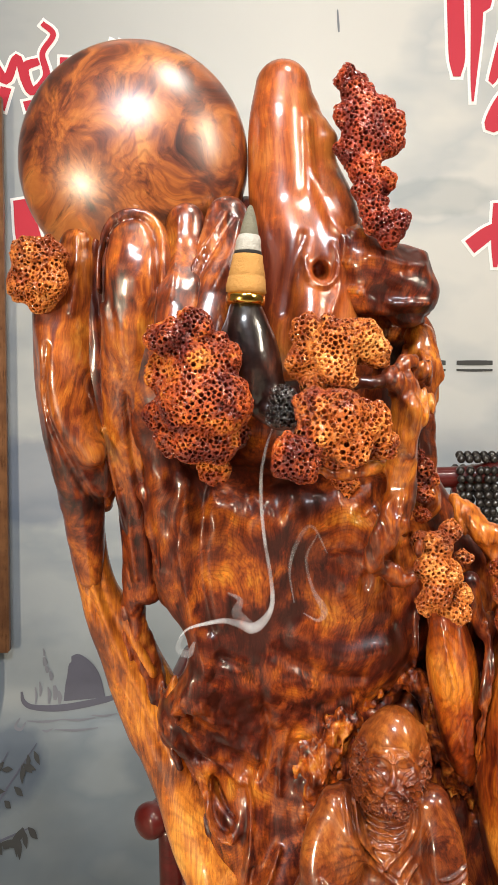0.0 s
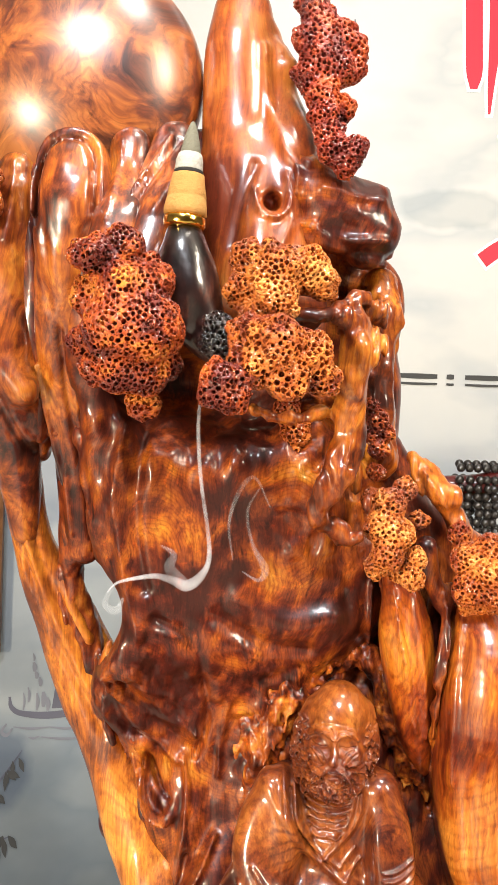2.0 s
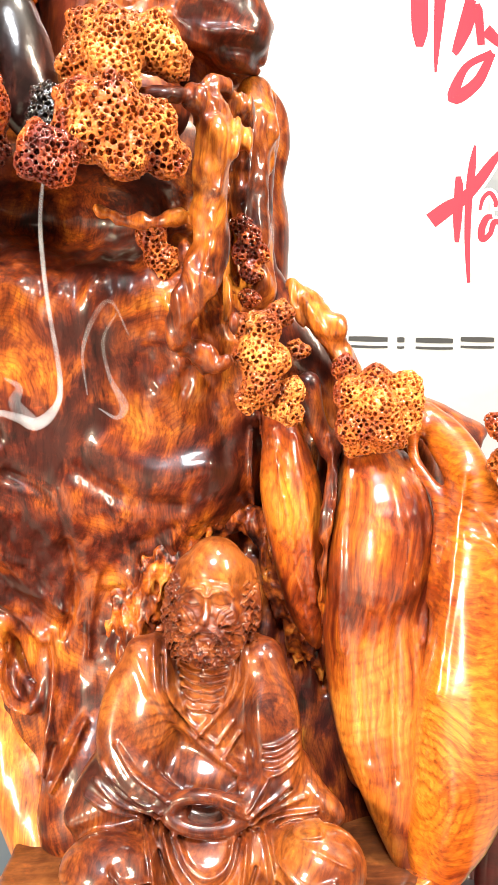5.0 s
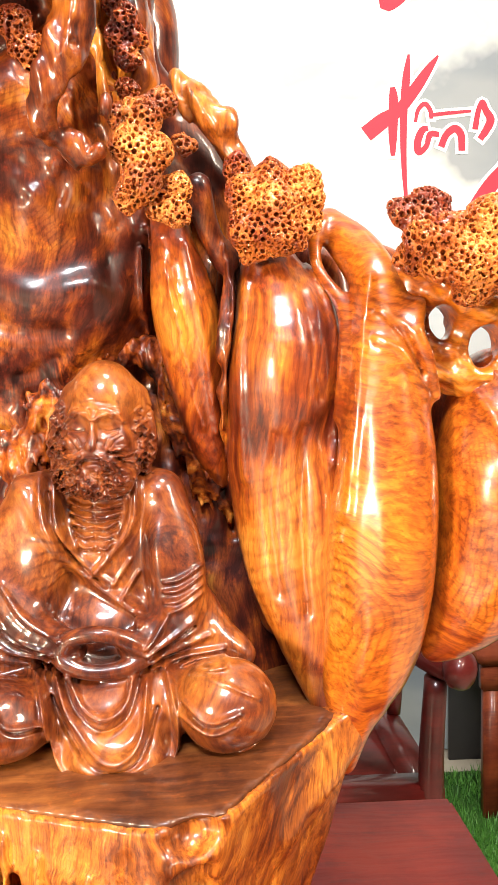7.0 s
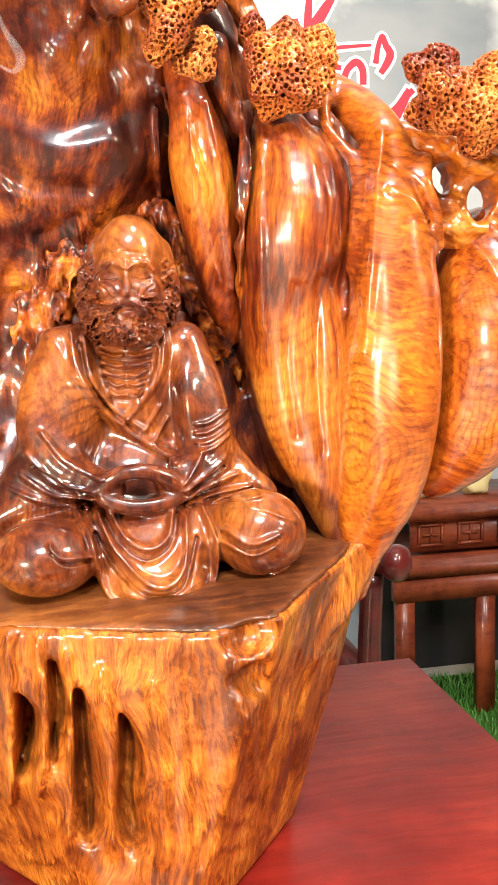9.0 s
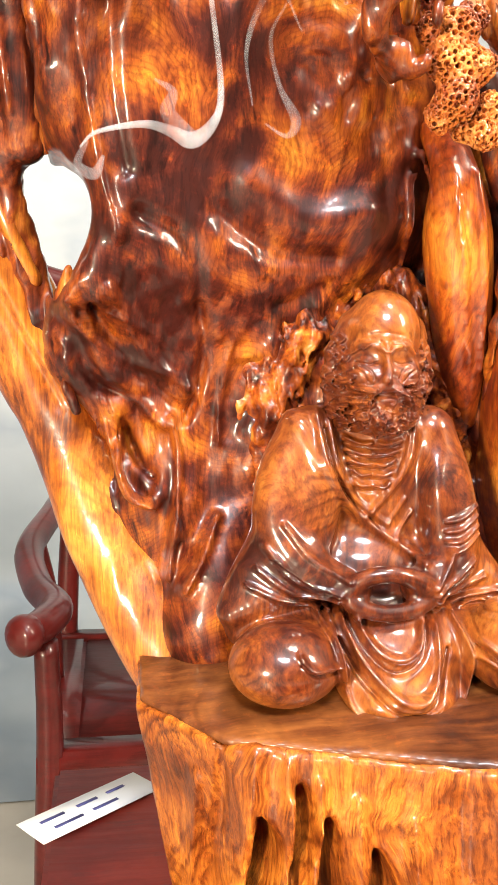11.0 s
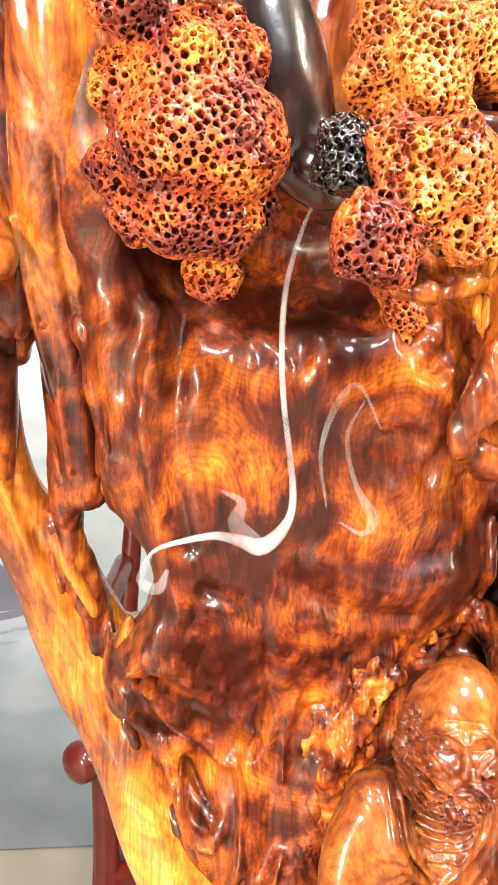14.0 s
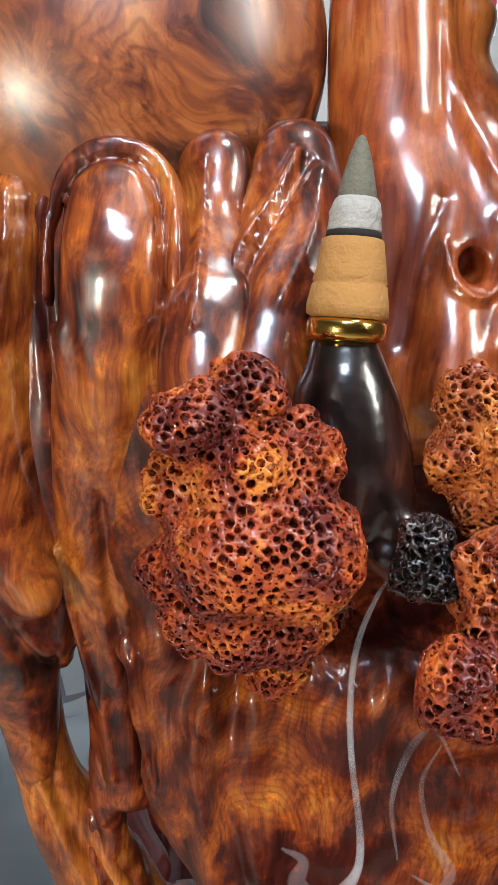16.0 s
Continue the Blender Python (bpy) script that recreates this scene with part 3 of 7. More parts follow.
def solid(name, grid, material, parent=None, label="", origin=(0, 0, 0)):
    grids = grid if isinstance(grid, tuple) else (grid,)
    me = grids[0].skin(name)
    for more in grids[1:]:
        extra = more.skin(name)
        both = bmesh.new()
        both.from_mesh(me)
        both.from_mesh(extra)
        both.to_mesh(me)
        both.free()
        bpy.data.meshes.remove(extra)
    me.transform(Matrix.Translation(-Vector(origin)))
    me.materials.append(material)
    ob = new(name, me)
    ob.location = origin
    ob.parent = parent
    return tagged(ob, label)


def thing(name, label, category, at=(0, 0, 0), group="", kind=""):
    ob = new(name)
    ob.location = at
    return tagged(ob, label, category, group, kind)


def part(name, bm, material, parent, label="", smooth=True):
    me = bpy.data.meshes.new(name)
    bmesh.ops.recalc_face_normals(bm, faces=bm.faces)
    bm.to_mesh(me)
    bm.free()
    for f in me.polygons:
        f.use_smooth = smooth
    me.materials.append(material)
    ob = new(name, me)
    ob.parent = parent
    return tagged(ob, label)


def box(size, at=(0, 0, 0), bevel=0.003, turn=(0, 0, 0), bm=None):
    one = bmesh.new()
    bmesh.ops.create_cube(one, size=1)
    bmesh.ops.scale(one, vec=size, verts=one.verts)
    if bevel:
        bmesh.ops.bevel(one, geom=one.edges[:], offset=bevel, segments=2, affect="EDGES")
    bmesh.ops.transform(one, matrix=pose(*at, *turn), verts=one.verts)
    if bm is None:
        return one
    me = bpy.data.meshes.new("tmp")
    one.to_mesh(me)
    one.free()
    bm.from_mesh(me)
    bpy.data.meshes.remove(me)
    return bm


def rod(points, sides=14, fine=6, ends=True):
    """A smooth round rod through points (x, y, z, radius)."""
    p = spline(points, fine)
    bm = bmesh.new()
    rows, side = [], None
    for i, q in enumerate(p):
        t = Vector((p[min(i + 1, len(p) - 1)] - p[max(i - 1, 0)])[:3]).normalized()
        if side is None:
            side = t.orthogonal().normalized()
        side = (side - t * side.dot(t)).normalized()
        up = t.cross(side)
        rows.append([bm.verts.new(Vector(q[:3]) + (side * math.cos(a) + up * math.sin(a)) * float(q[3])) for a in np.arange(sides) * 2 * math.pi / sides])
    for a, b in zip(rows, rows[1:]):
        for i in range(sides):
            bm.faces.new((a[i], a[(i + 1) % sides], b[(i + 1) % sides], b[i]))
    if ends:
        bm.faces.new(rows[0][::-1])
        bm.faces.new(rows[-1])
    return bm


def lathe(profile, sides=32, at=(0, 0, 0)):
    """A body turned round z from (radius, height) pairs."""
    bm = bmesh.new()
    rows = [[bm.verts.new((at[0] + r * math.cos(a), at[1] + r * math.sin(a), at[2] + z)) for a in np.arange(sides) * 2 * math.pi / sides] for r, z in profile]
    for a, b in zip(rows, rows[1:]):
        for i in range(sides):
            bm.faces.new((a[i], a[(i + 1) % sides], b[(i + 1) % sides], b[i]))
    bm.faces.new(rows[0][::-1])
    bm.faces.new(rows[-1])
    return bm


def burl(label, lumps, seed, material, small=0.006, wide=0.00118, h=0.00056):
    """A spongy growth: lumps (x, y, z, radius) with smaller ones on them, riddled with pores."""
    a = np.array(lumps)
    rnd = np.random.RandomState(seed)
    b = Carving((a[:, :3] - a[:, 3:]).min(0) - small * 1.5, (a[:, :3] + a[:, 3:]).max(0) + small * 1.5, h)
    for x, y, z, r in lumps:
        b.blob((x, y, z), (r, r, r), k=0.004)
    for x, y, z, r in lumps:
        for i in range(22):
            v = rnd.normal(size=3)
            v[1] = -abs(v[1])
            v = v / np.linalg.norm(v) * r * rnd.uniform(0.72, 0.98)
            q = small * rnd.uniform(0.4, 1.0)
            b.blob((x + v[0], y + v[1], z + v[2]), (q, q, q), k=0.0015)
    b.holes(wide * 2.15, wide, seed, 2.6)
    b.holes(wide * 1.15, wide * 0.42, seed + 70, 1.2)
    return solid("porous_burl", b, material, carving, label, tuple(a[0, :3]))



# ---- the room ----
def slab(name, size, at, material, label, category):
    ob = part(name, box(size, (0, 0, 0), 0), material, None, label, False)
    ob.location = at
    return tagged(ob, "", category, "", "structure")


slab("floor", (7, 6.4, 0.1), (0.3, -0.2, -0.05), floor_stuff, "pale beige shop floor", "floor")
# Ceiling and brown walls are unseen, added to close the room and dim reflections.
slab("ceiling", (7, 6.4, 0.1), (0.3, -0.2, 3.05), unseen_ceiling_paint, "unseen plain grey ceiling", "ceiling")
slab("wall_north", (7, 0.1, 3), (0.3, 2.57, 1.5), wall_paint, "white wall behind the banner", "wall")
slab("wall_south", (7, 0.1, 3), (0.3, -3.35, 1.5), unseen_wall_paint, "unseen plain brown wall closing the room", "wall")
slab("wall_west", (0.1, 5.82, 3), (-3.15, -0.39, 1.5), unseen_wall_paint, "unseen plain brown wall closing the room", "wall")
slab("wall_east", (0.1, 5.82, 3), (3.75, -0.39, 1.5), unseen_wall_paint, "unseen plain brown wall closing the room", "wall")

# table
TOP = 0.659
table = thing("side_table", "red-brown lacquered wooden table under the carving", "table", (0.14, 0.55, 0))
part("tabletop", box((0.44, 0.606, 0.032), (0, 0, TOP - 0.016), 0.004), table_wood, table)
part("apron", box((0.40, 0.02, 0.07), (0, 0.27, TOP - 0.067), 0.002), table_wood, table)
part("apron", box((0.40, 0.02, 0.07), (0, -0.27, TOP - 0.067), 0.002), table_wood, table)
for x in (-0.19, 0.19):
    for y in (-0.27, 0.27):
        part("leg", box((0.045, 0.045, TOP - 0.032), (x, y, (TOP - 0.032) / 2), 0.004), table_wood, table)

# printed banner, its lower end sweeping forward over the floor
bm = bmesh.new()


def sheet_y(x, z):
    s = 1 - min(max((x + 0.2) / 0.8, 0), 1)
    u = max(0, 1 - z / 0.45)
    return 2.445 - 0.44 * s * s * (3 - 2 * s) * u * u + 0.004 * math.sin(3 * x)


rows = [[(x, sheet_y(x, z), z) for z in np.linspace(0.004, 2.75, 90)] for x in np.linspace(-2.4, 2.9, 70)]
front = [[bm.verts.new(p) for p in r] for r in rows]
back = [[bm.verts.new((p[0], p[1] + 0.004, p[2])) for p in r] for r in rows]
for side in (front, back):
    for a, b2 in zip(side, side[1:]):
        for i in range(len(a) - 1):
            bm.faces.new((a[i], b2[i], b2[i + 1], a[i + 1]))
banner = thing("backdrop_banner", "pale printed banner with red brush strokes and grey landscape", "banner")
part("sheet", bm, banner_print, banner)


def stroke(points, material, name, lift=0.0, parent=banner, wider=0.0):
    """A flat brush stroke on the banner through points (x, z, width)."""
    p = spline([(x, 0, z, w) for x, z, w in points], 6)
    bm = bmesh.new()
    last = None
    for i, q in enumerate(p):
        d = p[min(i + 1, len(p) - 1)] - p[max(i - 1, 0)]
        d = Vector((d[0], 0, d[2])).normalized()
        n = Vector((-d.z, 0, d.x)) * float(q[3] / 2 + wider)
        e = d * wider * (-1 if i == 0 else 1 if i == len(p) - 1 else 0)
        c = Vector((q[0], 0, q[2])) + e
        pair = []
        for v in (c + n, c - n):
            v.y = sheet_y(v.x, max(v.z, 0.006)) - 0.0016 - lift - 0.00001 * i
            pair.append(bm.verts.new(v))
        if last:
            bm.faces.new((last[0], pair[0], pair[1], last[1]))
        last = pair
    return part(name, bm, material, parent)


RED = (
    # upright slabs and loops, upper right
    ((0.556, 2.40, 0.046), (0.562, 2.25, 0.046), (0.566, 2.16, 0.044), (0.566, 2.112, 0.020)),
    ((0.618, 2.42, 0.040), (0.618, 2.25, 0.032), (0.612, 2.12, 0.018), (0.610, 2.045, 0.006)),
    ((0.65, 2.40, 0.035), (0.64, 2.30, 0.03), (0.62, 2.33, 0.02)),
    ((0.70, 2.24, 0.03), (0.66, 2.10, 0.016), (0.69, 2.15, 0.02), (0.715, 2.22, 0.026), (0.73, 2.12, 0.02)),
    ((0.76, 2.10, 0.02), (0.72, 2.02, 0.03), (0.66, 1.98, 0.035), (0.69, 2.06, 0.02), (0.76, 2.10, 0.02)),
    ((0.74, 2.16, 0.035), (0.80, 2.12, 0.02), (0.84, 2.20, 0.03)),
    # crossed slabs and loops below
    ((0.607, 1.652, 0.042), (0.65, 1.685, 0.040), (0.695, 1.715, 0.030), (0.735, 1.765, 0.030), (0.77, 1.815, 0.022), (0.797, 1.852, 0.006)),
    ((0.677, 1.772, 0.014), (0.680, 1.74, 0.024), (0.678, 1.66, 0.024), (0.678, 1.597, 0.012)),
    ((0.720, 1.855, 0.006), (0.714, 1.80, 0.020), (0.707, 1.716, 0.020), (0.706, 1.60, 0.016), (0.712, 1.49, 0.010)),
    ((0.771, 1.668, 0.012), (0.755, 1.662, 0.018), (0.743, 1.632, 0.020), (0.746, 1.607, 0.018), (0.766, 1.622, 0.014), (0.776, 1.652, 0.016), (0.80, 1.652, 0.014)),
    ((0.737, 1.683, 0.008), (0.745, 1.715, 0.011), (0.763, 1.730, 0.012), (0.778, 1.710, 0.012), (0.779, 1.692, 0.010)),
    ((0.773, 1.699, 0.006), (0.80, 1.704, 0.010), (0.884, 1.712, 0.007)),
    ((0.805, 1.62, 0.018), (0.818, 1.650, 0.018), (0.841, 1.667, 0.020), (0.858, 1.650, 0.020), (0.860, 1.61, 0.018)),
    ((0.895, 1.665, 0.016), (0.903, 1.71, 0.014), (0.914, 1.735, 0.014), (0.924, 1.712, 0.018), (0.936, 1.690, 0.022), (0.925, 1.664, 0.020), (0.908, 1.64, 0.016)),
    ((0.99, 1.60, 0.02), (0.94, 1.52, 0.034), (0.89, 1.46, 0.03), (0.93, 1.53, 0.018), (1.0, 1.60, 0.016)),
    # upper left
    ((-0.70, 2.16, 0.02), (-0.66, 2.10, 0.026), (-0.63, 2.16, 0.02), (-0.61, 2.10, 0.02)),
    ((-0.57, 2.15, 0.02), (-0.61, 2.13, 0.026), (-0.59, 2.07, 0.024), (-0.55, 2.11, 0.02), (-0.56, 2.17, 0.016), (-0.53, 2.22, 0.016), (-0.56, 2.25, 0.014)),
    ((-0.60, 2.045, 0.03), (-0.595, 2.02, 0.026)),
    ((-0.50, 2.16, 0.026), (-0.50, 2.10, 0.022), (-0.47, 2.15, 0.018), (-0.45, 2.11, 0.026), (-0.42, 2.16, 0.014)),
    ((-0.36, 2.20, 0.03), (-0.39, 2.13, 0.022), (-0.41, 2.07, 0.02), (-0.37, 2.12, 0.012), (-0.34, 2.20, 0.02)),
    ((-0.66, 2.08, 0.03), (-0.675, 2.02, 0.022)),
    ((-0.62, 1.78, 0.05), (-0.60, 1.66, 0.07), (-0.56, 1.60, 0.05)),
)
for i, points in enumerate(RED):
    stroke(points, white_ink, "pale_halo", 0.00002 * i, banner, 0.008)
for i, points in enumerate(RED):
    stroke(points, red_ink, "red_brush_stroke", 0.0022 + 0.00002 * i)
# writing that is not spelled out: plain dark bars
for x0, x1, z in ((0.395, 0.50, 1.335), (0.525, 0.545, 1.335), (0.575, 0.675, 1.335), (0.695, 0.785, 1.34), (0.80, 0.815, 1.34), (0.84, 0.95, 1.342)):
    stroke(((x0, z, 0.012), ((x0 + x1) / 2, z, 0.014), (x1, z, 0.012)), black_ink, "dark_bar", 0.001)
    stroke(((x0, z - 0.02, 0.006), ((x0 + x1) / 2, z - 0.021, 0.007), (x1, z - 0.02, 0.006)), black_ink, "dark_bar", 0.001)
stroke(((0.24, 2.29, 0.004), (0.243, 2.25, 0.006), (0.244, 2.23, 0.004)), grey_ink, "grey_mark", 0.001)
# ink boat and bamboo
stroke(((-0.640, 0.412, 0.006), (-0.632, 0.385, 0.012), (-0.60, 0.371, 0.014), (-0.517, 0.371, 0.018), (-0.40, 0.392, 0.016), (-0.34, 0.412, 0.006)), boat_ink, "ink_boat", 0.001)
stroke(((-0.498, 0.513, 0.004), (-0.485, 0.500, 0.050), (-0.468, 0.455, 0.094), (-0.462, 0.392, 0.118)), boat_ink, "ink_sail", 0.0012)
for i, (x, z, w, l) in enumerate(((-0.579, 0.535, 0.006, 0.022), (-0.577, 0.510, 0.014, 0.026), (-0.571, 0.485, 0.012, 0.020), (-0.560, 0.470, 0.012, 0.026), (-0.590, 0.440, 0.008, 0.040), (-0.548, 0.430, 0.016, 0.040), (-0.602, 0.425, 0.006, 0.045), (-0.565, 0.425, 0.010, 0.044), (-0.535, 0.415, 0.012, 0.034))):
    stroke(((x, z, w * 0.4), (x + 0.004, z - l / 2, w), (x + 0.003, z - l, w * 0.5)), wash_ink, "ink_rigging", 0.0014 + 0.00002 * i)
for i, (x, z, l) in enumerate(((-0.62, 0.338, 0.10), (-0.52, 0.342, 0.09), (-0.575, 0.316, 0.03), (-0.44, 0.352, 0.07), (-0.54, 0.318, 0.12))):
    stroke(((x, z, 0.002), (x + l / 2, z - 0.002, 0.006), (x + l, z + 0.004, 0.002)), wash_ink, "ink_ripple", 0.0018 + 0.00002 * i)
stroke(((-0.640, 0.345, 0.004), (-0.650, 0.325, 0.008), (-0.634, 0.318, 0.008), (-0.622, 0.335, 0.004)), wash_ink, "ink_ripple", 0.002)
rnd = random.Random(4)
for k, (x0, z0, x1, z1) in enumerate(((-0.72, 0.06, -0.585, 0.288), (-0.73, 0.10, -0.66, 0.27), (-0.72, 0.08, -0.57, 0.13))):
    stroke(((x0, z0, 0.006), ((x0 + x1) / 2 - 0.008, (z0 + z1) / 2, 0.005), (x1, z1, 0.002)), boat_ink, "ink_stem", 0.005 + 0.0001 * k)
    for i in range(15):
        u = rnd.uniform(0.15, 1)
        x, z = x0 + (x1 - x0) * u + rnd.uniform(-0.008, 0.008), z0 + (z1 - z0) * u + rnd.uniform(-0.008, 0.008)
        a, l = rnd.choice((rnd.uniform(-1.5, -0.9), rnd.uniform(-0.8, 0.1), rnd.uniform(-2.3, -1.7))), rnd.uniform(0.018, 0.040)
        stroke(((x, z, 0.002), (x + l * 0.5 * math.cos(a), z + l * 0.5 * math.sin(a), 0.012), (x + l * math.cos(a), z + l * math.sin(a), 0.001)), black_ink, "ink_leaf", 0.006 + 0.0004 * k + 0.00002 * i)

board = thing("upright_board", "narrow brown wooden board standing before the banner", "board")
part("plank", box((0.10, 0.03, 1.50), (-0.708, 2.39, 1.29), 0.004), board_wood, board)
part("foot", box((0.05, 0.03, 0.54), (-0.73, 2.39, 0.27), 0.004), board_wood, board)

# armchair
CX = 0.169
chair = thing("armchair", "dark red lacquered wooden armchair with curved arms behind the table", "chair", (CX, 1.45, 0))
sz = 0.48


def chair_part(name, bm, label=""):
    return part(name, bm, red_wood, chair, label)


chair_part("seat_panel", box((0.50, 0.39, 0.016), (0, 0.03, sz - 0.012), 0.003))
for y in (-0.185, 0.245):
    chair_part("seat_rail", box((0.60, 0.05, 0.045), (0, y, sz - 0.022), 0.005))
for s in (-1, 1):
    chair_part("seat_rail", box((0.05, 0.38, 0.045), (s * 0.275, 0.03, sz - 0.022), 0.005))
    chair_part("front_leg", rod([(s * 0.292, -0.19, 0.0, 0.019), (s * 0.288, -0.19, 0.3, 0.019), (s * 0.283, -0.20, 0.50, 0.017), (s * 0.285, -0.215, 0.63, 0.015)]))
    chair_part("back_leg", rod([(s * 0.285, 0.27, 0.0, 0.019), (s * 0.285, 0.265, 0.5, 0.019), (s * 0.26, 0.29, 0.9, 0.016), (s * 0.245, 0.285, 1.08, 0.016)]))
    arm = chair_part("arm", rod([(s * 0.283, 0.27, 0.735, 0.017), (s * 0.30, 0.15, 0.715, 0.019), (s * 0.325, 0.03, 0.685, 0.021), (s * 0.305, -0.08, 0.66, 0.021), (s * 0.275, -0.16, 0.655, 0.021), (s * 0.287, -0.215, 0.652, 0.021), (s * 0.305, -0.245, 0.65, 0.020)]))
    part("arm_knob", rod([(s * 0.292, -0.235, 0.651, 0.012), (s * 0.299, -0.242, 0.651, 0.0225), (s * 0.307, -0.250, 0.650, 0.0255), (s * 0.315, -0.258, 0.650, 0.0215), (s * 0.320, -0.263, 0.650, 0.008)], 18), red_wood, arm)
    chair_part("side_spindle", rod([(s * 0.29, 0.05, 0.48, 0.011), (s * 0.30, 0.06, 0.60, 0.014), (s * 0.315, 0.06, 0.69, 0.011)]))
chair_part("crest_rail", rod([(-0.352, 0.27, 1.105, 0.012), (-0.34, 0.27, 1.103, 0.022), (-0.26, 0.28, 1.085, 0.021), (-0.12, 0.29, 1.082, 0.022), (0, 0.29, 1.10, 0.027), (0.12, 0.29, 1.082, 0.022), (0.26, 0.28, 1.085, 0.021), (0.34, 0.27, 1.103, 0.022), (0.352, 0.27, 1.105, 0.012)]))
chair_part("back_splat", box((0.14, 0.014, 0.60), (0.02, 0.285, 0.78), 0.004))
chair_part("stretcher", box((0.55, 0.025, 0.03), (0, -0.19, 0.12), 0.004))

# prayer beads over the crest rail
beads = thing("bead_string", "string of black wooden beads hung over the chair back", "beads", (0, 0, 0))
one = bmesh.new()
bmesh.ops.create_uvsphere(one, u_segments=12, v_segments=8, radius=0.0085)
first = part("bead", one, black_bead, beads)
rnd = random.Random(2)
spots = []
for k in range(6):
    x = CX + 0.245 + 0.016 * k
    for side in (-1, 1):
        for i in range(6 + rnd.randrange(4)):
            spots.append((x + rnd.uniform(-0.004, 0.004), 1.735 + side * 0.031, 1.098 - 0.016 * i))
    spots.append((x, 1.728, 1.127))
    spots.append((x, 1.712, 1.12))
first.location = spots[0]
for q in spots[1:]:
    ob = first.copy()
    scene.collection.objects.link(ob)
    ob.location = q

# carved cabinet
cab = thing("low_cabinet", "red-brown wooden altar cabinet with fretwork rail and dark open base", "cabinet", (1.32, 2.24, 0))


def cab_part(name, bm, material=cabinet_wood):
    return part(name, bm, material, cab)


cab_part("top_board", box((1.0, 0.34, 0.03), (0, 0, 0.515), 0.004))
cab_part("fret_panel", box((0.94, 0.012, 0.085), (0, -0.13, 0.458), 0.002))
cab_part("shelf", box((1.08, 0.36, 0.035), (0, -0.02, 0.385), 0.006))
cab_part("shelf_rail", box((1.06, 0.03, 0.06), (0, -0.17, 0.335), 0.004))
# black sheet behind the legs paints the shaded inside
cab_part("shade_board", box((1.02, 0.012, 0.42), (0, 0.15, 0.21), 0.002), inside_shade)
for x in (-0.5, -0.29, -0.08, 0.13, 0.34, 0.5):
    cab_part("post", box((0.045, 0.03, 0.36), (x, -0.165, 0.18), 0.003))
for x in np.arange(-0.42, 0.44, 0.105):
    for dx, dz, w, h in ((0, 0.025, 0.07, 0.007), (0, -0.025, 0.07, 0.007), (-0.03, 0, 0.007, 0.05), (0.03, 0, 0.007, 0.05), (0, 0, 0.04, 0.006), (0, 0, 0.006, 0.04)):
        cab_part("fret_bar", box((w, 0.008, h), (x + dx, -0.139, 0.458 + dz), 0.001))
for x, w, h in ((-0.40, 0.07, 0.14), (-0.25, 0.09, 0.10), (-0.08, 0.08, 0.17)):
    rock = thing("display_stone", "rough cream stone piece standing on the cabinet", "stone", (1.32 + x, 2.22, 0.53))
    bm = bmesh.new()
    bmesh.ops.create_icosphere(bm, subdivisions=3, radius=1)
    for v in bm.verts:
        v.co *= 1 + 0.3 * noise.noise(v.co * 1.7 + Vector((x * 9, 0, 0)))
        v.co = Vector((v.co.x * w / 2, v.co.y * 0.04, (max(v.co.z, -0.8) + 0.8) * h / 2))
    part("block", bm, cream_stone, rock)

# artificial turf on the floor
bm = bmesh.new()
rnd = random.Random(7)
for i in range(26000):
    x, y = rnd.uniform(-0.05, 1.5), rnd.uniform(1.45, 2.3)
    if x < 0.6 and y < 1.75:
        continue
    a, h, w = rnd.uniform(0, 6.28), rnd.uniform(0.014, 0.032), 0.0022
    dx, dy = rnd.uniform(-0.012, 0.012), rnd.uniform(-0.012, 0.012)
    c, s = w * math.cos(a), w * math.sin(a)
    bm.faces.new((bm.verts.new((x - c, y - s, 0.001)), bm.verts.new((x + c, y + s, 0.001)), bm.verts.new((x + dx, y + dy, h))))
turf = part("artificial_turf", bm, grass_green, None, "bright green artificial turf on the floor", False)
tagged(turf, "", "turf", "", "stuff")
mat_base = part("turf_mat", box((1.56, 0.86, 0.004), (0.725, 1.875, 0.003), 0), grass_green, None, "flat green turf backing lying on the floor")
tagged(mat_base, "", "mat")


# ---- the carving ----
carving = thing("wood_carving", "polished red-brown burl wood carving with upright fingers on table", "sculpture")
g = Carving((-0.175, 0.495, 0.80), (0.40, 0.76, 1.475), 0.002)
# back of the bowl
g.blob((0.012, 0.668, 1.234), (0.1007, 0.0728, 0.0899), k=0.02)
g.blob((0.054, 0.7, 1.107), (0.1133, 0.0906, 0.1178), k=0.02)
g.blob((0.076, 0.725, 0.935), (0.1377, 0.0902, 0.133), k=0.02)
g.blob((0.226, 0.7, 0.968), (0.0913, 0.0657, 0.1461), k=0.02)
g.blob((0.276, 0.69, 1.011), (0.0574, 0.0502, 0.079), k=0.02)
g.blob((0.126, 0.73, 0.846), (0.1223, 0.0979, 0.1223), k=0.02)
g.blob((0, 0.625, 1.334), (0.0358, 0.0238, 0.0477), k=0.015)
g.blob((0.058, 0.65, 1.301), (0.0539, 0.0373, 0.0539), k=0.015)
g.blob((-0.071, 0.658, 1.137), (0.0298, 0.0191, 0.0425), k=0.015)
g.blob((-0.106, 0.632, 1.235), (0.0284, 0.0203, 0.077), k=0.012)
g.blob((-0.071, 0.618, 1.314), (0.059, 0.0197, 0.0512), k=0.012)
g.blob((0.225, 0.672, 0.907), (0.0455, 0.021, 0.091), k=0.015)
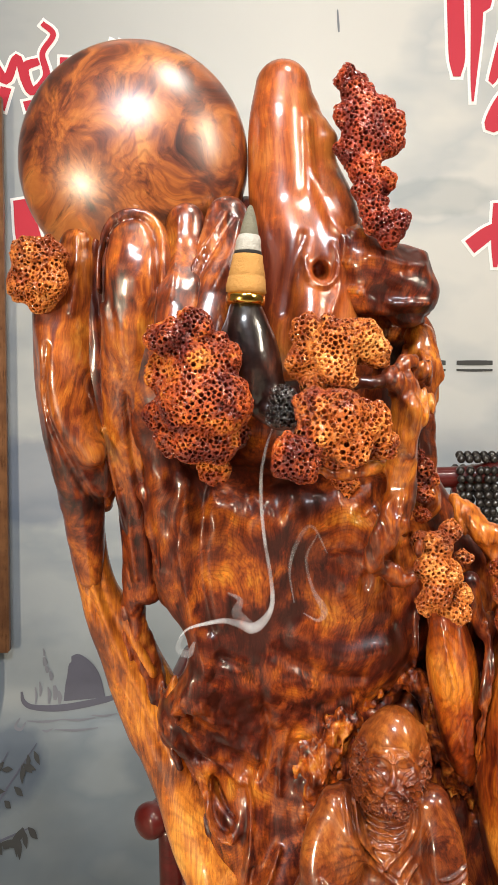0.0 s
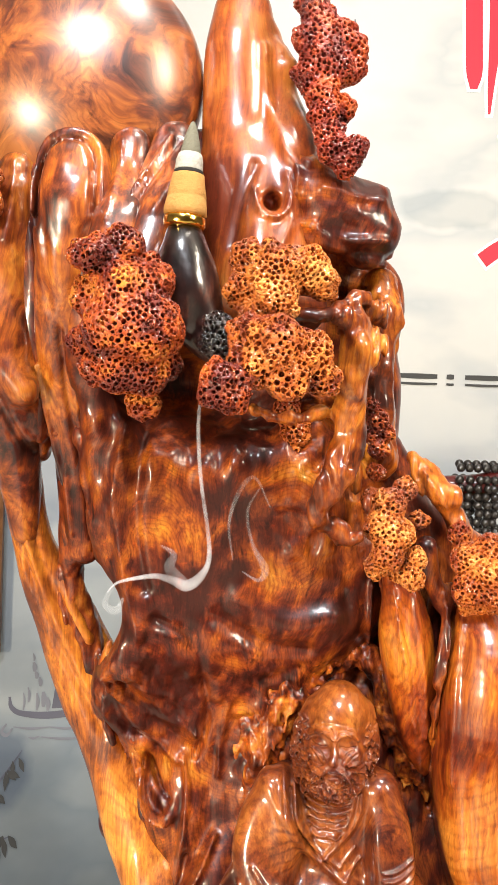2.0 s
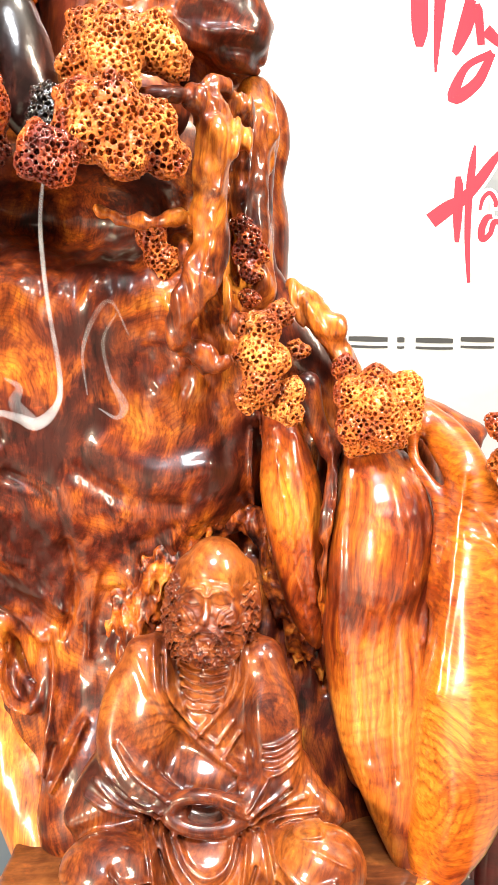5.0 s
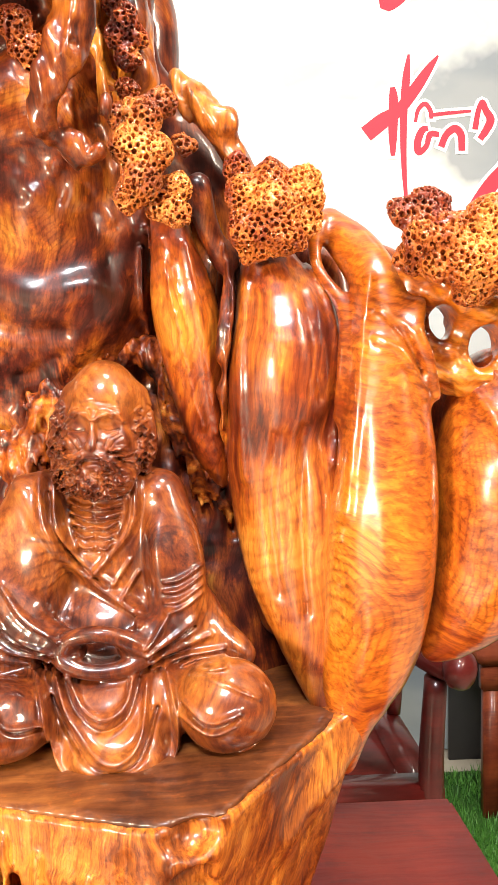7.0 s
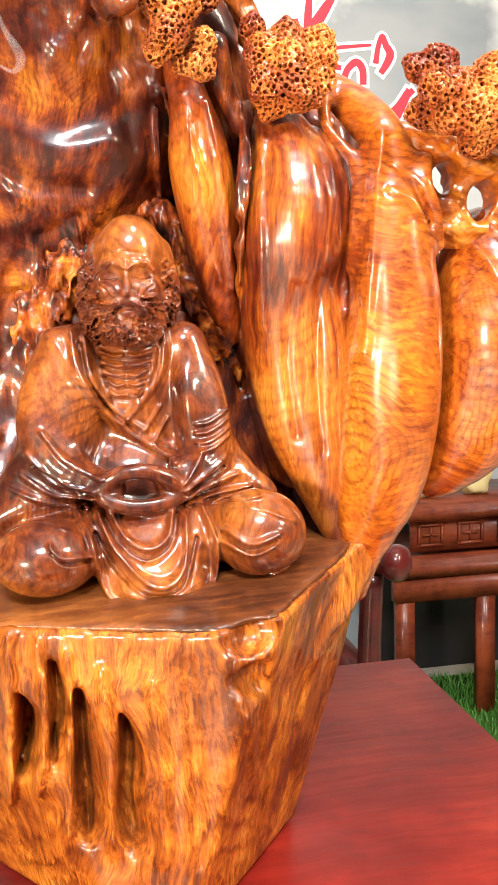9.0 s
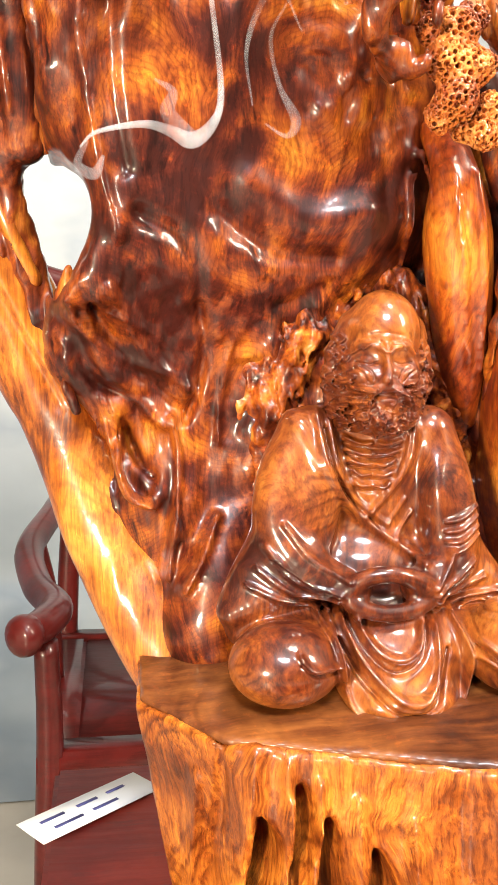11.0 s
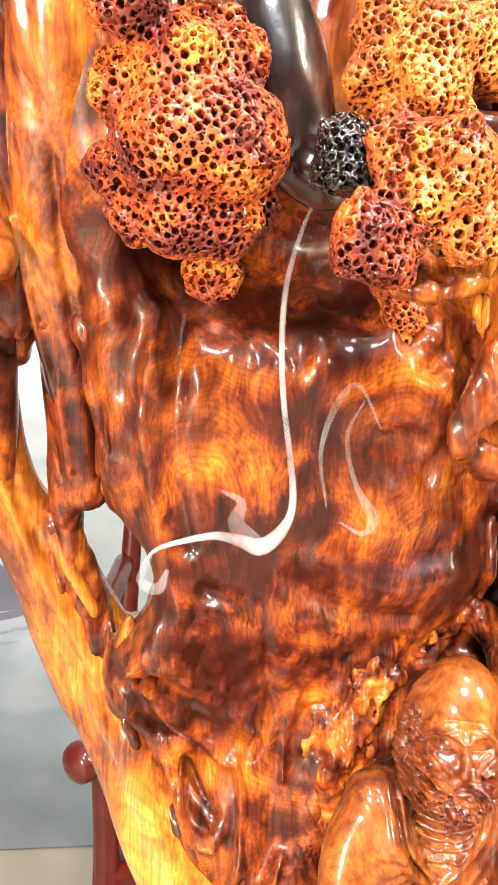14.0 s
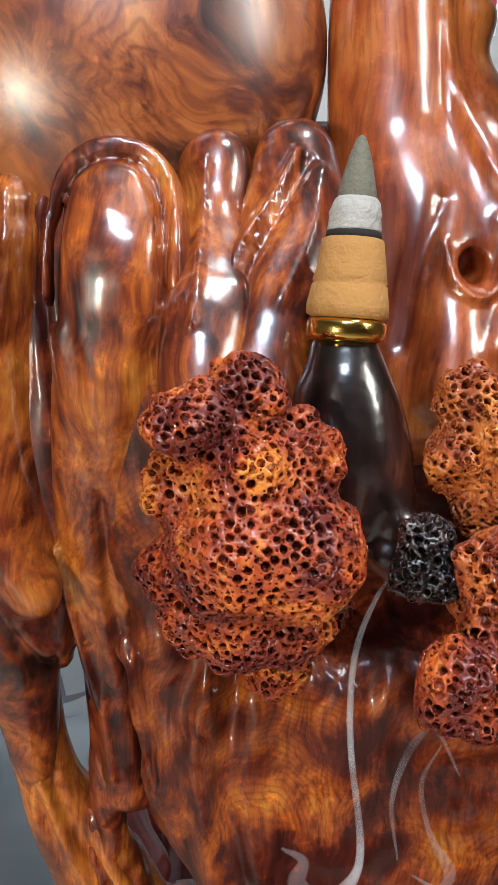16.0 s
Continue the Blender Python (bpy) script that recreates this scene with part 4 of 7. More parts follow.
g.blob((0.279, 0.672, 0.97), (0.0384, 0.021, 0.0768), k=0.015)
g.blob((0.11, 0.665, 1.275), (0.0319, 0.0191, 0.0383), k=0.015)
g.blob((-0.104, 0.61, 1.266), (0.0293, 0.0257, 0.0741), k=0.012)
g.blob((-0.054, 0.6, 1.319), (0.0229, 0.0229, 0.042), k=0.012)
g.blob((-0.034, 0.575, 1.243), (0.0228, 0.0258, 0.035), k=0.012)
g.blob((0.056, 0.585, 1.265), (0.0262, 0.0262, 0.0224), k=0.012)
g.blob((0.058, 0.565, 1.221), (0.0254, 0.0254, 0.02), k=0.012)
g.blob((0.166, 0.668, 1.027), (0.0238, 0.017, 0.0883), k=0.015)
# root of the thumb and the knuckle
g.tube([(0.068, 0.582, 1.338, 0.0130), (0.083, 0.586, 1.323, 0.0195), (0.102, 0.593, 1.316, 0.0222)], k=0.012)
g.tube([(0.066, 0.585, 1.305, 0.0080), (0.083, 0.582, 1.302, 0.0085), (0.102, 0.586, 1.299, 0.0075)], k=0.010)
g.blob((0.112, 0.600, 1.314), (0.0149, 0.0240, 0.0236), k=0.01)
g.blob((0.088, 0.630, 1.318), (0.036, 0.030, 0.022), k=0.012)
g.tube([(0.067, 0.59, 1.355, 0.0082), (0.074, 0.585, 1.334, 0.0089), (0.093, 0.59, 1.329, 0.0075)], k=0.012)
g.blob((0.098, 0.560, 1.277), (0.0238, 0.0400, 0.0144), (0, -8, 0), k=0.006, cut=True)
# curled fingers before the disc
g.tube([(-0.054, 0.6, 1.281, 0.0211), (-0.056, 0.615, 1.219, 0.0217), (-0.053, 0.625, 1.171, 0.0169)], k=0.012)
g.tube([(-0.096, 0.59, 1.34, 0.0097), (-0.097, 0.59, 1.295, 0.0105), (-0.096, 0.597, 1.243, 0.0099), (-0.097, 0.612, 1.18, 0.0087)], k=0.008)
g.tube([(-0.054, 0.58, 1.348, 0.0066), (-0.053, 0.576, 1.309, 0.0088), (-0.056, 0.578, 1.272, 0.0103)], k=0.008)
g.tube([(-0.029, 0.58, 1.349, 0.0066), (-0.031, 0.577, 1.324, 0.0081), (-0.035, 0.575, 1.294, 0.0088)], k=0.008)
g.tube([(-0.062, 0.578, 1.285, 0.0230), (-0.060, 0.588, 1.245, 0.0230), (-0.052, 0.598, 1.2, 0.0200), (-0.046, 0.603, 1.165, 0.0160), (-0.042, 0.605, 1.135, 0.0120)], k=0.014)
# outer strips round the two long openings
g.tube([(-0.110, 0.690, 1.062, 0.0100), (-0.093, 0.698, 1.03, 0.0150), (-0.070, 0.705, 0.986, 0.0185), (-0.048, 0.702, 0.95, 0.0205), (-0.034, 0.696, 0.92, 0.0228), (-0.016, 0.690, 0.885, 0.0228), (0.004, 0.68, 0.851, 0.0262)], k=0.01)
g.tube([(-0.055, 0.625, 1.179, 0.0177), (-0.052, 0.622, 1.151, 0.0177), (-0.046, 0.615, 1.124, 0.0159)], k=0.02)
g.tube([(-0.057, 0.655, 1.176, 0.0186), (-0.055, 0.655, 1.146, 0.0186), (-0.049, 0.65, 1.117, 0.0168)], k=0.02)
g.tube([(-0.025, 0.604, 1.126, 0.0195), (-0.025, 0.6, 1.099, 0.0202), (-0.025, 0.6, 1.068, 0.0187), (-0.035, 0.606, 1.04, 0.0142), (-0.042, 0.61, 1.024, 0.0119)], k=0.03)
g.tube([(-0.027, 0.645, 1.118, 0.0209), (-0.027, 0.645, 1.088, 0.0218), (-0.027, 0.645, 1.054, 0.021), (-0.037, 0.645, 1.025, 0.0193), (-0.049, 0.65, 0.997, 0.0187)], k=0.02)
g.blob((0.006, 0.64, 1.077), (0.0395, 0.0457, 0.0623), k=0.03)
g.tube([(-0.099, 0.65, 1.153, 0.0042), (-0.097, 0.65, 1.121, 0.0058), (-0.094, 0.65, 1.088, 0.0066)], k=0.004, deep=8, cut=True)
g.tube([(0.121, 0.63, 1.283, 0.0097), (0.121, 0.628, 1.263, 0.0129), (0.117, 0.625, 1.235, 0.0136), (0.117, 0.625, 1.203, 0.0137), (0.12, 0.628, 1.166, 0.013)], k=0.008)
# stepped crest above the petals
g.tube([(0.126, 0.635, 1.169, 0.0143), (0.146, 0.64, 1.143, 0.019), (0.181, 0.65, 1.104, 0.0212), (0.232, 0.66, 1.079, 0.0218)], k=0.015)
g.tube([(0.152, 0.6, 1.115, 0.007), (0.156, 0.605, 1.096, 0.0065), (0.165, 0.612, 1.079, 0.0054)], k=0.008)
g.tube([(0.174, 0.64, 1.096, 0.0089), (0.171, 0.638, 1.051, 0.0115), (0.169, 0.642, 1, 0.0117), (0.17, 0.65, 0.953, 0.0133)], k=0.012)
g.tube([(0.228, 0.638, 1.079, 0.0096), (0.232, 0.636, 1.038, 0.0129), (0.232, 0.636, 0.986, 0.0142), (0.231, 0.64, 0.933, 0.0158), (0.228, 0.645, 0.879, 0.0167), (0.224, 0.645, 0.845, 0.0151)], k=0.012)
g.tube([(0.171, 0.615, 1.089, 0.0018), (0.166, 0.603, 1.06, 0.0024), (0.163, 0.602, 1.031, 0.0024), (0.164, 0.612, 1.001, 0.0021), (0.166, 0.625, 0.969, 0.0019)], k=0.008)
g.tube([(0.125, 0.622, 1.097, 0.0021), (0.128, 0.612, 1.077, 0.0024), (0.133, 0.62, 1.05, 0.0018)], k=0.008)
# shoulder over the seated figure
g.tube([(0.046, 0.645, 1.048, 0.016), (0.061, 0.632, 1.053, 0.0162), (0.089, 0.628, 1.059, 0.018), (0.115, 0.64, 1.068, 0.0127)], k=0.018)
g.tube([(0.031, 0.635, 1.084, 0.0111), (0.061, 0.64, 1.07, 0.0082), (0.095, 0.64, 1.071, 0.0075)], k=0.025)
# folds and pocket beside the figure
g.blob((-0.007, 0.679, 0.925), (0.0271, 0.0342, 0.0541), (0, 10, 0), k=0.02)
g.blob((0.02, 0.6553, 0.857), (0.0257, 0.0372, 0.0543), (0, 10, 0), k=0.02)
g.tube([(-0.04, 0.659, 0.969, 0.0043), (-0.037, 0.646, 0.959, 0.0044), (-0.035, 0.642, 0.945, 0.0036), (-0.03, 0.64, 0.933, 0.0031), (-0.026, 0.638, 0.921, 0.0031), (-0.016, 0.638, 0.914, 0.0028), (-0.008, 0.642, 0.918, 0.0024), (-0.005, 0.646, 0.928, 0.0024), (-0.001, 0.649, 0.94, 0.0029)], k=0.006)
g.blob((-0.02, 0.632, 0.939), (0.0096, 0.0152, 0.0157), (0, 25, 0), k=0.006, cut=True)
g.tube([(0.009, 0.6478, 0.934, 0.0038), (0.007, 0.6412, 0.915, 0.0037), (0.003, 0.6369, 0.899, 0.0034)], k=0.008)
g.blob((-0.014, 0.678, 0.989), (0.0349, 0.0335, 0.0363), k=0.03)
g.tube([(-0.002, 0.689, 0.983, 0.0069), (0.007, 0.6742, 0.963, 0.0061), (0.013, 0.6601, 0.936, 0.0067), (0.006, 0.6649, 0.908, 0.0074), (-0.004, 0.664, 0.876, 0.0074), (-0.012, 0.656, 0.851, 0.0073)], k=0.008)
g.tube([(0.024, 0.6675, 0.956, 0.0069), (0.021, 0.6646, 0.928, 0.0069), (0.017, 0.6623, 0.902, 0.0062)], k=0.008)
g.blob((0.026, 0.6442, 0.842), (0.0260, 0.0231, 0.0132), k=0.02)
# creases, flowing folds and worn grooves
g.ridge([(-0.097, 1.346, 0.0019), (-0.1, 1.312, 0.0019), (-0.094, 1.266, 0.0023), (-0.092, 1.212, 0.0027), (-0.095, 1.17, 0.0023)], -0.005, 0.5, 0.72)
g.ridge([(-0.054, 1.357, 0.0015), (-0.055, 1.327, 0.0019), (-0.054, 1.296, 0.0023)], -0.005, 0.5, 0.72)
g.ridge([(-0.034, 1.364, 0.0015), (-0.035, 1.338, 0.0015), (-0.041, 1.304, 0.0019)], -0.004, 0.5, 0.72)
g.ridge([(-0.076, 1.204, 0.0019), (-0.069, 1.166, 0.0023), (-0.062, 1.127, 0.0023)], -0.004, 0.5, 0.72)
g.ridge([(-0.087, 1.212, 0.0023), (-0.085, 1.166, 0.0023), (-0.078, 1.107, 0.0019)], 0.003, 0.5, 0.72)
g.ridge([(-0.124, 1.166, 0.0019), (-0.115, 1.123, 0.0019), (-0.103, 1.079, 0.0023), (-0.086, 1.036, 0.0027)], -0.003, 0.5, 0.72)
g.ridge([(-0.118, 1.166, 0.0019), (-0.107, 1.111, 0.0019), (-0.092, 1.068, 0.0023), (-0.069, 1.02, 0.0031), (-0.044, 0.968, 0.0035)], 0.003, 0.5, 0.72)
g.ridge([(-0.079, 1.012, 0.0024), (-0.055, 0.972, 0.0028), (-0.036, 0.927, 0.0032)], -0.003, 0.5, 0.72)
g.ridge([(-0.067, 1.016, 0.0027), (-0.044, 0.98, 0.0031), (-0.02, 0.935, 0.0036)], -0.003, 0.5, 0.72)
g.ridge([(-0.131, 1.274, 0.0023), (-0.133, 1.235, 0.0027), (-0.12, 1.197, 0.0027), (-0.107, 1.166, 0.0023)], -0.003, 0.5, 0.72)
g.ridge([(-0.119, 1.281, 0.0027), (-0.112, 1.243, 0.0031), (-0.105, 1.204, 0.0031)], 0.003, 0.5, 0.72)
g.ridge([(-0.004, 1.361, 0.0015), (-0.018, 1.338, 0.0019), (-0.029, 1.315, 0.0019)], 0.0025, 0.5, 0.72)
g.ridge([(0.04, 1.432, 0.0019), (0.044, 1.394, 0.0023), (0.055, 1.361, 0.0023), (0.068, 1.346, 0.0023)], 0.003, 0.5, 0.72)
g.ridge([(0.055, 1.357, 0.0019), (0.061, 1.338, 0.0023), (0.057, 1.319, 0.0023)], 0.003, 0.5, 0.72)
g.ridge([(0.076, 1.331, 0.0023), (0.095, 1.327, 0.0027), (0.114, 1.327, 0.0023)], 0.003, 0.5, 0.72)
g.ridge([(0.061, 1.312, 0.0023), (0.091, 1.302, 0.0027), (0.118, 1.302, 0.0023)], 0.003, 0.5, 0.72)
g.ridge([(0.076, 1.308, 0.0019), (0.099, 1.296, 0.0019), (0.122, 1.296, 0.0019)], -0.003, 0.5, 0.72)
g.ridge([(-0.057, 1.012, 0.0015), (-0.031, 0.992, 0.0023), (-0.005, 0.983, 0.0021)], 0.003, 0.5, 0.72)
g.ridge([(-0.062, 0.999, 0.0015), (-0.039, 0.976, 0.002), (-0.013, 0.97, 0.0021)], -0.003, 0.5, 0.72)
g.ridge([(-0.032, 1.012, 0.0015), (-0.006, 0.999, 0.0021), (0.008, 0.975, 0.0018)], 0.003, 0.5, 0.72)
g.ridge([(-0.039, 0.971, 0.0018), (-0.03, 0.952, 0.0021), (-0.03, 0.933, 0.0021), (-0.024, 0.917, 0.0018), (-0.011, 0.911, 0.0016)], 0.005, 0.5, 0.72)
g.ridge([(-0.025, 0.952, 0.0018), (-0.02, 0.936, 0.0021), (-0.011, 0.926, 0.0016)], -0.006, 0.5, 0.72)
g.ridge([(0.011, 1.018, 0.0021), (0.014, 0.997, 0.0023), (0.012, 0.975, 0.0024), (0.006, 0.957, 0.0021)], -0.007, 0.5, 0.72)
g.ridge([(-0.002, 0.959, 0.0018), (0.002, 0.938, 0.0021), (0, 0.905, 0.0024), (-0.004, 0.872, 0.0024)], 0.005, 0.5, 0.72)
g.ridge([(0.029, 0.999, 0.0016), (0.024, 0.972, 0.0018), (0.023, 0.945, 0.0019)], 0.004, 0.5, 0.72)
g.ridge([(0.022, 0.907, 0.0019), (0.014, 0.888, 0.0024), (0.004, 0.868, 0.0024)], 0.005, 0.5, 0.72)
g.ridge([(-0.077, 0.997, 0.0013), (-0.059, 0.961, 0.0015), (-0.04, 0.907, 0.0018)], -0.002, 0.5, 0.72)
g.ridge([(-0.067, 0.992, 0.0015), (-0.049, 0.955, 0.0018), (-0.032, 0.906, 0.0021)], 0.002, 0.5, 0.72)
g.ridge([(-0.054, 0.987, 0.0015), (-0.041, 0.96, 0.0018), (-0.03, 0.917, 0.0018)], -0.003, 0.5, 0.72)
g.ridge([(-0.023, 1.152, 0.0022), (-0.027, 1.118, 0.003), (-0.019, 1.084, 0.003)], 0.003, 0.5, 0.72)
g.ridge([(-0.003, 1.153, 0.0022), (-0.012, 1.121, 0.0027), (0.002, 1.089, 0.003), (0.025, 1.085, 0.0026)], -0.002, 0.5, 0.72)
g.ridge([(-0.043, 1.16, 0.0019), (-0.045, 1.132, 0.0022), (-0.049, 1.102, 0.002)], -0.004, 0.5, 0.72)
g.ridge([(0.121, 1.087, 0.0015), (0.121, 1.062, 0.0015), (0.124, 1.038, 0.0015)], 0.004, 0.5, 0.72)
g.ridge([(0.165, 1.086, 0.0012), (0.169, 1.056, 0.0012), (0.165, 1.022, 0.0012), (0.163, 0.988, 0.0012)], 0.004, 0.5, 0.72)
g.ridge([(0.156, 1.001, 0.0022), (0.158, 0.97, 0.0025), (0.17, 0.925, 0.0025)], -0.006, 0.5, 0.72)
# hollow of the bowl and the cave under the burls
g.blob((0.02, 0.53, 1.10), (0.09, 0.08, 0.125), k=0.05, cut=True)
g.block([((0.0, 0.590, 1.12), (0.10, -1, -0.14)), ((0.04, 0.622, 1.036), (0, -1, -0.40)), ((-0.050, 0.6, 1.07), (-1, -0.35, -0.15)), ((0.10, 0.6, 1.1), (1, 0, 0)), ((0, 0.70, 1.1), (0, 1, 0)), ((0, 0.588, 1.178), (0, -0.62, 1)), ((0, 0.6, 0.965), (0, 0, -1))], (-0.10, 0.56, 0.95), (0.12, 0.72, 1.25), k=0.025, soft=0.035)
g.ridge([(-0.040, 1.185, 0.004), (-0.046, 1.14, 0.004), (-0.040, 1.09, 0.004), (-0.030, 1.05, 0.004)], 0.004, 0.5, 0.66)
g.ridge([(-0.030, 1.18, 0.003), (-0.034, 1.13, 0.004), (-0.026, 1.08, 0.004)], -0.003, 0.5, 0.66)
g.ridge([(0.035, 1.075, 0.009), (0.065, 1.060, 0.010), (0.095, 1.066, 0.008)], 0.004, 0.5, 0.68)
g.ridge([(0.02, 1.062, 0.006), (0.05, 1.045, 0.006), (0.08, 1.042, 0.005)], -0.004, 0.5, 0.68)
for i, (a, b) in enumerate((((-0.056, 1.018), (-0.006, 0.955)), ((-0.046, 1.022), (0.004, 0.962)), ((-0.034, 1.024), (0.010, 0.972)), ((-0.050, 1.002), (-0.020, 0.965)))):
    g.ridge([(a[0], a[1], 0.003), ((a[0] + b[0]) / 2 - 0.003, (a[1] + b[1]) / 2 - 0.004, 0.004), (b[0], b[1], 0.003)], (0.003, -0.003)[i % 2], 0.5, 0.74)
g.ridge([(-0.02, 1.06, 0.004), (0.005, 1.045, 0.005), (0.012, 1.01, 0.004)], -0.003, 0.5, 0.68)
g.blob((0.012, 0.598, 1.214), (0.060, 0.062, 0.026), k=0.030, cut=True)
g.tube([(-0.064, 0.64, 1.080, 0.0120), (-0.0580, 0.64, 1.067, 0.0155), (-0.0570, 0.64, 1.05, 0.0125), (-0.0585, 0.64, 1.036, 0.0080), (-0.062, 0.64, 1.023, 0.0030)], k=0.003, deep=14, cut=True)
g.tube([(-0.086, 0.64, 1.163, 0.0135), (-0.084, 0.64, 1.12, 0.0160), (-0.080, 0.64, 1.085, 0.0160), (-0.082, 0.64, 1.055, 0.0150), (-0.082, 0.64, 1.03, 0.0120)], k=0.003, deep=14, cut=True)
g.blob((-0.048, 0.700, 1.058), (0.034, 0.062, 0.042), k=0.006, cut=True)
g.blob((0.305, 0.70, 1.05), (0.045, 0.12, 0.045), k=0.01, cut=True)
g.blob((0.121, 0.675, 1.213), (0.0217, 0.026, 0.0477), k=0.015)
# uneven rock round the figure, ripples in the rest
g.rough((0.02, 0.56, 0.90), (0.18, 0.72, 1.05), 0.0038, 0.011, 5, 2)
g.rough((-0.08, 0.55, 0.90), (0.06, 0.74, 1.08), 0.0012, (0.008, 0.012, 0.018), 6, 3)
g.rough((-0.07, 0.55, 1.14), (0.11, 0.68, 1.24), 0.0022, (0.010, 0.014, 0.026), 36, 2)
g.rough((0.05, 0.54, 1.08), (0.14, 0.66, 1.24), 0.003, 0.010, 7, 2)
g.rough((0.055, 0.54, 1.275), (0.15, 0.66, 1.36), 0.0036, 0.017, 38, 2)
g.rough((-0.16, 0.54, 1.08), (-0.02, 0.70, 1.26), 0.0014, 0.012, 8, 2)
g.rough(g.low, g.low + g.n * g.h, 0.0012, 0.03, 9, 2)
g.rough(g.low, g.low + g.n * g.h, 0.0006, (0.008, 0.02, 0.05), 10, 1)
body = solid("body", g, body_wood, carving)
g = Carving((-0.17, 0.60, 0.80), (0.08, 0.74, 1.17), 0.002)
g.tube([(-0.124, 0.634, 1.176, 0.0122), (-0.121, 0.645, 1.15, 0.0137), (-0.118, 0.655, 1.115, 0.0140), (-0.109, 0.665, 1.08, 0.0160), (-0.0955, 0.680, 1.04, 0.0205), (-0.078, 0.690, 0.99, 0.0240), (-0.056, 0.688, 0.945, 0.0250), (-0.035, 0.680, 0.889, 0.0260), (-0.010, 0.664, 0.84, 0.0270), (0.004, 0.655, 0.815, 0.0260)], k=0.006)
g.tube([(-0.108, 0.668, 1.078, 0.0085), (-0.095, 0.672, 1.05, 0.0113), (-0.082, 0.680, 1.022, 0.0135), (-0.070, 0.684, 1.0, 0.0161)], k=0.02)
g.tube([(-0.090, 0.655, 1.076, 0.0033), (-0.084, 0.655, 1.056, 0.0041), (-0.074, 0.660, 1.032, 0.0049)], k=0.01)
g.ridge([(-0.125, 1.163, 0.002), (-0.116, 1.107, 0.002), (-0.101, 1.058, 0.0024), (-0.077, 1.004, 0.0032), (-0.049, 0.95, 0.0037)], 0.002, 0.5, 0.72)
g.ridge([(-0.12, 1.163, 0.0016), (-0.109, 1.098, 0.002), (-0.091, 1.054, 0.0024), (-0.065, 1.004, 0.0032), (-0.037, 0.95, 0.0037)], -0.002, 0.5, 0.72)
g.ridge([(-0.117, 1.09, 0.002), (-0.103, 1.045, 0.0024), (-0.083, 1.004, 0.0028), (-0.061, 0.963, 0.0033)], -0.0018, 0.5, 0.72)
g.ridge([(-0.132, 1.171, 0.0016), (-0.121, 1.111, 0.002), (-0.111, 1.07, 0.002)], -0.0015, 0.5, 0.72)
g.rough(g.low, g.low + g.n * g.h, 0.001, (0.012, 0.03, 0.05), 21, 2)
edge = Carving((-0.125, 0.59, 0.95), (-0.035, 0.72, 1.23), 0.0014)
edge.tube([(-0.072, 0.622, 1.215, 0.013), (-0.077, 0.628, 1.18, 0.0145), (-0.078, 0.634, 1.15, 0.0135), (-0.077, 0.640, 1.12, 0.0130), (-0.075, 0.645, 1.098, 0.0105)], k=0.008)
edge.tube([(-0.062, 0.652, 1.195, 0.013), (-0.064, 0.656, 1.15, 0.011), (-0.062, 0.660, 1.115, 0.010), (-0.058, 0.660, 1.100, 0.007)], k=0.008)
edge.tube([(-0.088, 0.632, 1.175, 0.004), (-0.0885, 0.638, 1.14, 0.005), (-0.0875, 0.645, 1.105, 0.0045), (-0.084, 0.650, 1.085, 0.005)], k=0.005)
edge.tube([(-0.082, 0.650, 1.108, 0.0095), (-0.088, 0.656, 1.085, 0.0085), (-0.086, 0.662, 1.06, 0.0115), (-0.080, 0.670, 1.035, 0.0135), (-0.072, 0.676, 1.005, 0.0130), (-0.062, 0.680, 0.975, 0.010)], k=0.010)
edge.tube([(-0.0615, 0.664, 1.112, 0.0052), (-0.052, 0.655, 1.112, 0.0060)], k=0.006)
edge.tube([(-0.0560, 0.642, 1.020, 0.0065), (-0.0555, 0.638, 1.031, 0.0042), (-0.0550, 0.637, 1.036, 0.0025)], k=0.004)
edge.tube([(-0.0645, 0.662, 1.018, 0.0022), (-0.062, 0.655, 1.0, 0.0030), (-0.058, 0.652, 0.98, 0.0036), (-0.052, 0.650, 0.962, 0.0025)], k=0.006)
edge.ridge([(-0.083, 1.19, 0.002), (-0.085, 1.15, 0.002), (-0.082, 1.11, 0.002)], 0.002, 0.5, 0.72)
edge.ridge([(-0.070, 1.19, 0.002), (-0.071, 1.15, 0.002), (-0.068, 1.11, 0.002)], -0.003, 0.5, 0.72)
edge.ridge([(-0.092, 1.085, 0.002), (-0.088, 1.05, 0.002), (-0.078, 1.01, 0.002)], -0.003, 0.5, 0.72)
edge.rough((-0.13, 0.58, 0.94), (-0.03, 0.73, 1.115), 0.0016, (0.006, 0.008, 0.012), 27, 3)
edge.rough((-0.13, 0.58, 1.10), (-0.03, 0.73, 1.24), 0.0008, (0.008, 0.012, 0.03), 28, 2)
solid("inner_strip", edge, inner_wood, carving, "dark red strip between the two openings", (-0.08, 0.65, 1.04))
solid("outer_strip", g, strip_wood, carving, "pale golden sapwood strip down the edge", (-0.06, 0.63, 0.98))
# curled fingers, roots and crest
g = Carving((-0.1518, 0.5653, 1.0938), (-0.0867, 0.6632, 1.3605), 0.0016)
g.tube([(-0.113, 0.592, 1.341, 0.0135), (-0.122, 0.595, 1.302, 0.0212), (-0.122, 0.6, 1.266, 0.0238), (-0.119, 0.602, 1.227, 0.0232), (-0.118, 0.612, 1.188, 0.0181), (-0.119, 0.628, 1.162, 0.0154), (-0.119, 0.64, 1.136, 0.0128), (-0.118, 0.648, 1.109, 0.0092)], k=0.01)
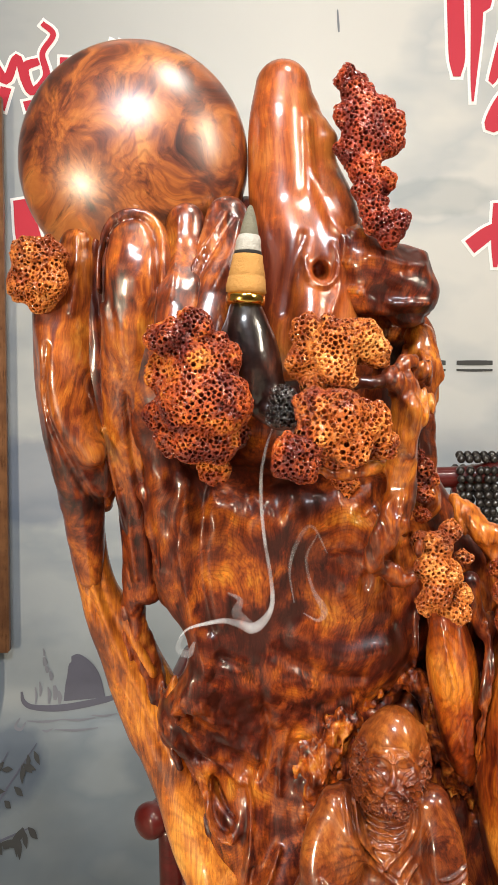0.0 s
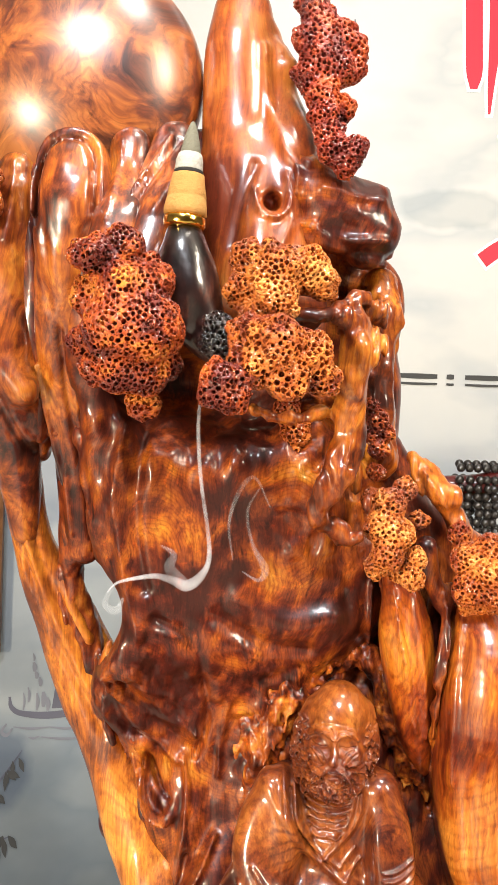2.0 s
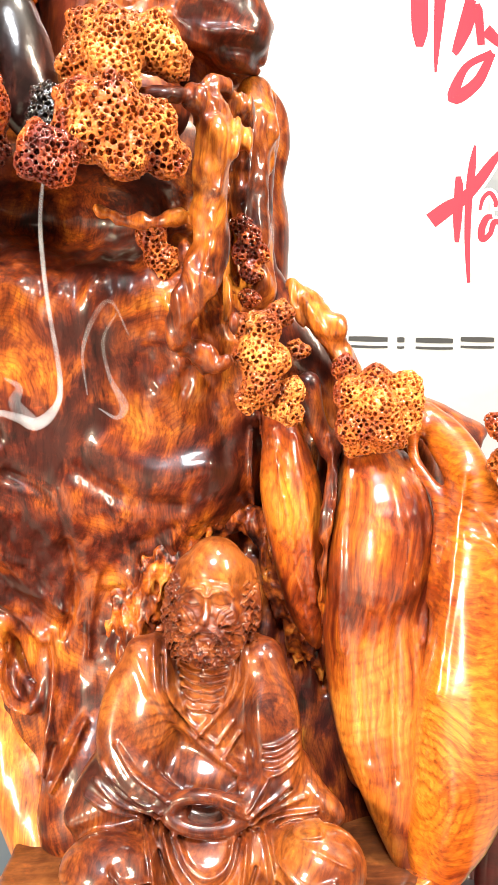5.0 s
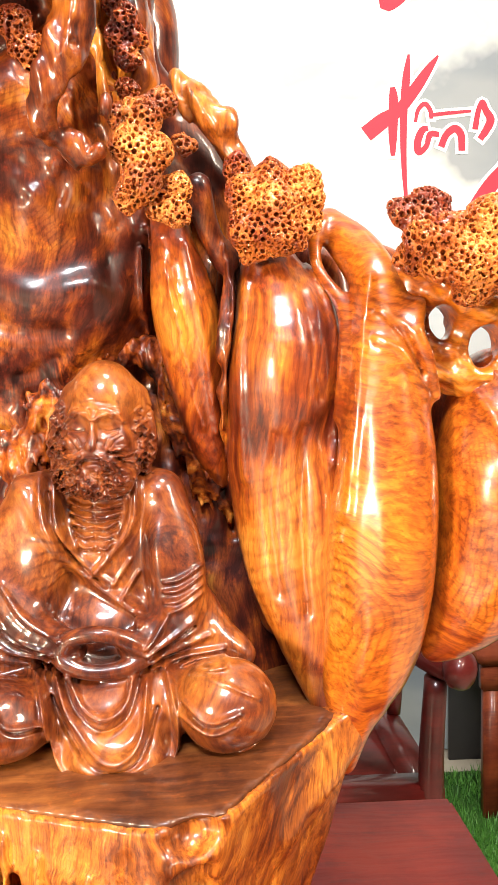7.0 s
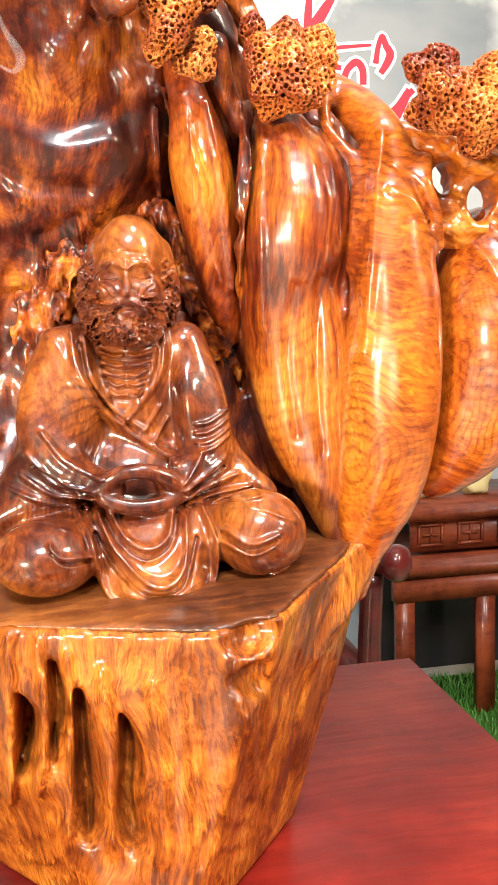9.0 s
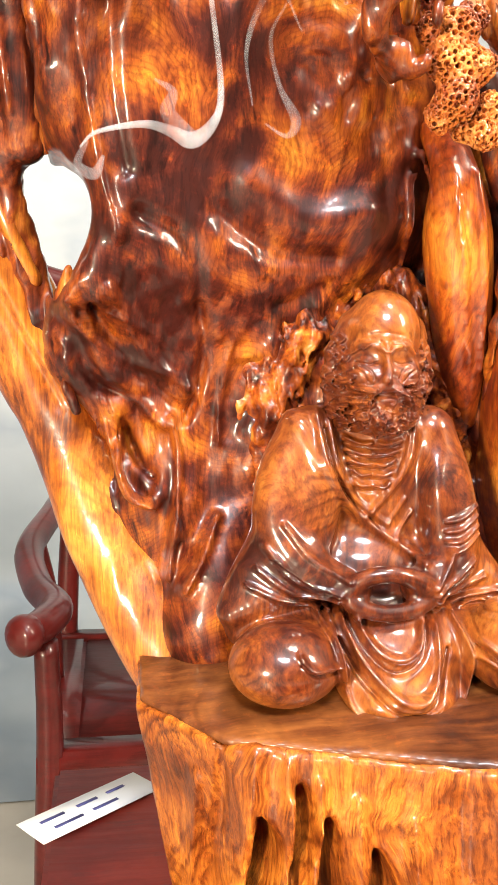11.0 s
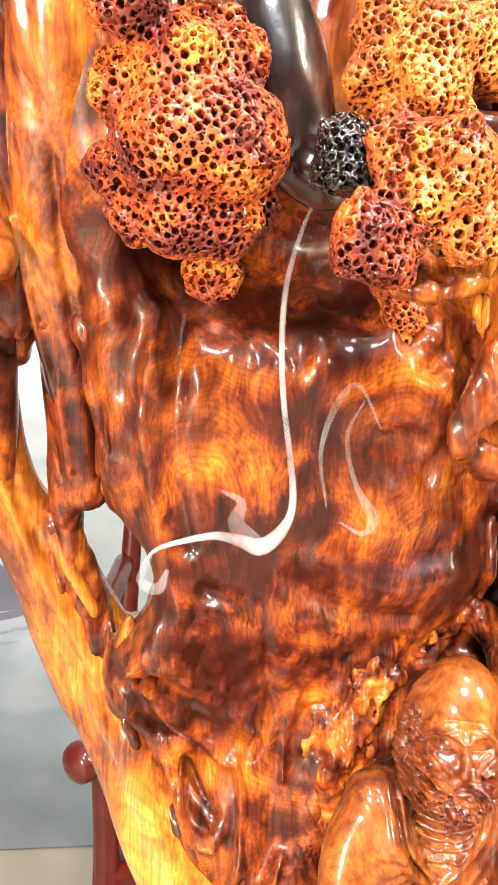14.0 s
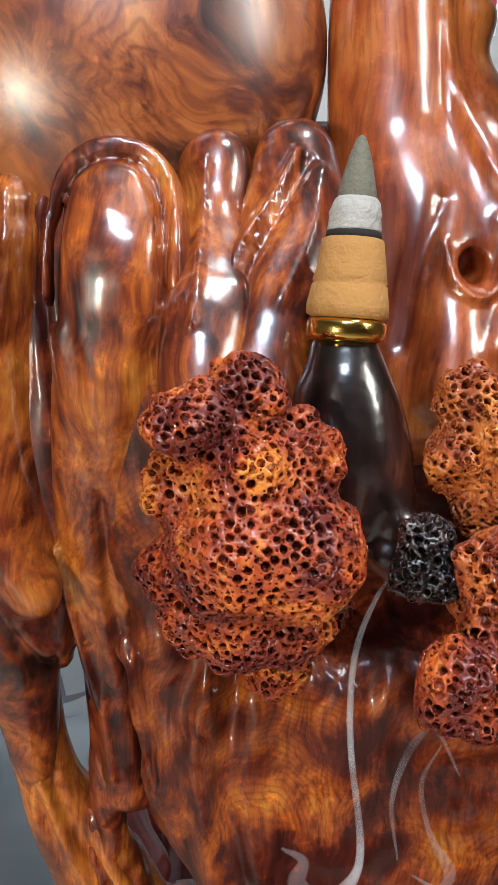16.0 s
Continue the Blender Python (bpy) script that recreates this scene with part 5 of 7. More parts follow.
g.tube([(-0.108, 0.583, 1.328, 0.0067), (-0.104, 0.59, 1.295, 0.0053), (-0.1, 0.6, 1.243, 0.0054), (-0.099, 0.61, 1.18, 0.0063)], k=0.008)
g.tube([(-0.131, 0.585, 1.295, 0.0075), (-0.128, 0.578, 1.265, 0.0067), (-0.122, 0.582, 1.228, 0.0075), (-0.104, 0.585, 1.205, 0.0098)], k=0.012)
g.ridge([(-0.097, 1.346, 0.0019), (-0.1, 1.312, 0.0019), (-0.094, 1.266, 0.0023), (-0.092, 1.212, 0.0027), (-0.095, 1.17, 0.0023)], -0.004, 0.5, 0.72)
g.ridge([(-0.131, 1.274, 0.0023), (-0.133, 1.235, 0.0027), (-0.12, 1.197, 0.0027), (-0.107, 1.166, 0.0023)], -0.003, 0.5, 0.72)
g.ridge([(-0.112, 1.346, 0.0019), (-0.112, 1.319, 0.0023), (-0.115, 1.296, 0.0023)], 0.002, 0.5, 0.72)
g.rough(g.low - 0.02, g.low + g.n * g.h + 0.02, 0.0012, (0.012, 0.012, 0.045), 41, 2)
solid("finger", g, finger_wood, carving, "curled polished finger with soft edges", (-0.1192, 0.6143, 1.2272))
g = Carving((-0.1046, 0.5235, 1.0751), (-0.0425, 0.665, 1.3654), 0.0016)
g.tube([(-0.072, 0.566, 1.338, 0.0214), (-0.071, 0.560, 1.316, 0.0225), (-0.074, 0.568, 1.282, 0.0201), (-0.080, 0.578, 1.25, 0.0165), (-0.081, 0.598, 1.213, 0.0150), (-0.079, 0.622, 1.173, 0.0150), (-0.0775, 0.638, 1.139, 0.0150), (-0.0760, 0.642, 1.110, 0.0135), (-0.0755, 0.645, 1.100, 0.0100)], k=0.01, deep=0.7)
g.tube([(-0.084, 0.640, 1.115, 0.0060), (-0.085, 0.642, 1.098, 0.0030)], k=0.005, deep=0.7)
g.tube([(-0.076, 0.640, 1.115, 0.0060), (-0.0765, 0.642, 1.100, 0.0030)], k=0.005, deep=0.7)
g.tube([(-0.067, 0.640, 1.115, 0.0060), (-0.0645, 0.642, 1.096, 0.0030)], k=0.005, deep=0.7)
g.ridge([(-0.098, 1.22, 0.0019), (-0.093, 1.181, 0.0023), (-0.086, 1.142, 0.0023), (-0.076, 1.111, 0.0019)], 0.003, 0.5, 0.72)
g.ridge([(-0.092, 1.302, 0.0015), (-0.091, 1.328, 0.0015), (-0.087, 1.346, 0.0017), (-0.075, 1.353, 0.0018), (-0.064, 1.35, 0.0017), (-0.058, 1.335, 0.0015), (-0.057, 1.309, 0.0015)], -0.003, 0.5, 0.72)
g.ridge([(-0.095, 1.309, 0.0018), (-0.095, 1.335, 0.0018), (-0.089, 1.353, 0.0018), (-0.075, 1.36, 0.0022), (-0.06, 1.355, 0.0018), (-0.053, 1.339, 0.0018), (-0.052, 1.309, 0.0018)], 0.002, 0.5, 0.72)
g.ridge([(-0.079, 1.243, 0.0019), (-0.078, 1.197, 0.0023), (-0.072, 1.15, 0.0023)], -0.003, 0.5, 0.72)
g.rough(g.low - 0.02, g.low + g.n * g.h + 0.02, 0.0014, (0.010, 0.010, 0.04), 42, 2)
solid("finger", g, finger_wood, carving, "broad curled polished finger", (-0.0726, 0.5832, 1.2253))
g = Carving((-0.0673, 0.52, 1.2417), (-0.0187, 0.62, 1.386), 0.0016)
g.tube([(-0.041, 0.580, 1.354, 0.0138), (-0.041, 0.574, 1.332, 0.0143), (-0.043, 0.550, 1.3, 0.0145), (-0.046, 0.538, 1.262, 0.0133)], k=0.006, deep=0.75)
g.ridge([(-0.045, 1.357, 0.0015), (-0.046, 1.331, 0.0018), (-0.048, 1.302, 0.0018)], 0.0018, 0.5, 0.72)
g.rough(g.low - 0.02, g.low + g.n * g.h + 0.02, 0.001, (0.014, 0.014, 0.05), 43, 2)
solid("finger", g, finger_wood, carving, "narrow curled finger", (-0.044, 0.5695, 1.3078))
g = Carving((-0.0577, 0.522, 1.2373), (0.0113, 0.622, 1.388), 0.0016)
g.tube([(-0.014, 0.581, 1.357, 0.0153), (-0.016, 0.571, 1.332, 0.0193), (-0.023, 0.556, 1.297, 0.0195), (-0.033, 0.545, 1.261, 0.0177)], k=0.006, deep=0.75)
g.ridge([(-0.015, 1.359, 0.0015), (-0.024, 1.342, 0.0015), (-0.035, 1.324, 0.0017), (-0.038, 1.302, 0.0018)], 0.0025, 0.5, 0.72)
g.ridge([(-0.011, 1.355, 0.0018), (-0.019, 1.339, 0.0018), (-0.029, 1.32, 0.0018), (-0.034, 1.298, 0.0018)], -0.0025, 0.5, 0.72)
g.ridge([(-0.006, 1.353, 0.0018), (-0.011, 1.331, 0.0022), (-0.021, 1.309, 0.0022)], 0.0015, 0.5, 0.72)
g.rough(g.low - 0.02, g.low + g.n * g.h + 0.02, 0.001, (0.014, 0.014, 0.05), 44, 2)
solid("finger", g, finger_wood, carving, "slanting curled finger", (-0.0242, 0.5682, 1.3073))
g = Carving((0.1307, 0.5866, 1.109), (0.19, 0.627, 1.1823), 0.0016)
g.tube([(0.142, 0.605, 1.171, 0.0053), (0.147, 0.602, 1.165, 0.0064), (0.153, 0.602, 1.154, 0.0087), (0.163, 0.602, 1.146, 0.0094), (0.17, 0.606, 1.135, 0.0083), (0.175, 0.612, 1.124, 0.009)], k=0.008)
g.tube([(0.151, 0.605, 1.168, 0.0029), (0.157, 0.602, 1.159, 0.0041)], k=0.006)
g.tube([(0.167, 0.602, 1.146, 0.0035), (0.174, 0.605, 1.137, 0.0041)], k=0.006)
g.ridge([(0.147, 1.164, 0.0012), (0.157, 1.148, 0.0015), (0.17, 1.127, 0.0015)], 0.003, 0.5, 0.72)
g.ridge([(0.144, 1.161, 0.0012), (0.152, 1.145, 0.0015), (0.165, 1.127, 0.0015)], -0.003, 0.5, 0.72)
g.rough(g.low - 0.02, g.low + g.n * g.h + 0.02, 0.0035, (0.010, 0.010, 0.014), 45, 2)
solid("crest", g, strip_wood, carving, "ragged golden crest", (0.1604, 0.6068, 1.1456))
g = Carving((0.005, 0.50, 1.06), (0.16, 0.66, 1.30), 0.0016)
g.tube([(0.118, 0.612, 1.282, 0.0109), (0.117, 0.608, 1.262, 0.014), (0.114, 0.605, 1.235, 0.0147), (0.114, 0.605, 1.204, 0.0148), (0.118, 0.608, 1.169, 0.0141)], k=0.008)
g.blob((0.121, 0.6, 1.258), (0.0084, 0.0115, 0.0115), k=0.008)
g.blob((0.1, 0.568, 1.253), (0.0095, 0.0109, 0.0073), k=0.008)
g.tube([(0.051, 0.535, 1.254, 0.0034), (0.071, 0.528, 1.25, 0.003), (0.084, 0.535, 1.252, 0.0054), (0.096, 0.545, 1.248, 0.0078), (0.107, 0.556, 1.238, 0.0071)], k=0.006)
g.tube([(0.086, 0.54, 1.253, 0.0048), (0.1, 0.55, 1.264, 0.0049), (0.111, 0.57, 1.257, 0.0066)], k=0.006)
g.tube([(0.099, 0.542, 1.234, 0.0110), (0.097, 0.548, 1.207, 0.0102), (0.097, 0.555, 1.186, 0.0093), (0.092, 0.552, 1.166, 0.0086), (0.083, 0.555, 1.148, 0.0075), (0.081, 0.56, 1.134, 0.0065), (0.093, 0.575, 1.126, 0.0067)], k=0.006)
g.tube([(0.092, 0.57, 1.132, 0.0052), (0.098, 0.568, 1.122, 0.004), (0.105, 0.565, 1.123, 0.0033), (0.109, 0.563, 1.134, 0.0029), (0.11, 0.563, 1.147, 0.0025)], k=0.004)
g.blob((0.101, 0.575, 1.141), (0.0097, 0.0112, 0.0119), k=0.006, cut=True)
g.tube([(0.042, 0.545, 1.197, 0.0035), (0.063, 0.55, 1.193, 0.0032), (0.085, 0.555, 1.198, 0.0036), (0.101, 0.56, 1.194, 0.0043)], k=0.006)
g.blob((0.111, 0.6, 1.186), (0.0076, 0.0087, 0.0208), k=0.006, cut=True)
g.blob((0.108, 0.6, 1.162), (0.0055, 0.0104, 0.0083), k=0.006, cut=True)
g.tube([(0.101, 0.595, 1.202, 0.0031), (0.103, 0.59, 1.175, 0.0031), (0.106, 0.59, 1.151, 0.0027)], k=0.004)
g.ridge([(0.109, 1.28, 0.0015), (0.107, 1.243, 0.0019), (0.106, 1.206, 0.0019), (0.11, 1.172, 0.0019)], -0.003, 0.5, 0.72)
g.ridge([(0.116, 1.272, 0.0015), (0.116, 1.235, 0.0019), (0.113, 1.198, 0.0019)], 0.003, 0.5, 0.72)
g.ridge([(0.102, 1.221, 0.0015), (0.099, 1.194, 0.0019), (0.093, 1.161, 0.0015)], 0.002, 0.5, 0.72)
g.rough(g.low - 0.03, g.low + g.n * g.h + 0.03, 0.0026, (0.008, 0.008, 0.014), 46, 2)
g.pores(0.016, 0.003, 47, 0.002, 0.5)
solid("root", g, root_wood, carving, "gnarled golden-brown roots", (0.1, 0.58, 1.18))
# block under the figure, with slots worn into its face
g = Carving((-0.06, 0.47, 0.657), (0.26, 0.76, 0.88), 0.0024)
g.block([((0.13, 0.51, 0.821), (-0.06, -0.12, 1)), ((0.128, 0.506, 0.80), (-0.38, -1, 0.0)), ((0.150, 0.500, 0.818), (0.5, -0.9, -0.08)), ((0.173, 0.53, 0.817), (0.78, -0.60, -0.25)), ((0.240, 0.60, 0.817), (1, 0.30, -0.30)), ((-0.012, 0.588, 0.8), (-0.75, -0.6, -0.2)), ((-0.018, 0.62, 0.8), (-1, 0.05, -0.16)), ((0.1, 0.73, 0.7), (0, 1, 0)), ((0.1, 0.6, 0.6595), (0, 0, -1))], (-0.06, 0.48, 0.657), (0.26, 0.75, 0.87), k=0.008, soft=0.0015)
g.ridge([(0.032, 0.786, 0.0008), (0.035, 0.774, 0.0042), (0.035, 0.762, 0.005), (0.032, 0.747, 0.0031), (0.029, 0.736, 0.0008)], -0.02, 0.45, 0.62)
g.ridge([(0.049, 0.805, 0.0008), (0.051, 0.787, 0.0034), (0.051, 0.772, 0.0039), (0.048, 0.761, 0.0025), (0.047, 0.749, 0.0008)], -0.02, 0.45, 0.62)
g.ridge([(0.061, 0.789, 0.0011), (0.062, 0.777, 0.0031), (0.062, 0.762, 0.0034), (0.062, 0.744, 0.0043), (0.063, 0.729, 0.0049), (0.063, 0.717, 0.004), (0.063, 0.71, 0.0014)], -0.02, 0.45, 0.62)
g.ridge([(0.082, 0.776, 0.0009), (0.085, 0.76, 0.0037), (0.084, 0.745, 0.0043), (0.082, 0.73, 0.0052), (0.084, 0.715, 0.0058), (0.085, 0.707, 0.002)], -0.02, 0.45, 0.62)
g.ridge([(0.031, 0.783, 0.0014), (0.029, 0.763, 0.0017), (0.026, 0.739, 0.0017), (0.022, 0.715, 0.0017)], 0.004, 0.45, 0.62)
g.ridge([(0.058, 0.787, 0.0011), (0.056, 0.763, 0.0014), (0.055, 0.736, 0.0017), (0.053, 0.715, 0.0017)], 0.004, 0.45, 0.62)
g.ridge([(0.078, 0.773, 0.0011), (0.077, 0.752, 0.0014), (0.075, 0.731, 0.0017), (0.074, 0.712, 0.0017)], 0.004, 0.45, 0.62)
g.ridge([(0.045, 0.799, 0.0011), (0.046, 0.773, 0.0014), (0.043, 0.749, 0.0014)], 0.004, 0.45, 0.62)
g.ridge([(0.029, 0.818, 0.0027), (0.027, 0.783, 0.0033), (0.022, 0.718, 0.0028)], 0.004, 0.45, 0.64)
g.ridge([(0.043, 0.814, 0.0022), (0.044, 0.776, 0.0022), (0.038, 0.732, 0.0025)], 0.004, 0.45, 0.64)
g.ridge([(0.057, 0.807, 0.0019), (0.057, 0.769, 0.002), (0.053, 0.715, 0.0023)], 0.004, 0.45, 0.64)
g.ridge([(0.073, 0.8, 0.0025), (0.074, 0.758, 0.0026), (0.074, 0.706, 0.0026)], 0.004, 0.45, 0.64)
g.ridge([(0.096, 0.792, 0.0023), (0.099, 0.756, 0.0023), (0.098, 0.704, 0.0026)], 0.003, 0.45, 0.64)
g.ridge([(0.016, 0.822, 0.0025), (0.016, 0.778, 0.0025), (0.013, 0.719, 0.0025)], -0.003, 0.45, 0.64)
g.ridge([(0.114, 0.806, 0.0023), (0.115, 0.754, 0.0026), (0.115, 0.702, 0.0026)], -0.002, 0.45, 0.64)
g.ridge([(0.134, 0.809, 0.0014), (0.136, 0.789, 0.0017), (0.143, 0.77, 0.0023), (0.147, 0.736, 0.0026)], 0.003, 0.45, 0.64)
g.ridge([(0.004, 0.797, 0.0022), (0.005, 0.75, 0.0025), (0.005, 0.708, 0.0025)], 0.003, 0.45, 0.64)
g.tube([(0.241, 0.61, 0.847, 0.0138), (0.227, 0.6, 0.826, 0.0101), (0.213, 0.59, 0.809, 0.0073), (0.197, 0.578, 0.794, 0.0039), (0.189, 0.572, 0.784, 0.0019)], k=0.022)
g.blob((0.147, 0.497, 0.817), (0.0207, 0.0186, 0.009), (0, -6, 0), k=0.003, cut=True)
g.blob((0.146, 0.5, 0.798), (0.0156, 0.0162, 0.007), (0, -8, 0), k=0.004, cut=True)
g.blob((0.15, 0.505, 0.789), (0.0109, 0.0137, 0.0055), (0, 10, 0), k=0.004, cut=True)
g.tube([(0.13, 0.512, 0.817, 0.0027), (0.133, 0.518, 0.794, 0.0025), (0.142, 0.525, 0.773, 0.0029)], k=0.008)
g.rough(g.low, g.low + g.n * g.h, 0.0016, (0.012, 0.03, 0.05), 19, 2)
solid("block", g, block_wood, carving, "golden-brown block with worn slots", (0.10, 0.45, 0.75))
g = Carving((-0.06, 0.47, 0.795), (0.26, 0.76, 0.88), 0.0024)
g.block([((0.13, 0.51, 0.8236), (-0.06, -0.12, 1)), ((0.13, 0.51, 0.819), (0.06, 0.12, -1)), ((0.128, 0.508, 0.80), (-0.38, -1, 0.0)), ((0.150, 0.503, 0.818), (0.5, -0.9, -0.08)), ((0.171, 0.532, 0.817), (0.78, -0.60, -0.27)), ((0.240, 0.60, 0.817), (1, 0.30, -0.30)), ((-0.010, 0.590, 0.8), (-0.75, -0.6, -0.2)), ((-0.016, 0.62, 0.8), (-1, 0.05, -0.16)), ((0.1, 0.73, 0.7), (0, 1, 0))], (-0.06, 0.48, 0.795), (0.26, 0.75, 0.87), k=0.002, soft=0.0015)
g.blob((0.147, 0.497, 0.817), (0.0207, 0.0186, 0.009), (0, -6, 0), k=0.003, cut=True)
g.rough(g.low, g.low + g.n * g.h, 0.0006, (0.03, 0.02, 0.02), 23, 2)
solid("ledge", g, ledge_wood, carving, "dull brown ledge under the statue")
# the disc, the thumb, the petals and the pedestal stand out from the body
g = Carving((-0.18, 0.55, 1.19), (0.0, 0.68, 1.49), 0.002)
g.blob((-0.079, 0.612, 1.403), (0.0785, 0.0445, 0.0801), k=0.004)
g.rough(g.low, g.low + g.n * g.h, 0.0006, 0.04, 11, 1)
solid("disc", g, disc_wood, carving, "round burl disc with dark figure", (-0.075, 0.56, 1.33))
g = Carving((-0.02, 0.54, 1.19), (0.085, 0.68, 1.49), 0.0018)
g.tube([(0.023, 0.61, 1.451, 0.0188), (0.021, 0.607, 1.423, 0.0214), (0.022, 0.606, 1.385, 0.023), (0.025, 0.605, 1.346, 0.0231), (0.027, 0.606, 1.312, 0.0216), (0.032, 0.6, 1.281, 0.0192)], k=0.006)
g.tube([(0.04, 0.615, 1.436, 0.0085), (0.048, 0.610, 1.397, 0.0124), (0.057, 0.596, 1.366, 0.0150), (0.060, 0.590, 1.343, 0.0145), (0.058, 0.592, 1.315, 0.0140), (0.056, 0.586, 1.29, 0.0130)], k=0.012)
g.tube([(0.046, 0.607, 1.42, 0.0092), (0.052, 0.603, 1.415, 0.0072)], k=0.01)
g.tube([(0.011, 0.606, 1.331, 0.0116), (0.019, 0.598, 1.304, 0.0145), (0.022, 0.592, 1.273, 0.0151)], k=0.03)
g.tube([(0.04, 0.6, 1.342, 0.0137), (0.043, 0.592, 1.311, 0.0151), (0.044, 0.585, 1.28, 0.0149)], k=0.03)
g.tube([(0.03, 0.592, 1.355, 0.0034), (0.035, 0.58, 1.328, 0.0044), (0.039, 0.57, 1.301, 0.0051), (0.038, 0.565, 1.282, 0.005)], k=0.02)
g.blob((0.046, 0.575, 1.323), (0.0055, 0.011, 0.0066), k=0.004, cut=True)
g.ridge([(0.039, 1.425, 0.0029), (0.042, 1.389, 0.0033), (0.053, 1.357, 0.0033), (0.066, 1.342, 0.0033)], 0.002, 0.5, 0.72)
g.ridge([(0.036, 1.346, 0.0029), (0.029, 1.324, 0.0033), (0.024, 1.295, 0.0033)], -0.002, 0.5, 0.72)
g.ridge([(0.055, 1.339, 0.0026), (0.059, 1.317, 0.003), (0.053, 1.295, 0.003)], 0.002, 0.5, 0.72)
g.ridge([(0.035, 1.331, 0.0015), (0.039, 1.317, 0.0015), (0.047, 1.312, 0.0015), (0.055, 1.317, 0.0015), (0.057, 1.326, 0.0015)], 0.003, 0.5, 0.72)
g.rough(g.low, g.low + g.n * g.h, 0.001, 0.04, 12, 1)
solid("thumb", g, thumb_wood, carving, "tall upright rounded finger", (0.02, 0.62, 1.25))
g = Carving((0.09, 0.55, 0.93), (0.19, 0.67, 1.14), 0.002)
g.tube([(0.136, 0.625, 1.109, 0.0105), (0.138, 0.61, 1.085, 0.0126), (0.143, 0.615, 1.056, 0.0182), (0.149, 0.622, 1.023, 0.0167), (0.156, 0.632, 0.981, 0.0115), (0.162, 0.64, 0.958, 0.0058)], k=0.006)
g.ridge([(0.132, 1.089, 0.0015), (0.136, 1.066, 0.0018), (0.144, 1.031, 0.0018), (0.153, 0.989, 0.0018)], 0.003, 0.5, 0.72)
g.ridge([(0.145, 1.086, 0.0018), (0.151, 1.054, 0.0021), (0.156, 1.022, 0.0018), (0.16, 0.986, 0.0015)], 0.003, 0.5, 0.72)
g.ridge([(0.138, 1.075, 0.0018), (0.145, 1.037, 0.0024), (0.151, 1.001, 0.0021)], -0.002, 0.5, 0.72)
g.rough(g.low, g.low + g.n * g.h, 0.0009, (0.012, 0.03, 0.045), 13, 2)
solid("petal", g, petal_wood, carving, "slim red-brown petal", (0.143, 0.58, 1.047))
g = Carving((0.11, 0.55, 0.80), (0.25, 0.69, 1.13), 0.002)
g.tube([(0.190, 0.628, 1.086, 0.0120), (0.192, 0.616, 1.068, 0.0185), (0.198, 0.609, 1.042, 0.0270), (0.196, 0.610, 1.012, 0.0300), (0.193, 0.618, 0.985, 0.0265), (0.192, 0.632, 0.955, 0.0235), (0.194, 0.642, 0.92, 0.0215), (0.202, 0.645, 0.88, 0.018)], k=0.006)
g.tube([(0.199, 0.628, 1.005, 0.0240), (0.198, 0.618, 0.965, 0.0260), (0.199, 0.618, 0.925, 0.0258), (0.204, 0.614, 0.895, 0.0215), (0.211, 0.608, 0.868, 0.0160), (0.218, 0.602, 0.842, 0.0105), (0.222, 0.600, 0.82, 0.006)], k=0.014, deep=0.8)
g.tube([(0.214, 0.606, 0.985, 0.0060), (0.2145, 0.600, 0.955, 0.0085), (0.2155, 0.603, 0.915, 0.0085), (0.217, 0.604, 0.87, 0.0070)], k=0.016)
g.ridge([(0.190, 0.985, 0.0022), (0.187, 0.945, 0.0022), (0.192, 0.90, 0.0022)], -0.0018, 0.5, 0.72)
g.ridge([(0.204, 0.99, 0.0020), (0.203, 0.94, 0.0020), (0.206, 0.89, 0.0020)], -0.0018, 0.5, 0.72)
g.ridge([(0.178, 1.08, 0.0021), (0.173, 1.048, 0.0024), (0.171, 1.007, 0.0024), (0.174, 0.962, 0.0024)], 0.0025, 0.5, 0.72)
g.ridge([(0.209, 1.083, 0.0024), (0.22, 1.054, 0.0027), (0.225, 1.012, 0.0027), (0.221, 0.97, 0.0024)], 0.003, 0.5, 0.72)
g.ridge([(0.201, 1.074, 0.0027), (0.208, 1.042, 0.0027), (0.213, 1.006, 0.003)], -0.002, 0.5, 0.72)
g.rough(g.low, g.low + g.n * g.h, 0.0009, (0.012, 0.03, 0.045), 13, 2)
solid("petal", g, broad_wood, carving, "broad petal with oval ring figure", (0.193, 0.575, 1.025))
g = Carving((0.15, 0.53, 0.75), (0.31, 0.7, 1.14), 0.002)
g.tube([(0.222, 0.616, 1.098, 0.0090), (0.235, 0.604, 1.082, 0.0125), (0.243, 0.586, 1.061, 0.0135), (0.247, 0.587, 1.032, 0.0195), (0.247, 0.587, 1.0, 0.0232), (0.2475, 0.587, 0.97, 0.0258), (0.2455, 0.587, 0.94, 0.0280), (0.2435, 0.591, 0.9, 0.0280), (0.240, 0.597, 0.87, 0.0258), (0.234, 0.600, 0.85, 0.0205), (0.230, 0.600, 0.83, 0.0130), (0.226, 0.602, 0.806, 0.0075)], k=0.006)
g.tube([(0.262, 0.575, 1.052, 0.0028), (0.259, 0.569, 1.038, 0.0034), (0.266, 0.571, 1.022, 0.0032), (0.271, 0.577, 1.006, 0.0024)], k=0.010)
g.tube([(0.213, 0.606, 1.099, 0.0041), (0.214, 0.602, 1.074, 0.0036), (0.2255, 0.588, 1.05, 0.0042), (0.2265, 0.587, 1.021, 0.0036), (0.2235, 0.590, 0.995, 0.0026)], k=0.008)
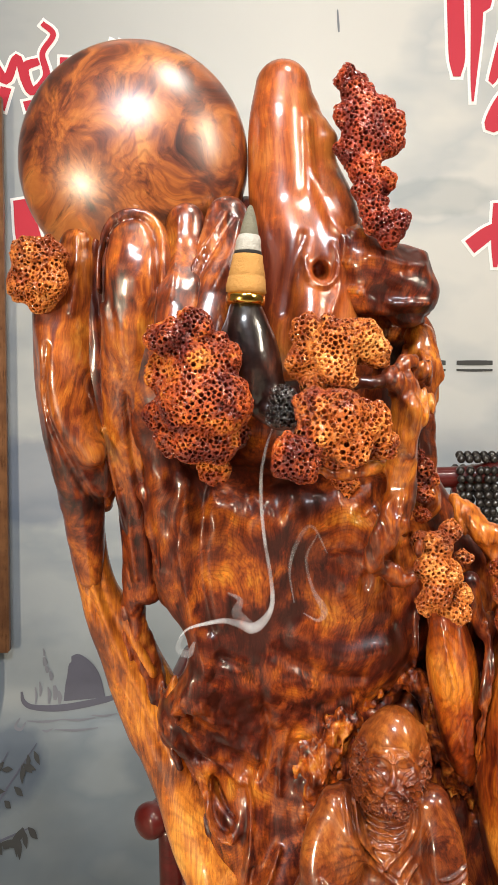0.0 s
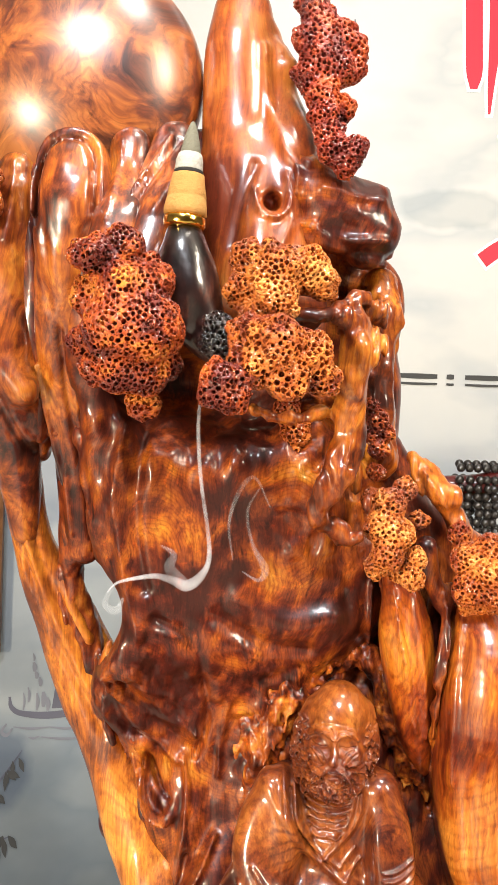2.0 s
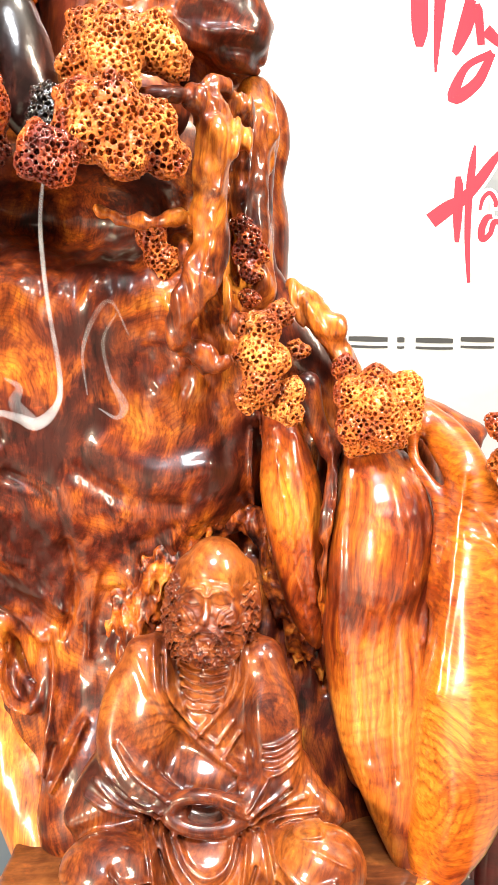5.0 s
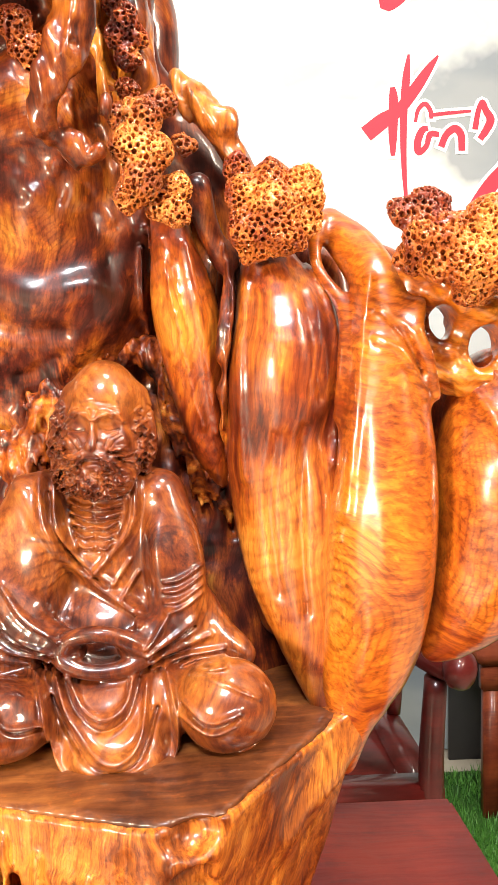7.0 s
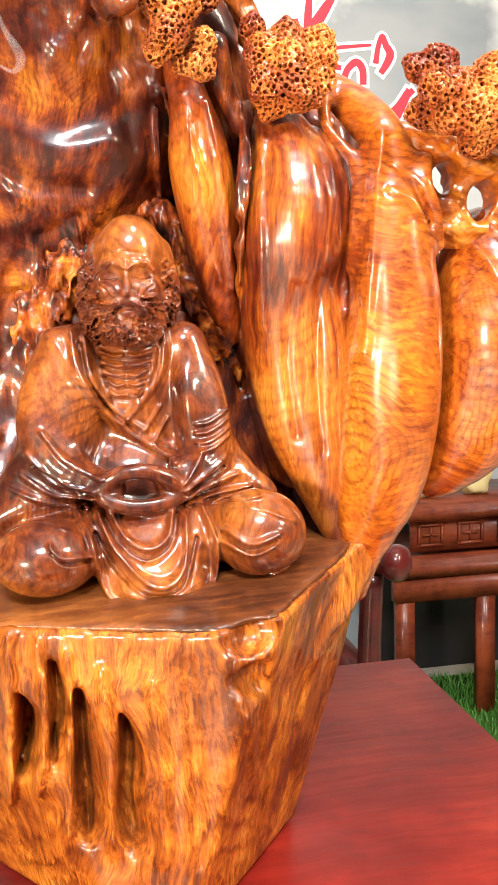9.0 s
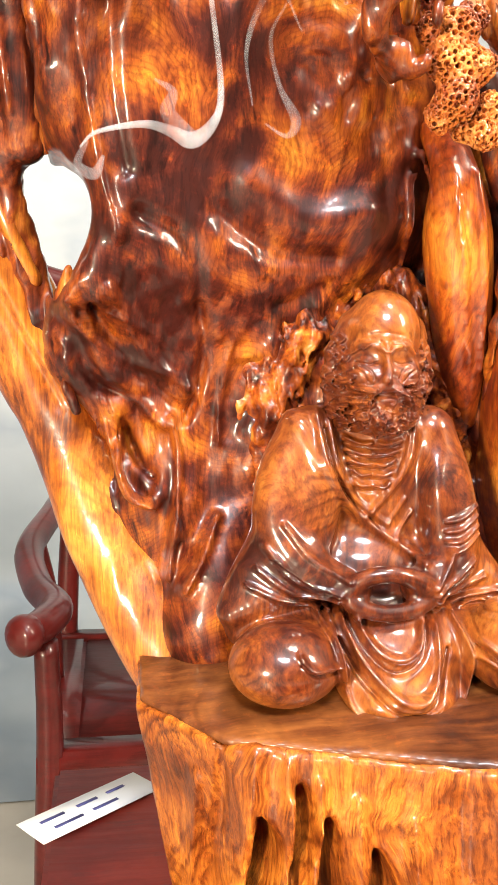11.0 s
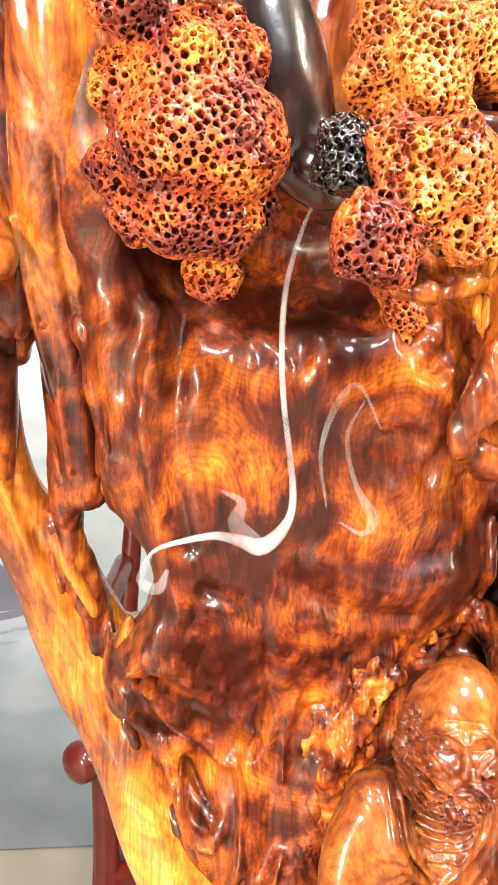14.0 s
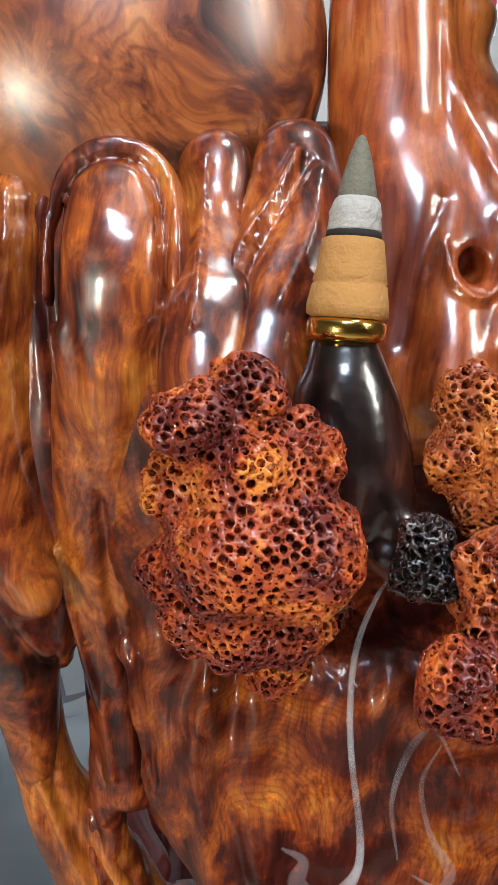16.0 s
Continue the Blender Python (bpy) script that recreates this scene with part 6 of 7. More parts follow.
g.ridge([(0.236, 1.066, 0.0022), (0.232, 1.04, 0.0026), (0.228, 1.0, 0.0026), (0.222, 0.946, 0.0026)], 0.003, 0.5, 0.72)
g.ridge([(0.240, 1.05, 0.0020), (0.252, 1.036, 0.0020), (0.262, 1.016, 0.0020)], -0.0025, 0.5, 0.72)
g.ridge([(0.238, 1.034, 0.0020), (0.252, 1.026, 0.0022), (0.264, 1.006, 0.0022)], 0.0025, 0.5, 0.72)
g.rough(g.low, g.low + g.n * g.h, 0.0009, (0.012, 0.03, 0.045), 13, 2)
solid("petal", g, gold_wood, carving, "broad golden petal with curved grain", (0.228, 0.56, 0.895))
g = Carving((0.22, 0.53, 0.82), (0.4, 0.7, 1.06), 0.002)
g.tube([(0.312, 0.606, 1.004, 0.0270), (0.316, 0.603, 0.966, 0.0380), (0.314, 0.602, 0.93, 0.0355), (0.303, 0.603, 0.9, 0.0265), (0.29, 0.607, 0.878, 0.0170), (0.28, 0.61, 0.866, 0.0095)], k=0.006)
g.ridge([(0.288, 1.016, 0.002), (0.299, 0.995, 0.0024), (0.307, 0.965, 0.0024)], 0.0025, 0.5, 0.72)
g.ridge([(0.302, 1.018, 0.002), (0.316, 0.998, 0.0024), (0.326, 0.975, 0.0024)], 0.0025, 0.5, 0.72)
g.rough(g.low, g.low + g.n * g.h, 0.0009, (0.012, 0.03, 0.045), 13, 2)
solid("petal", g, gold_wood, carving, "golden petal at the edge", (0.237, 0.56, 0.955))
g = Carving((0.24, 0.54, 0.98), (0.38, 0.64, 1.10), 0.0013)
g.blob((0.300, 0.592, 1.036), (0.046, 0.0100, 0.034), (0, 8, 0), k=0.006)
g.tube([(0.245, 0.592, 1.066, 0.0110), (0.268, 0.582, 1.060, 0.0085), (0.292, 0.580, 1.050, 0.0085), (0.322, 0.582, 1.042, 0.0110), (0.352, 0.585, 1.03, 0.013)], k=0.008)
g.tube([(0.2865, 0.590, 1.046, 0.0045), (0.2845, 0.588, 1.030, 0.0055), (0.290, 0.590, 1.015, 0.0070)], k=0.006)
g.rough(g.low - 0.02, g.low + g.n * g.h + 0.02, 0.0024, 0.007, 14, 2)
g.blob((0.2755, 0.59, 1.043), (0.0060, 0.06, 0.0088), (0, -8, 0), k=0.003, cut=True)
g.blob((0.298, 0.59, 1.0305), (0.0080, 0.06, 0.0112), (0, 14, 0), k=0.003, cut=True)
g.blob((0.3215, 0.59, 1.016), (0.0070, 0.06, 0.0105), (0, 12, 0), k=0.003, cut=True)
solid("pierced_edge", g, gold_wood, carving, "rough golden edge pierced by holes")
g = Carving((-0.03, 0.5, 1.2), (0.05, 0.6, 1.31), 0.0015)
g.tube([(-0.002, 0.535, 1.292, 0.0109), (-0.001, 0.535, 1.279, 0.015), (0.002, 0.536, 1.26, 0.0165), (0.009, 0.54, 1.243, 0.0145), (0.019, 0.542, 1.232, 0.0118)], k=0.006)
g.tube([(0.009, 0.535, 1.277, 0.0041), (0.011, 0.53, 1.256, 0.0041), (0.015, 0.53, 1.243, 0.0048)], k=0.008)
g.tube([(-0.012, 0.535, 1.28, 0.0041), (-0.01, 0.53, 1.263, 0.0041), (0, 0.53, 1.245, 0.0048)], k=0.008)
g.blob((0.013, 0.527, 1.243), (0.0054, 0.0047, 0.0051), k=0.003)
g.blob((0.02, 0.527, 1.241), (0.0054, 0.0047, 0.0051), k=0.003)
g.blob((0.017, 0.527, 1.231), (0.0054, 0.0047, 0.0051), k=0.003)
g.blob((0.023, 0.527, 1.233), (0.0054, 0.0047, 0.0051), k=0.003)
g.blob((0.022, 0.527, 1.226), (0.0054, 0.0047, 0.0051), k=0.003)
g.blob((0.011, 0.527, 1.234), (0.0054, 0.0047, 0.0051), k=0.003)
g.rough(g.low - 0.01, g.low + g.n * g.h + 0.01, 0.0014, (0.012, 0.012, 0.022), 15, 1)
solid("pedestal", g, dark_wood, carving, "glossy blackened pedestal under the incense")
# rough unpolished wood round the head
g = Carving((0.02, 0.57, 0.86), (0.2, 0.68, 1.06), 0.0012)
g.tube([(0.046, 0.647, 0.922, 0.0102), (0.052, 0.642, 0.956, 0.0121), (0.061, 0.639, 0.985, 0.0133), (0.073, 0.639, 1.012, 0.0119), (0.092, 0.642, 1.027, 0.01), (0.117, 0.647, 1.034, 0.0095), (0.135, 0.642, 1.02, 0.0095), (0.142, 0.639, 0.995, 0.0102), (0.152, 0.642, 0.968, 0.0103), (0.164, 0.652, 0.939, 0.0078)], k=0.008)
g.blob((0.052, 0.648, 0.985), (0.024, 0.012, 0.042), (0, 18, 0), k=0.01)
g.rough(g.low - 0.02, g.low + g.n * g.h + 0.02, 0.0040, (0.0045, 0.006, 0.011), 31, 3)
solid("rough_niche", g, niche_wood, carving, "rough glinting hollow round the statue")
# porous burls
burl("spongy orange-red burl", [(-0.032, 0.515, 1.282, 0.0116), (-0.048, 0.503, 1.275, 0.0095), (-0.047, 0.52, 1.254, 0.0132), (-0.031, 0.51, 1.259, 0.0161), (-0.017, 0.515, 1.263, 0.013), (-0.033, 0.51, 1.238, 0.0198), (-0.018, 0.51, 1.238, 0.0198), (-0.05, 0.52, 1.231, 0.011), (-0.009, 0.515, 1.236, 0.0109), (-0.033, 0.515, 1.216, 0.0138), (-0.019, 0.52, 1.214, 0.0125), (-0.044, 0.52, 1.218, 0.0096), (-0.021, 0.53, 1.197, 0.0075), (-0.009, 0.525, 1.221, 0.0082)], 1, burl_red, 0.005)
burl("spongy golden burl", [(0.035, 0.53, 1.28, 0.0104), (0.05, 0.525, 1.273, 0.0155), (0.067, 0.53, 1.275, 0.0141), (0.034, 0.53, 1.263, 0.0119), (0.05, 0.52, 1.258, 0.0124), (0.077, 0.535, 1.267, 0.0083), (0.04, 0.53, 1.25, 0.0097)], 2, burl_gold, 0.005)
burl("spongy amber burl with large pores", [(0.038, 0.504, 1.235, 0.0121), (0.052, 0.499, 1.232, 0.0148), (0.068, 0.509, 1.226, 0.0137), (0.041, 0.499, 1.22, 0.0127), (0.058, 0.504, 1.214, 0.0128), (0.076, 0.514, 1.215, 0.0102)], 3, burl_mid, 0.005, 0.0014)
burl("small spongy red lobe beside the amber burl", [(0.023, 0.489, 1.211, 0.0104), (0.019, 0.489, 1.203, 0.0069), (0.03, 0.489, 1.202, 0.009), (0.034, 0.493, 1.212, 0.0075)], 13, burl_red, 0.003)
burl("dark spongy knob at the foot of the pedestal", [(0.020, 0.516, 1.240, 0.0085), (0.025, 0.514, 1.231, 0.0080), (0.017, 0.515, 1.231, 0.0070)], 31, dark_wood, 0.003)
burl("round spongy golden burl", [(-0.139, 0.565, 1.331, 0.0126), (-0.126, 0.565, 1.331, 0.0103), (-0.142, 0.57, 1.315, 0.0136), (-0.128, 0.565, 1.315, 0.0134), (-0.133, 0.57, 1.305, 0.0096)], 4, burl_gold, 0.004)
burl("dark red spongy burl like coral", [(0.064, 0.585, 1.448, 0.0074), (0.07, 0.582, 1.438, 0.0107), (0.074, 0.58, 1.427, 0.0123), (0.085, 0.58, 1.427, 0.009), (0.074, 0.578, 1.411, 0.0139), (0.091, 0.58, 1.405, 0.0082), (0.081, 0.578, 1.404, 0.0114), (0.066, 0.578, 1.401, 0.0098), (0.064, 0.58, 1.423, 0.009), (0.093, 0.58, 1.418, 0.0074), (0.087, 0.575, 1.38, 0.0073), (0.074, 0.574, 1.387, 0.0106), (0.075, 0.57, 1.373, 0.0089), (0.078, 0.566, 1.363, 0.0088), (0.081, 0.562, 1.352, 0.0096), (0.094, 0.56, 1.351, 0.0072), (0.089, 0.562, 1.343, 0.0072)], 5, burl_dark, 0.004)
burl("spongy golden burl", [(0.115, 0.585, 1.145, 0.0074), (0.125, 0.578, 1.143, 0.0103), (0.134, 0.585, 1.152, 0.0074), (0.119, 0.576, 1.129, 0.0103), (0.131, 0.574, 1.126, 0.0096), (0.124, 0.574, 1.112, 0.0103), (0.118, 0.578, 1.105, 0.0073), (0.142, 0.58, 1.111, 0.0067), (0.14, 0.58, 1.098, 0.0074), (0.145, 0.59, 1.133, 0.005), (0.132, 0.585, 1.101, 0.0062)], 6, burl_gold, 0.003)
burl("spongy amber burl", [(0.172, 0.6, 1.124, 0.0071), (0.176, 0.592, 1.109, 0.0108), (0.189, 0.59, 1.116, 0.0101), (0.191, 0.584, 1.101, 0.0125), (0.206, 0.588, 1.115, 0.0082), (0.207, 0.588, 1.107, 0.0082), (0.177, 0.588, 1.09, 0.0107), (0.194, 0.585, 1.088, 0.0113), (0.206, 0.59, 1.096, 0.0083), (0.18, 0.592, 1.082, 0.0076)], 7, burl_mid, 0.0035)
burl("spongy amber burl over the petals", [(0.249, 0.556, 1.092, 0.0065), (0.260, 0.556, 1.096, 0.0095), (0.258, 0.550, 1.081, 0.0095), (0.271, 0.552, 1.083, 0.0100), (0.289, 0.550, 1.088, 0.0125), (0.278, 0.550, 1.070, 0.0125), (0.292, 0.552, 1.069, 0.0135), (0.266, 0.556, 1.069, 0.0095), (0.303, 0.555, 1.079, 0.0130), (0.306, 0.556, 1.062, 0.0130), (0.283, 0.558, 1.058, 0.0100), (0.255, 0.566, 1.074, 0.0080), (0.322, 0.565, 1.066, 0.0130)], 8, burl_mid, 0.004)
burl("small spongy red burl", [(0.112, 0.592, 1.203, 0.0052), (0.117, 0.588, 1.194, 0.0067), (0.112, 0.59, 1.186, 0.0052), (0.122, 0.592, 1.186, 0.0053), (0.118, 0.592, 1.176, 0.006), (0.117, 0.594, 1.162, 0.0045)], 9, burl_red, 0.003)
burl("small rough golden burl", [(0.06, 0.605, 1.198, 0.0092), (0.066, 0.605, 1.184, 0.01), (0.064, 0.608, 1.172, 0.007)], 10, burl_mid, 0.003)
# seated figure
s = Carving((-0.02, 0.525, 0.81), (0.23, 0.69, 1.04), 0.0008)
s.blob((0.101, 0.62, 0.929), (0.0323, 0.0263, 0.0461), k=0.01)
s.blob((0.1, 0.62, 0.883), (0.0416, 0.0333, 0.0266), k=0.01)
s.tube([(0.069, 0.612, 0.956, 0.0121), (0.101, 0.62, 0.961, 0.0131), (0.128, 0.612, 0.955, 0.0117)], k=0.01)
s.tube([(0.061, 0.606, 0.953, 0.0132), (0.051, 0.602, 0.932, 0.0131), (0.049, 0.596, 0.908, 0.013), (0.062, 0.586, 0.89, 0.0111), (0.084, 0.578, 0.881, 0.0079)], k=0.006)
s.tube([(0.129, 0.606, 0.955, 0.0128), (0.138, 0.602, 0.93, 0.0122), (0.141, 0.596, 0.905, 0.0115), (0.133, 0.586, 0.889, 0.0107), (0.114, 0.578, 0.882, 0.008)], k=0.006)
s.tube([(0.045, 0.604, 0.897, 0.012), (0.035, 0.6, 0.881, 0.0107), (0.024, 0.596, 0.867, 0.0056)], k=0.008)
s.tube([(0.061, 0.592, 0.881, 0.0087), (0.042, 0.59, 0.873, 0.0068), (0.025, 0.59, 0.866, 0.0037)], k=0.006)
s.tube([(0.148, 0.604, 0.894, 0.0111), (0.159, 0.598, 0.878, 0.0091), (0.172, 0.595, 0.869, 0.0052)], k=0.008)
s.blob((0.048, 0.572, 0.847), (0.0276, 0.024, 0.0204), k=0.006)
s.tube([(0.031, 0.6, 0.855, 0.0082), (0.058, 0.595, 0.858, 0.0107), (0.083, 0.592, 0.859, 0.0107)], k=0.01)
s.blob((0.162, 0.566, 0.853), (0.0246, 0.0228, 0.0237), k=0.006)
s.blob((0.108, 0.592, 0.85), (0.0606, 0.0271, 0.0223), k=0.01)
s.blob((0.107, 0.578, 0.841), (0.0300, 0.0205, 0.0215), k=0.008)
s.blob((0.106, 0.568, 0.829), (0.0265, 0.0200, 0.0100), k=0.010)
s.blob((0.067, 0.597, 0.92), (0.0125, 0.0125, 0.0296), (0, 6, 0), k=0.01)
s.blob((0.129, 0.597, 0.918), (0.007, 0.0127, 0.0255), (0, -4, 0), k=0.01)
s.blob((0.064, 0.564, 0.925), (0.0087, 0.0105, 0.0256), (0, 7, 0), k=0.012, cut=True)
s.blob((0.118, 0.566, 0.923), (0.0042, 0.0089, 0.0208), (0, -4, 0), k=0.008, cut=True)
s.tube([(0.052, 0.6, 0.888, 0.0126), (0.04, 0.6, 0.876, 0.0113), (0.03, 0.6, 0.868, 0.0069)], k=0.012)
s.tube([(0.137, 0.6, 0.885, 0.0123), (0.153, 0.6, 0.876, 0.0098), (0.167, 0.6, 0.871, 0.0066)], k=0.012)
s.tube([(0.078, 0.574, 0.88, 0.0051), (0.086, 0.57, 0.888, 0.0045), (0.101, 0.568, 0.89, 0.0045), (0.116, 0.571, 0.884, 0.0049), (0.121, 0.574, 0.877, 0.0046), (0.111, 0.571, 0.872, 0.0043), (0.095, 0.569, 0.871, 0.0042), (0.082, 0.571, 0.875, 0.0045), (0.078, 0.574, 0.88, 0.0051)], k=0.004)
s.blob((0.096, 0.562, 0.882), (0.0136, 0.0071, 0.0041), k=0.003, cut=True)
s.tube([(0.1, 0.6, 0.969, 0.0125), (0.101, 0.605, 0.953, 0.014)], k=0.008)
# robe edges, folds, ribs and lap cloth
s.ridge([(0.067, 0.965, 0.0024), (0.07, 0.943, 0.0027), (0.08, 0.924, 0.0027), (0.096, 0.909, 0.003), (0.118, 0.894, 0.0027)], 0.0032, 0.5, 0.64)
s.ridge([(0.074, 0.962, 0.0018), (0.077, 0.94, 0.0018), (0.087, 0.923, 0.0018), (0.104, 0.909, 0.0018)], 0.0022, 0.5, 0.64)
s.ridge([(0.071, 0.958, 0.0009), (0.074, 0.94, 0.0009), (0.084, 0.923, 0.0009), (0.1, 0.908, 0.0009)], -0.002, 0.5, 0.64)
s.ridge([(0.117, 0.963, 0.0024), (0.115, 0.942, 0.0024), (0.104, 0.926, 0.0021), (0.093, 0.914, 0.0018)], 0.0028, 0.5, 0.64)
s.ridge([(0.112, 0.954, 0.0015), (0.109, 0.939, 0.0015), (0.1, 0.926, 0.0015)], 0.0018, 0.5, 0.64)
s.ridge([(0.113, 0.922, 0.0012), (0.105, 0.91, 0.0012)], 0.0016, 0.5, 0.64)
s.ridge([(0.117, 0.915, 0.0012), (0.109, 0.902, 0.0012)], 0.0016, 0.5, 0.64)
s.ridge([(0.053, 0.967, 0.0059), (0.061, 0.954, 0.0047), (0.067, 0.94, 0.003)], 0.0015, 0.5, 0.64)
s.ridge([(0.082, 0.953, 0.0012), (0.089, 0.95, 0.0013), (0.094, 0.951, 0.0009)], 0.0022, 0.5, 0.64)
s.ridge([(0.109, 0.952, 0.0012), (0.101, 0.95, 0.0013), (0.097, 0.951, 0.0009)], 0.0022, 0.5, 0.64)
s.ridge([(0.082, 0.95, 0.0009), (0.095, 0.948, 0.0009), (0.109, 0.949, 0.0009)], -0.0015, 0.5, 0.64)
s.ridge([(0.083, 0.947, 0.0012), (0.089, 0.945, 0.0013), (0.094, 0.945, 0.0009)], 0.0022, 0.5, 0.64)
s.ridge([(0.108, 0.947, 0.0012), (0.101, 0.945, 0.0013), (0.097, 0.945, 0.0009)], 0.0022, 0.5, 0.64)
s.ridge([(0.083, 0.945, 0.0009), (0.095, 0.942, 0.0009), (0.108, 0.944, 0.0009)], -0.0015, 0.5, 0.64)
s.ridge([(0.084, 0.942, 0.0012), (0.089, 0.94, 0.0013), (0.094, 0.94, 0.0009)], 0.0022, 0.5, 0.64)
s.ridge([(0.106, 0.942, 0.0012), (0.101, 0.939, 0.0014), (0.097, 0.94, 0.0009)], 0.0022, 0.5, 0.64)
s.ridge([(0.084, 0.939, 0.0009), (0.095, 0.937, 0.0009), (0.106, 0.939, 0.0009)], -0.0015, 0.5, 0.64)
s.ridge([(0.086, 0.937, 0.0012), (0.089, 0.934, 0.0013), (0.094, 0.935, 0.0009)], 0.0022, 0.5, 0.64)
s.ridge([(0.105, 0.936, 0.0012), (0.101, 0.934, 0.0014), (0.097, 0.935, 0.0009)], 0.0022, 0.5, 0.64)
s.ridge([(0.086, 0.934, 0.0009), (0.095, 0.932, 0.0009), (0.105, 0.933, 0.0009)], -0.0015, 0.5, 0.64)
s.ridge([(0.087, 0.931, 0.0012), (0.089, 0.929, 0.0013), (0.094, 0.929, 0.0009)], 0.0022, 0.5, 0.64)
s.ridge([(0.103, 0.931, 0.0012), (0.101, 0.928, 0.0014), (0.097, 0.929, 0.0009)], 0.0022, 0.5, 0.64)
s.ridge([(0.087, 0.928, 0.0009), (0.095, 0.926, 0.0009), (0.103, 0.928, 0.0009)], -0.0015, 0.5, 0.64)
s.ridge([(0.131, 0.912, 0.0009), (0.139, 0.913, 0.0013), (0.15, 0.919, 0.0009)], 0.002, 0.5, 0.64)
s.ridge([(0.131, 0.907, 0.0009), (0.139, 0.908, 0.0013), (0.15, 0.914, 0.0009)], 0.002, 0.5, 0.64)
s.ridge([(0.131, 0.902, 0.0009), (0.139, 0.903, 0.0013), (0.15, 0.909, 0.001)], 0.002, 0.5, 0.64)
s.ridge([(0.131, 0.898, 0.0009), (0.139, 0.899, 0.0013), (0.15, 0.905, 0.001)], 0.002, 0.5, 0.64)
s.ridge([(0.049, 0.912, 0.0015), (0.061, 0.897, 0.0018), (0.078, 0.887, 0.0015)], 0.0022, 0.5, 0.64)
s.ridge([(0.04, 0.901, 0.0015), (0.054, 0.886, 0.0018), (0.074, 0.88, 0.0015)], 0.0022, 0.5, 0.64)
s.ridge([(0.036, 0.89, 0.0015), (0.054, 0.878, 0.0015), (0.073, 0.876, 0.0012)], 0.0022, 0.5, 0.64)
s.ridge([(0.031, 0.882, 0.0012), (0.051, 0.874, 0.0015), (0.071, 0.871, 0.0012)], 0.0022, 0.5, 0.64)
s.ridge([(0.133, 0.897, 0.0016), (0.126, 0.886, 0.0016), (0.122, 0.882, 0.0013)], 0.0022, 0.5, 0.64)
s.ridge([(0.146, 0.893, 0.0016), (0.133, 0.884, 0.0019), (0.123, 0.878, 0.0016)], 0.0022, 0.5, 0.64)
s.ridge([(0.154, 0.883, 0.0016), (0.138, 0.878, 0.0019), (0.125, 0.874, 0.0016)], 0.0022, 0.5, 0.64)
s.ridge([(0.161, 0.876, 0.0013), (0.141, 0.873, 0.0016), (0.125, 0.87, 0.0013)], 0.0022, 0.5, 0.64)
s.ridge([(0.044, 0.894, 0.0009), (0.06, 0.883, 0.0009), (0.076, 0.878, 0.0009)], -0.002, 0.5, 0.64)
s.ridge([(0.146, 0.888, 0.0009), (0.133, 0.881, 0.0009), (0.123, 0.876, 0.0009)], -0.002, 0.5, 0.64)
s.ridge([(0.082, 0.869, 0.0015), (0.09, 0.856, 0.0018), (0.101, 0.851, 0.0021), (0.111, 0.856, 0.0018), (0.115, 0.867, 0.0015)], 0.003, 0.5, 0.6)
s.ridge([(0.076, 0.869, 0.0015), (0.083, 0.852, 0.0018), (0.095, 0.838, 0.0021), (0.108, 0.833, 0.0021), (0.119, 0.842, 0.0018), (0.122, 0.865, 0.0015)], 0.003, 0.5, 0.6)
s.ridge([(0.079, 0.866, 0.0012), (0.087, 0.852, 0.0012), (0.099, 0.844, 0.0012), (0.112, 0.85, 0.0012), (0.118, 0.865, 0.0012)], -0.0025, 0.5, 0.6)
s.ridge([(0.074, 0.858, 0.0012), (0.084, 0.84, 0.0012), (0.099, 0.828, 0.0012), (0.118, 0.831, 0.0012), (0.127, 0.853, 0.0012)], -0.003, 0.5, 0.6)
s.ridge([(0.07, 0.868, 0.0015), (0.075, 0.843, 0.0018), (0.078, 0.829, 0.0021), (0.088, 0.821, 0.0024), (0.108, 0.821, 0.0024), (0.127, 0.821, 0.0024), (0.136, 0.831, 0.0021), (0.136, 0.852, 0.0018), (0.131, 0.871, 0.0015)], 0.0035, 0.5, 0.6)
s.ridge([(0.064, 0.872, 0.0015), (0.072, 0.857, 0.0015), (0.074, 0.843, 0.0015)], 0.0025, 0.5, 0.6)
s.ridge([(0.068, 0.871, 0.0009), (0.076, 0.852, 0.0009), (0.077, 0.837, 0.0009)], -0.002, 0.5, 0.6)
s.ridge([(0.051, 0.858, 0.0012), (0.056, 0.852, 0.0015), (0.071, 0.85, 0.0012)], 0.0026, 0.5, 0.6)
s.ridge([(0.052, 0.854, 0.0009), (0.059, 0.848, 0.0009), (0.071, 0.847, 0.0009)], -0.0022, 0.5, 0.6)
s.ridge([(0.14, 0.86, 0.0015), (0.152, 0.853, 0.0018), (0.167, 0.857, 0.0015)], 0.0026, 0.5, 0.6)
s.ridge([(0.139, 0.853, 0.0015), (0.152, 0.847, 0.0018), (0.164, 0.851, 0.0015)], 0.0026, 0.5, 0.6)
s.ridge([(0.14, 0.857, 0.0009), (0.152, 0.849, 0.0009), (0.166, 0.854, 0.0009)], -0.0022, 0.5, 0.6)
s.ridge([(0.139, 0.869, 0.0009), (0.155, 0.871, 0.0009), (0.177, 0.862, 0.0009)], 0.0012, 0.5, 0.6)
s.ridge([(0.139, 0.835, 0.0012), (0.158, 0.831, 0.0012), (0.177, 0.837, 0.0012)], -0.002, 0.5, 0.6)
# plain face, brow and full curled beard
face = Carving((0.052, 0.545, 0.935), (0.145, 0.645, 1.03), 0.0005)
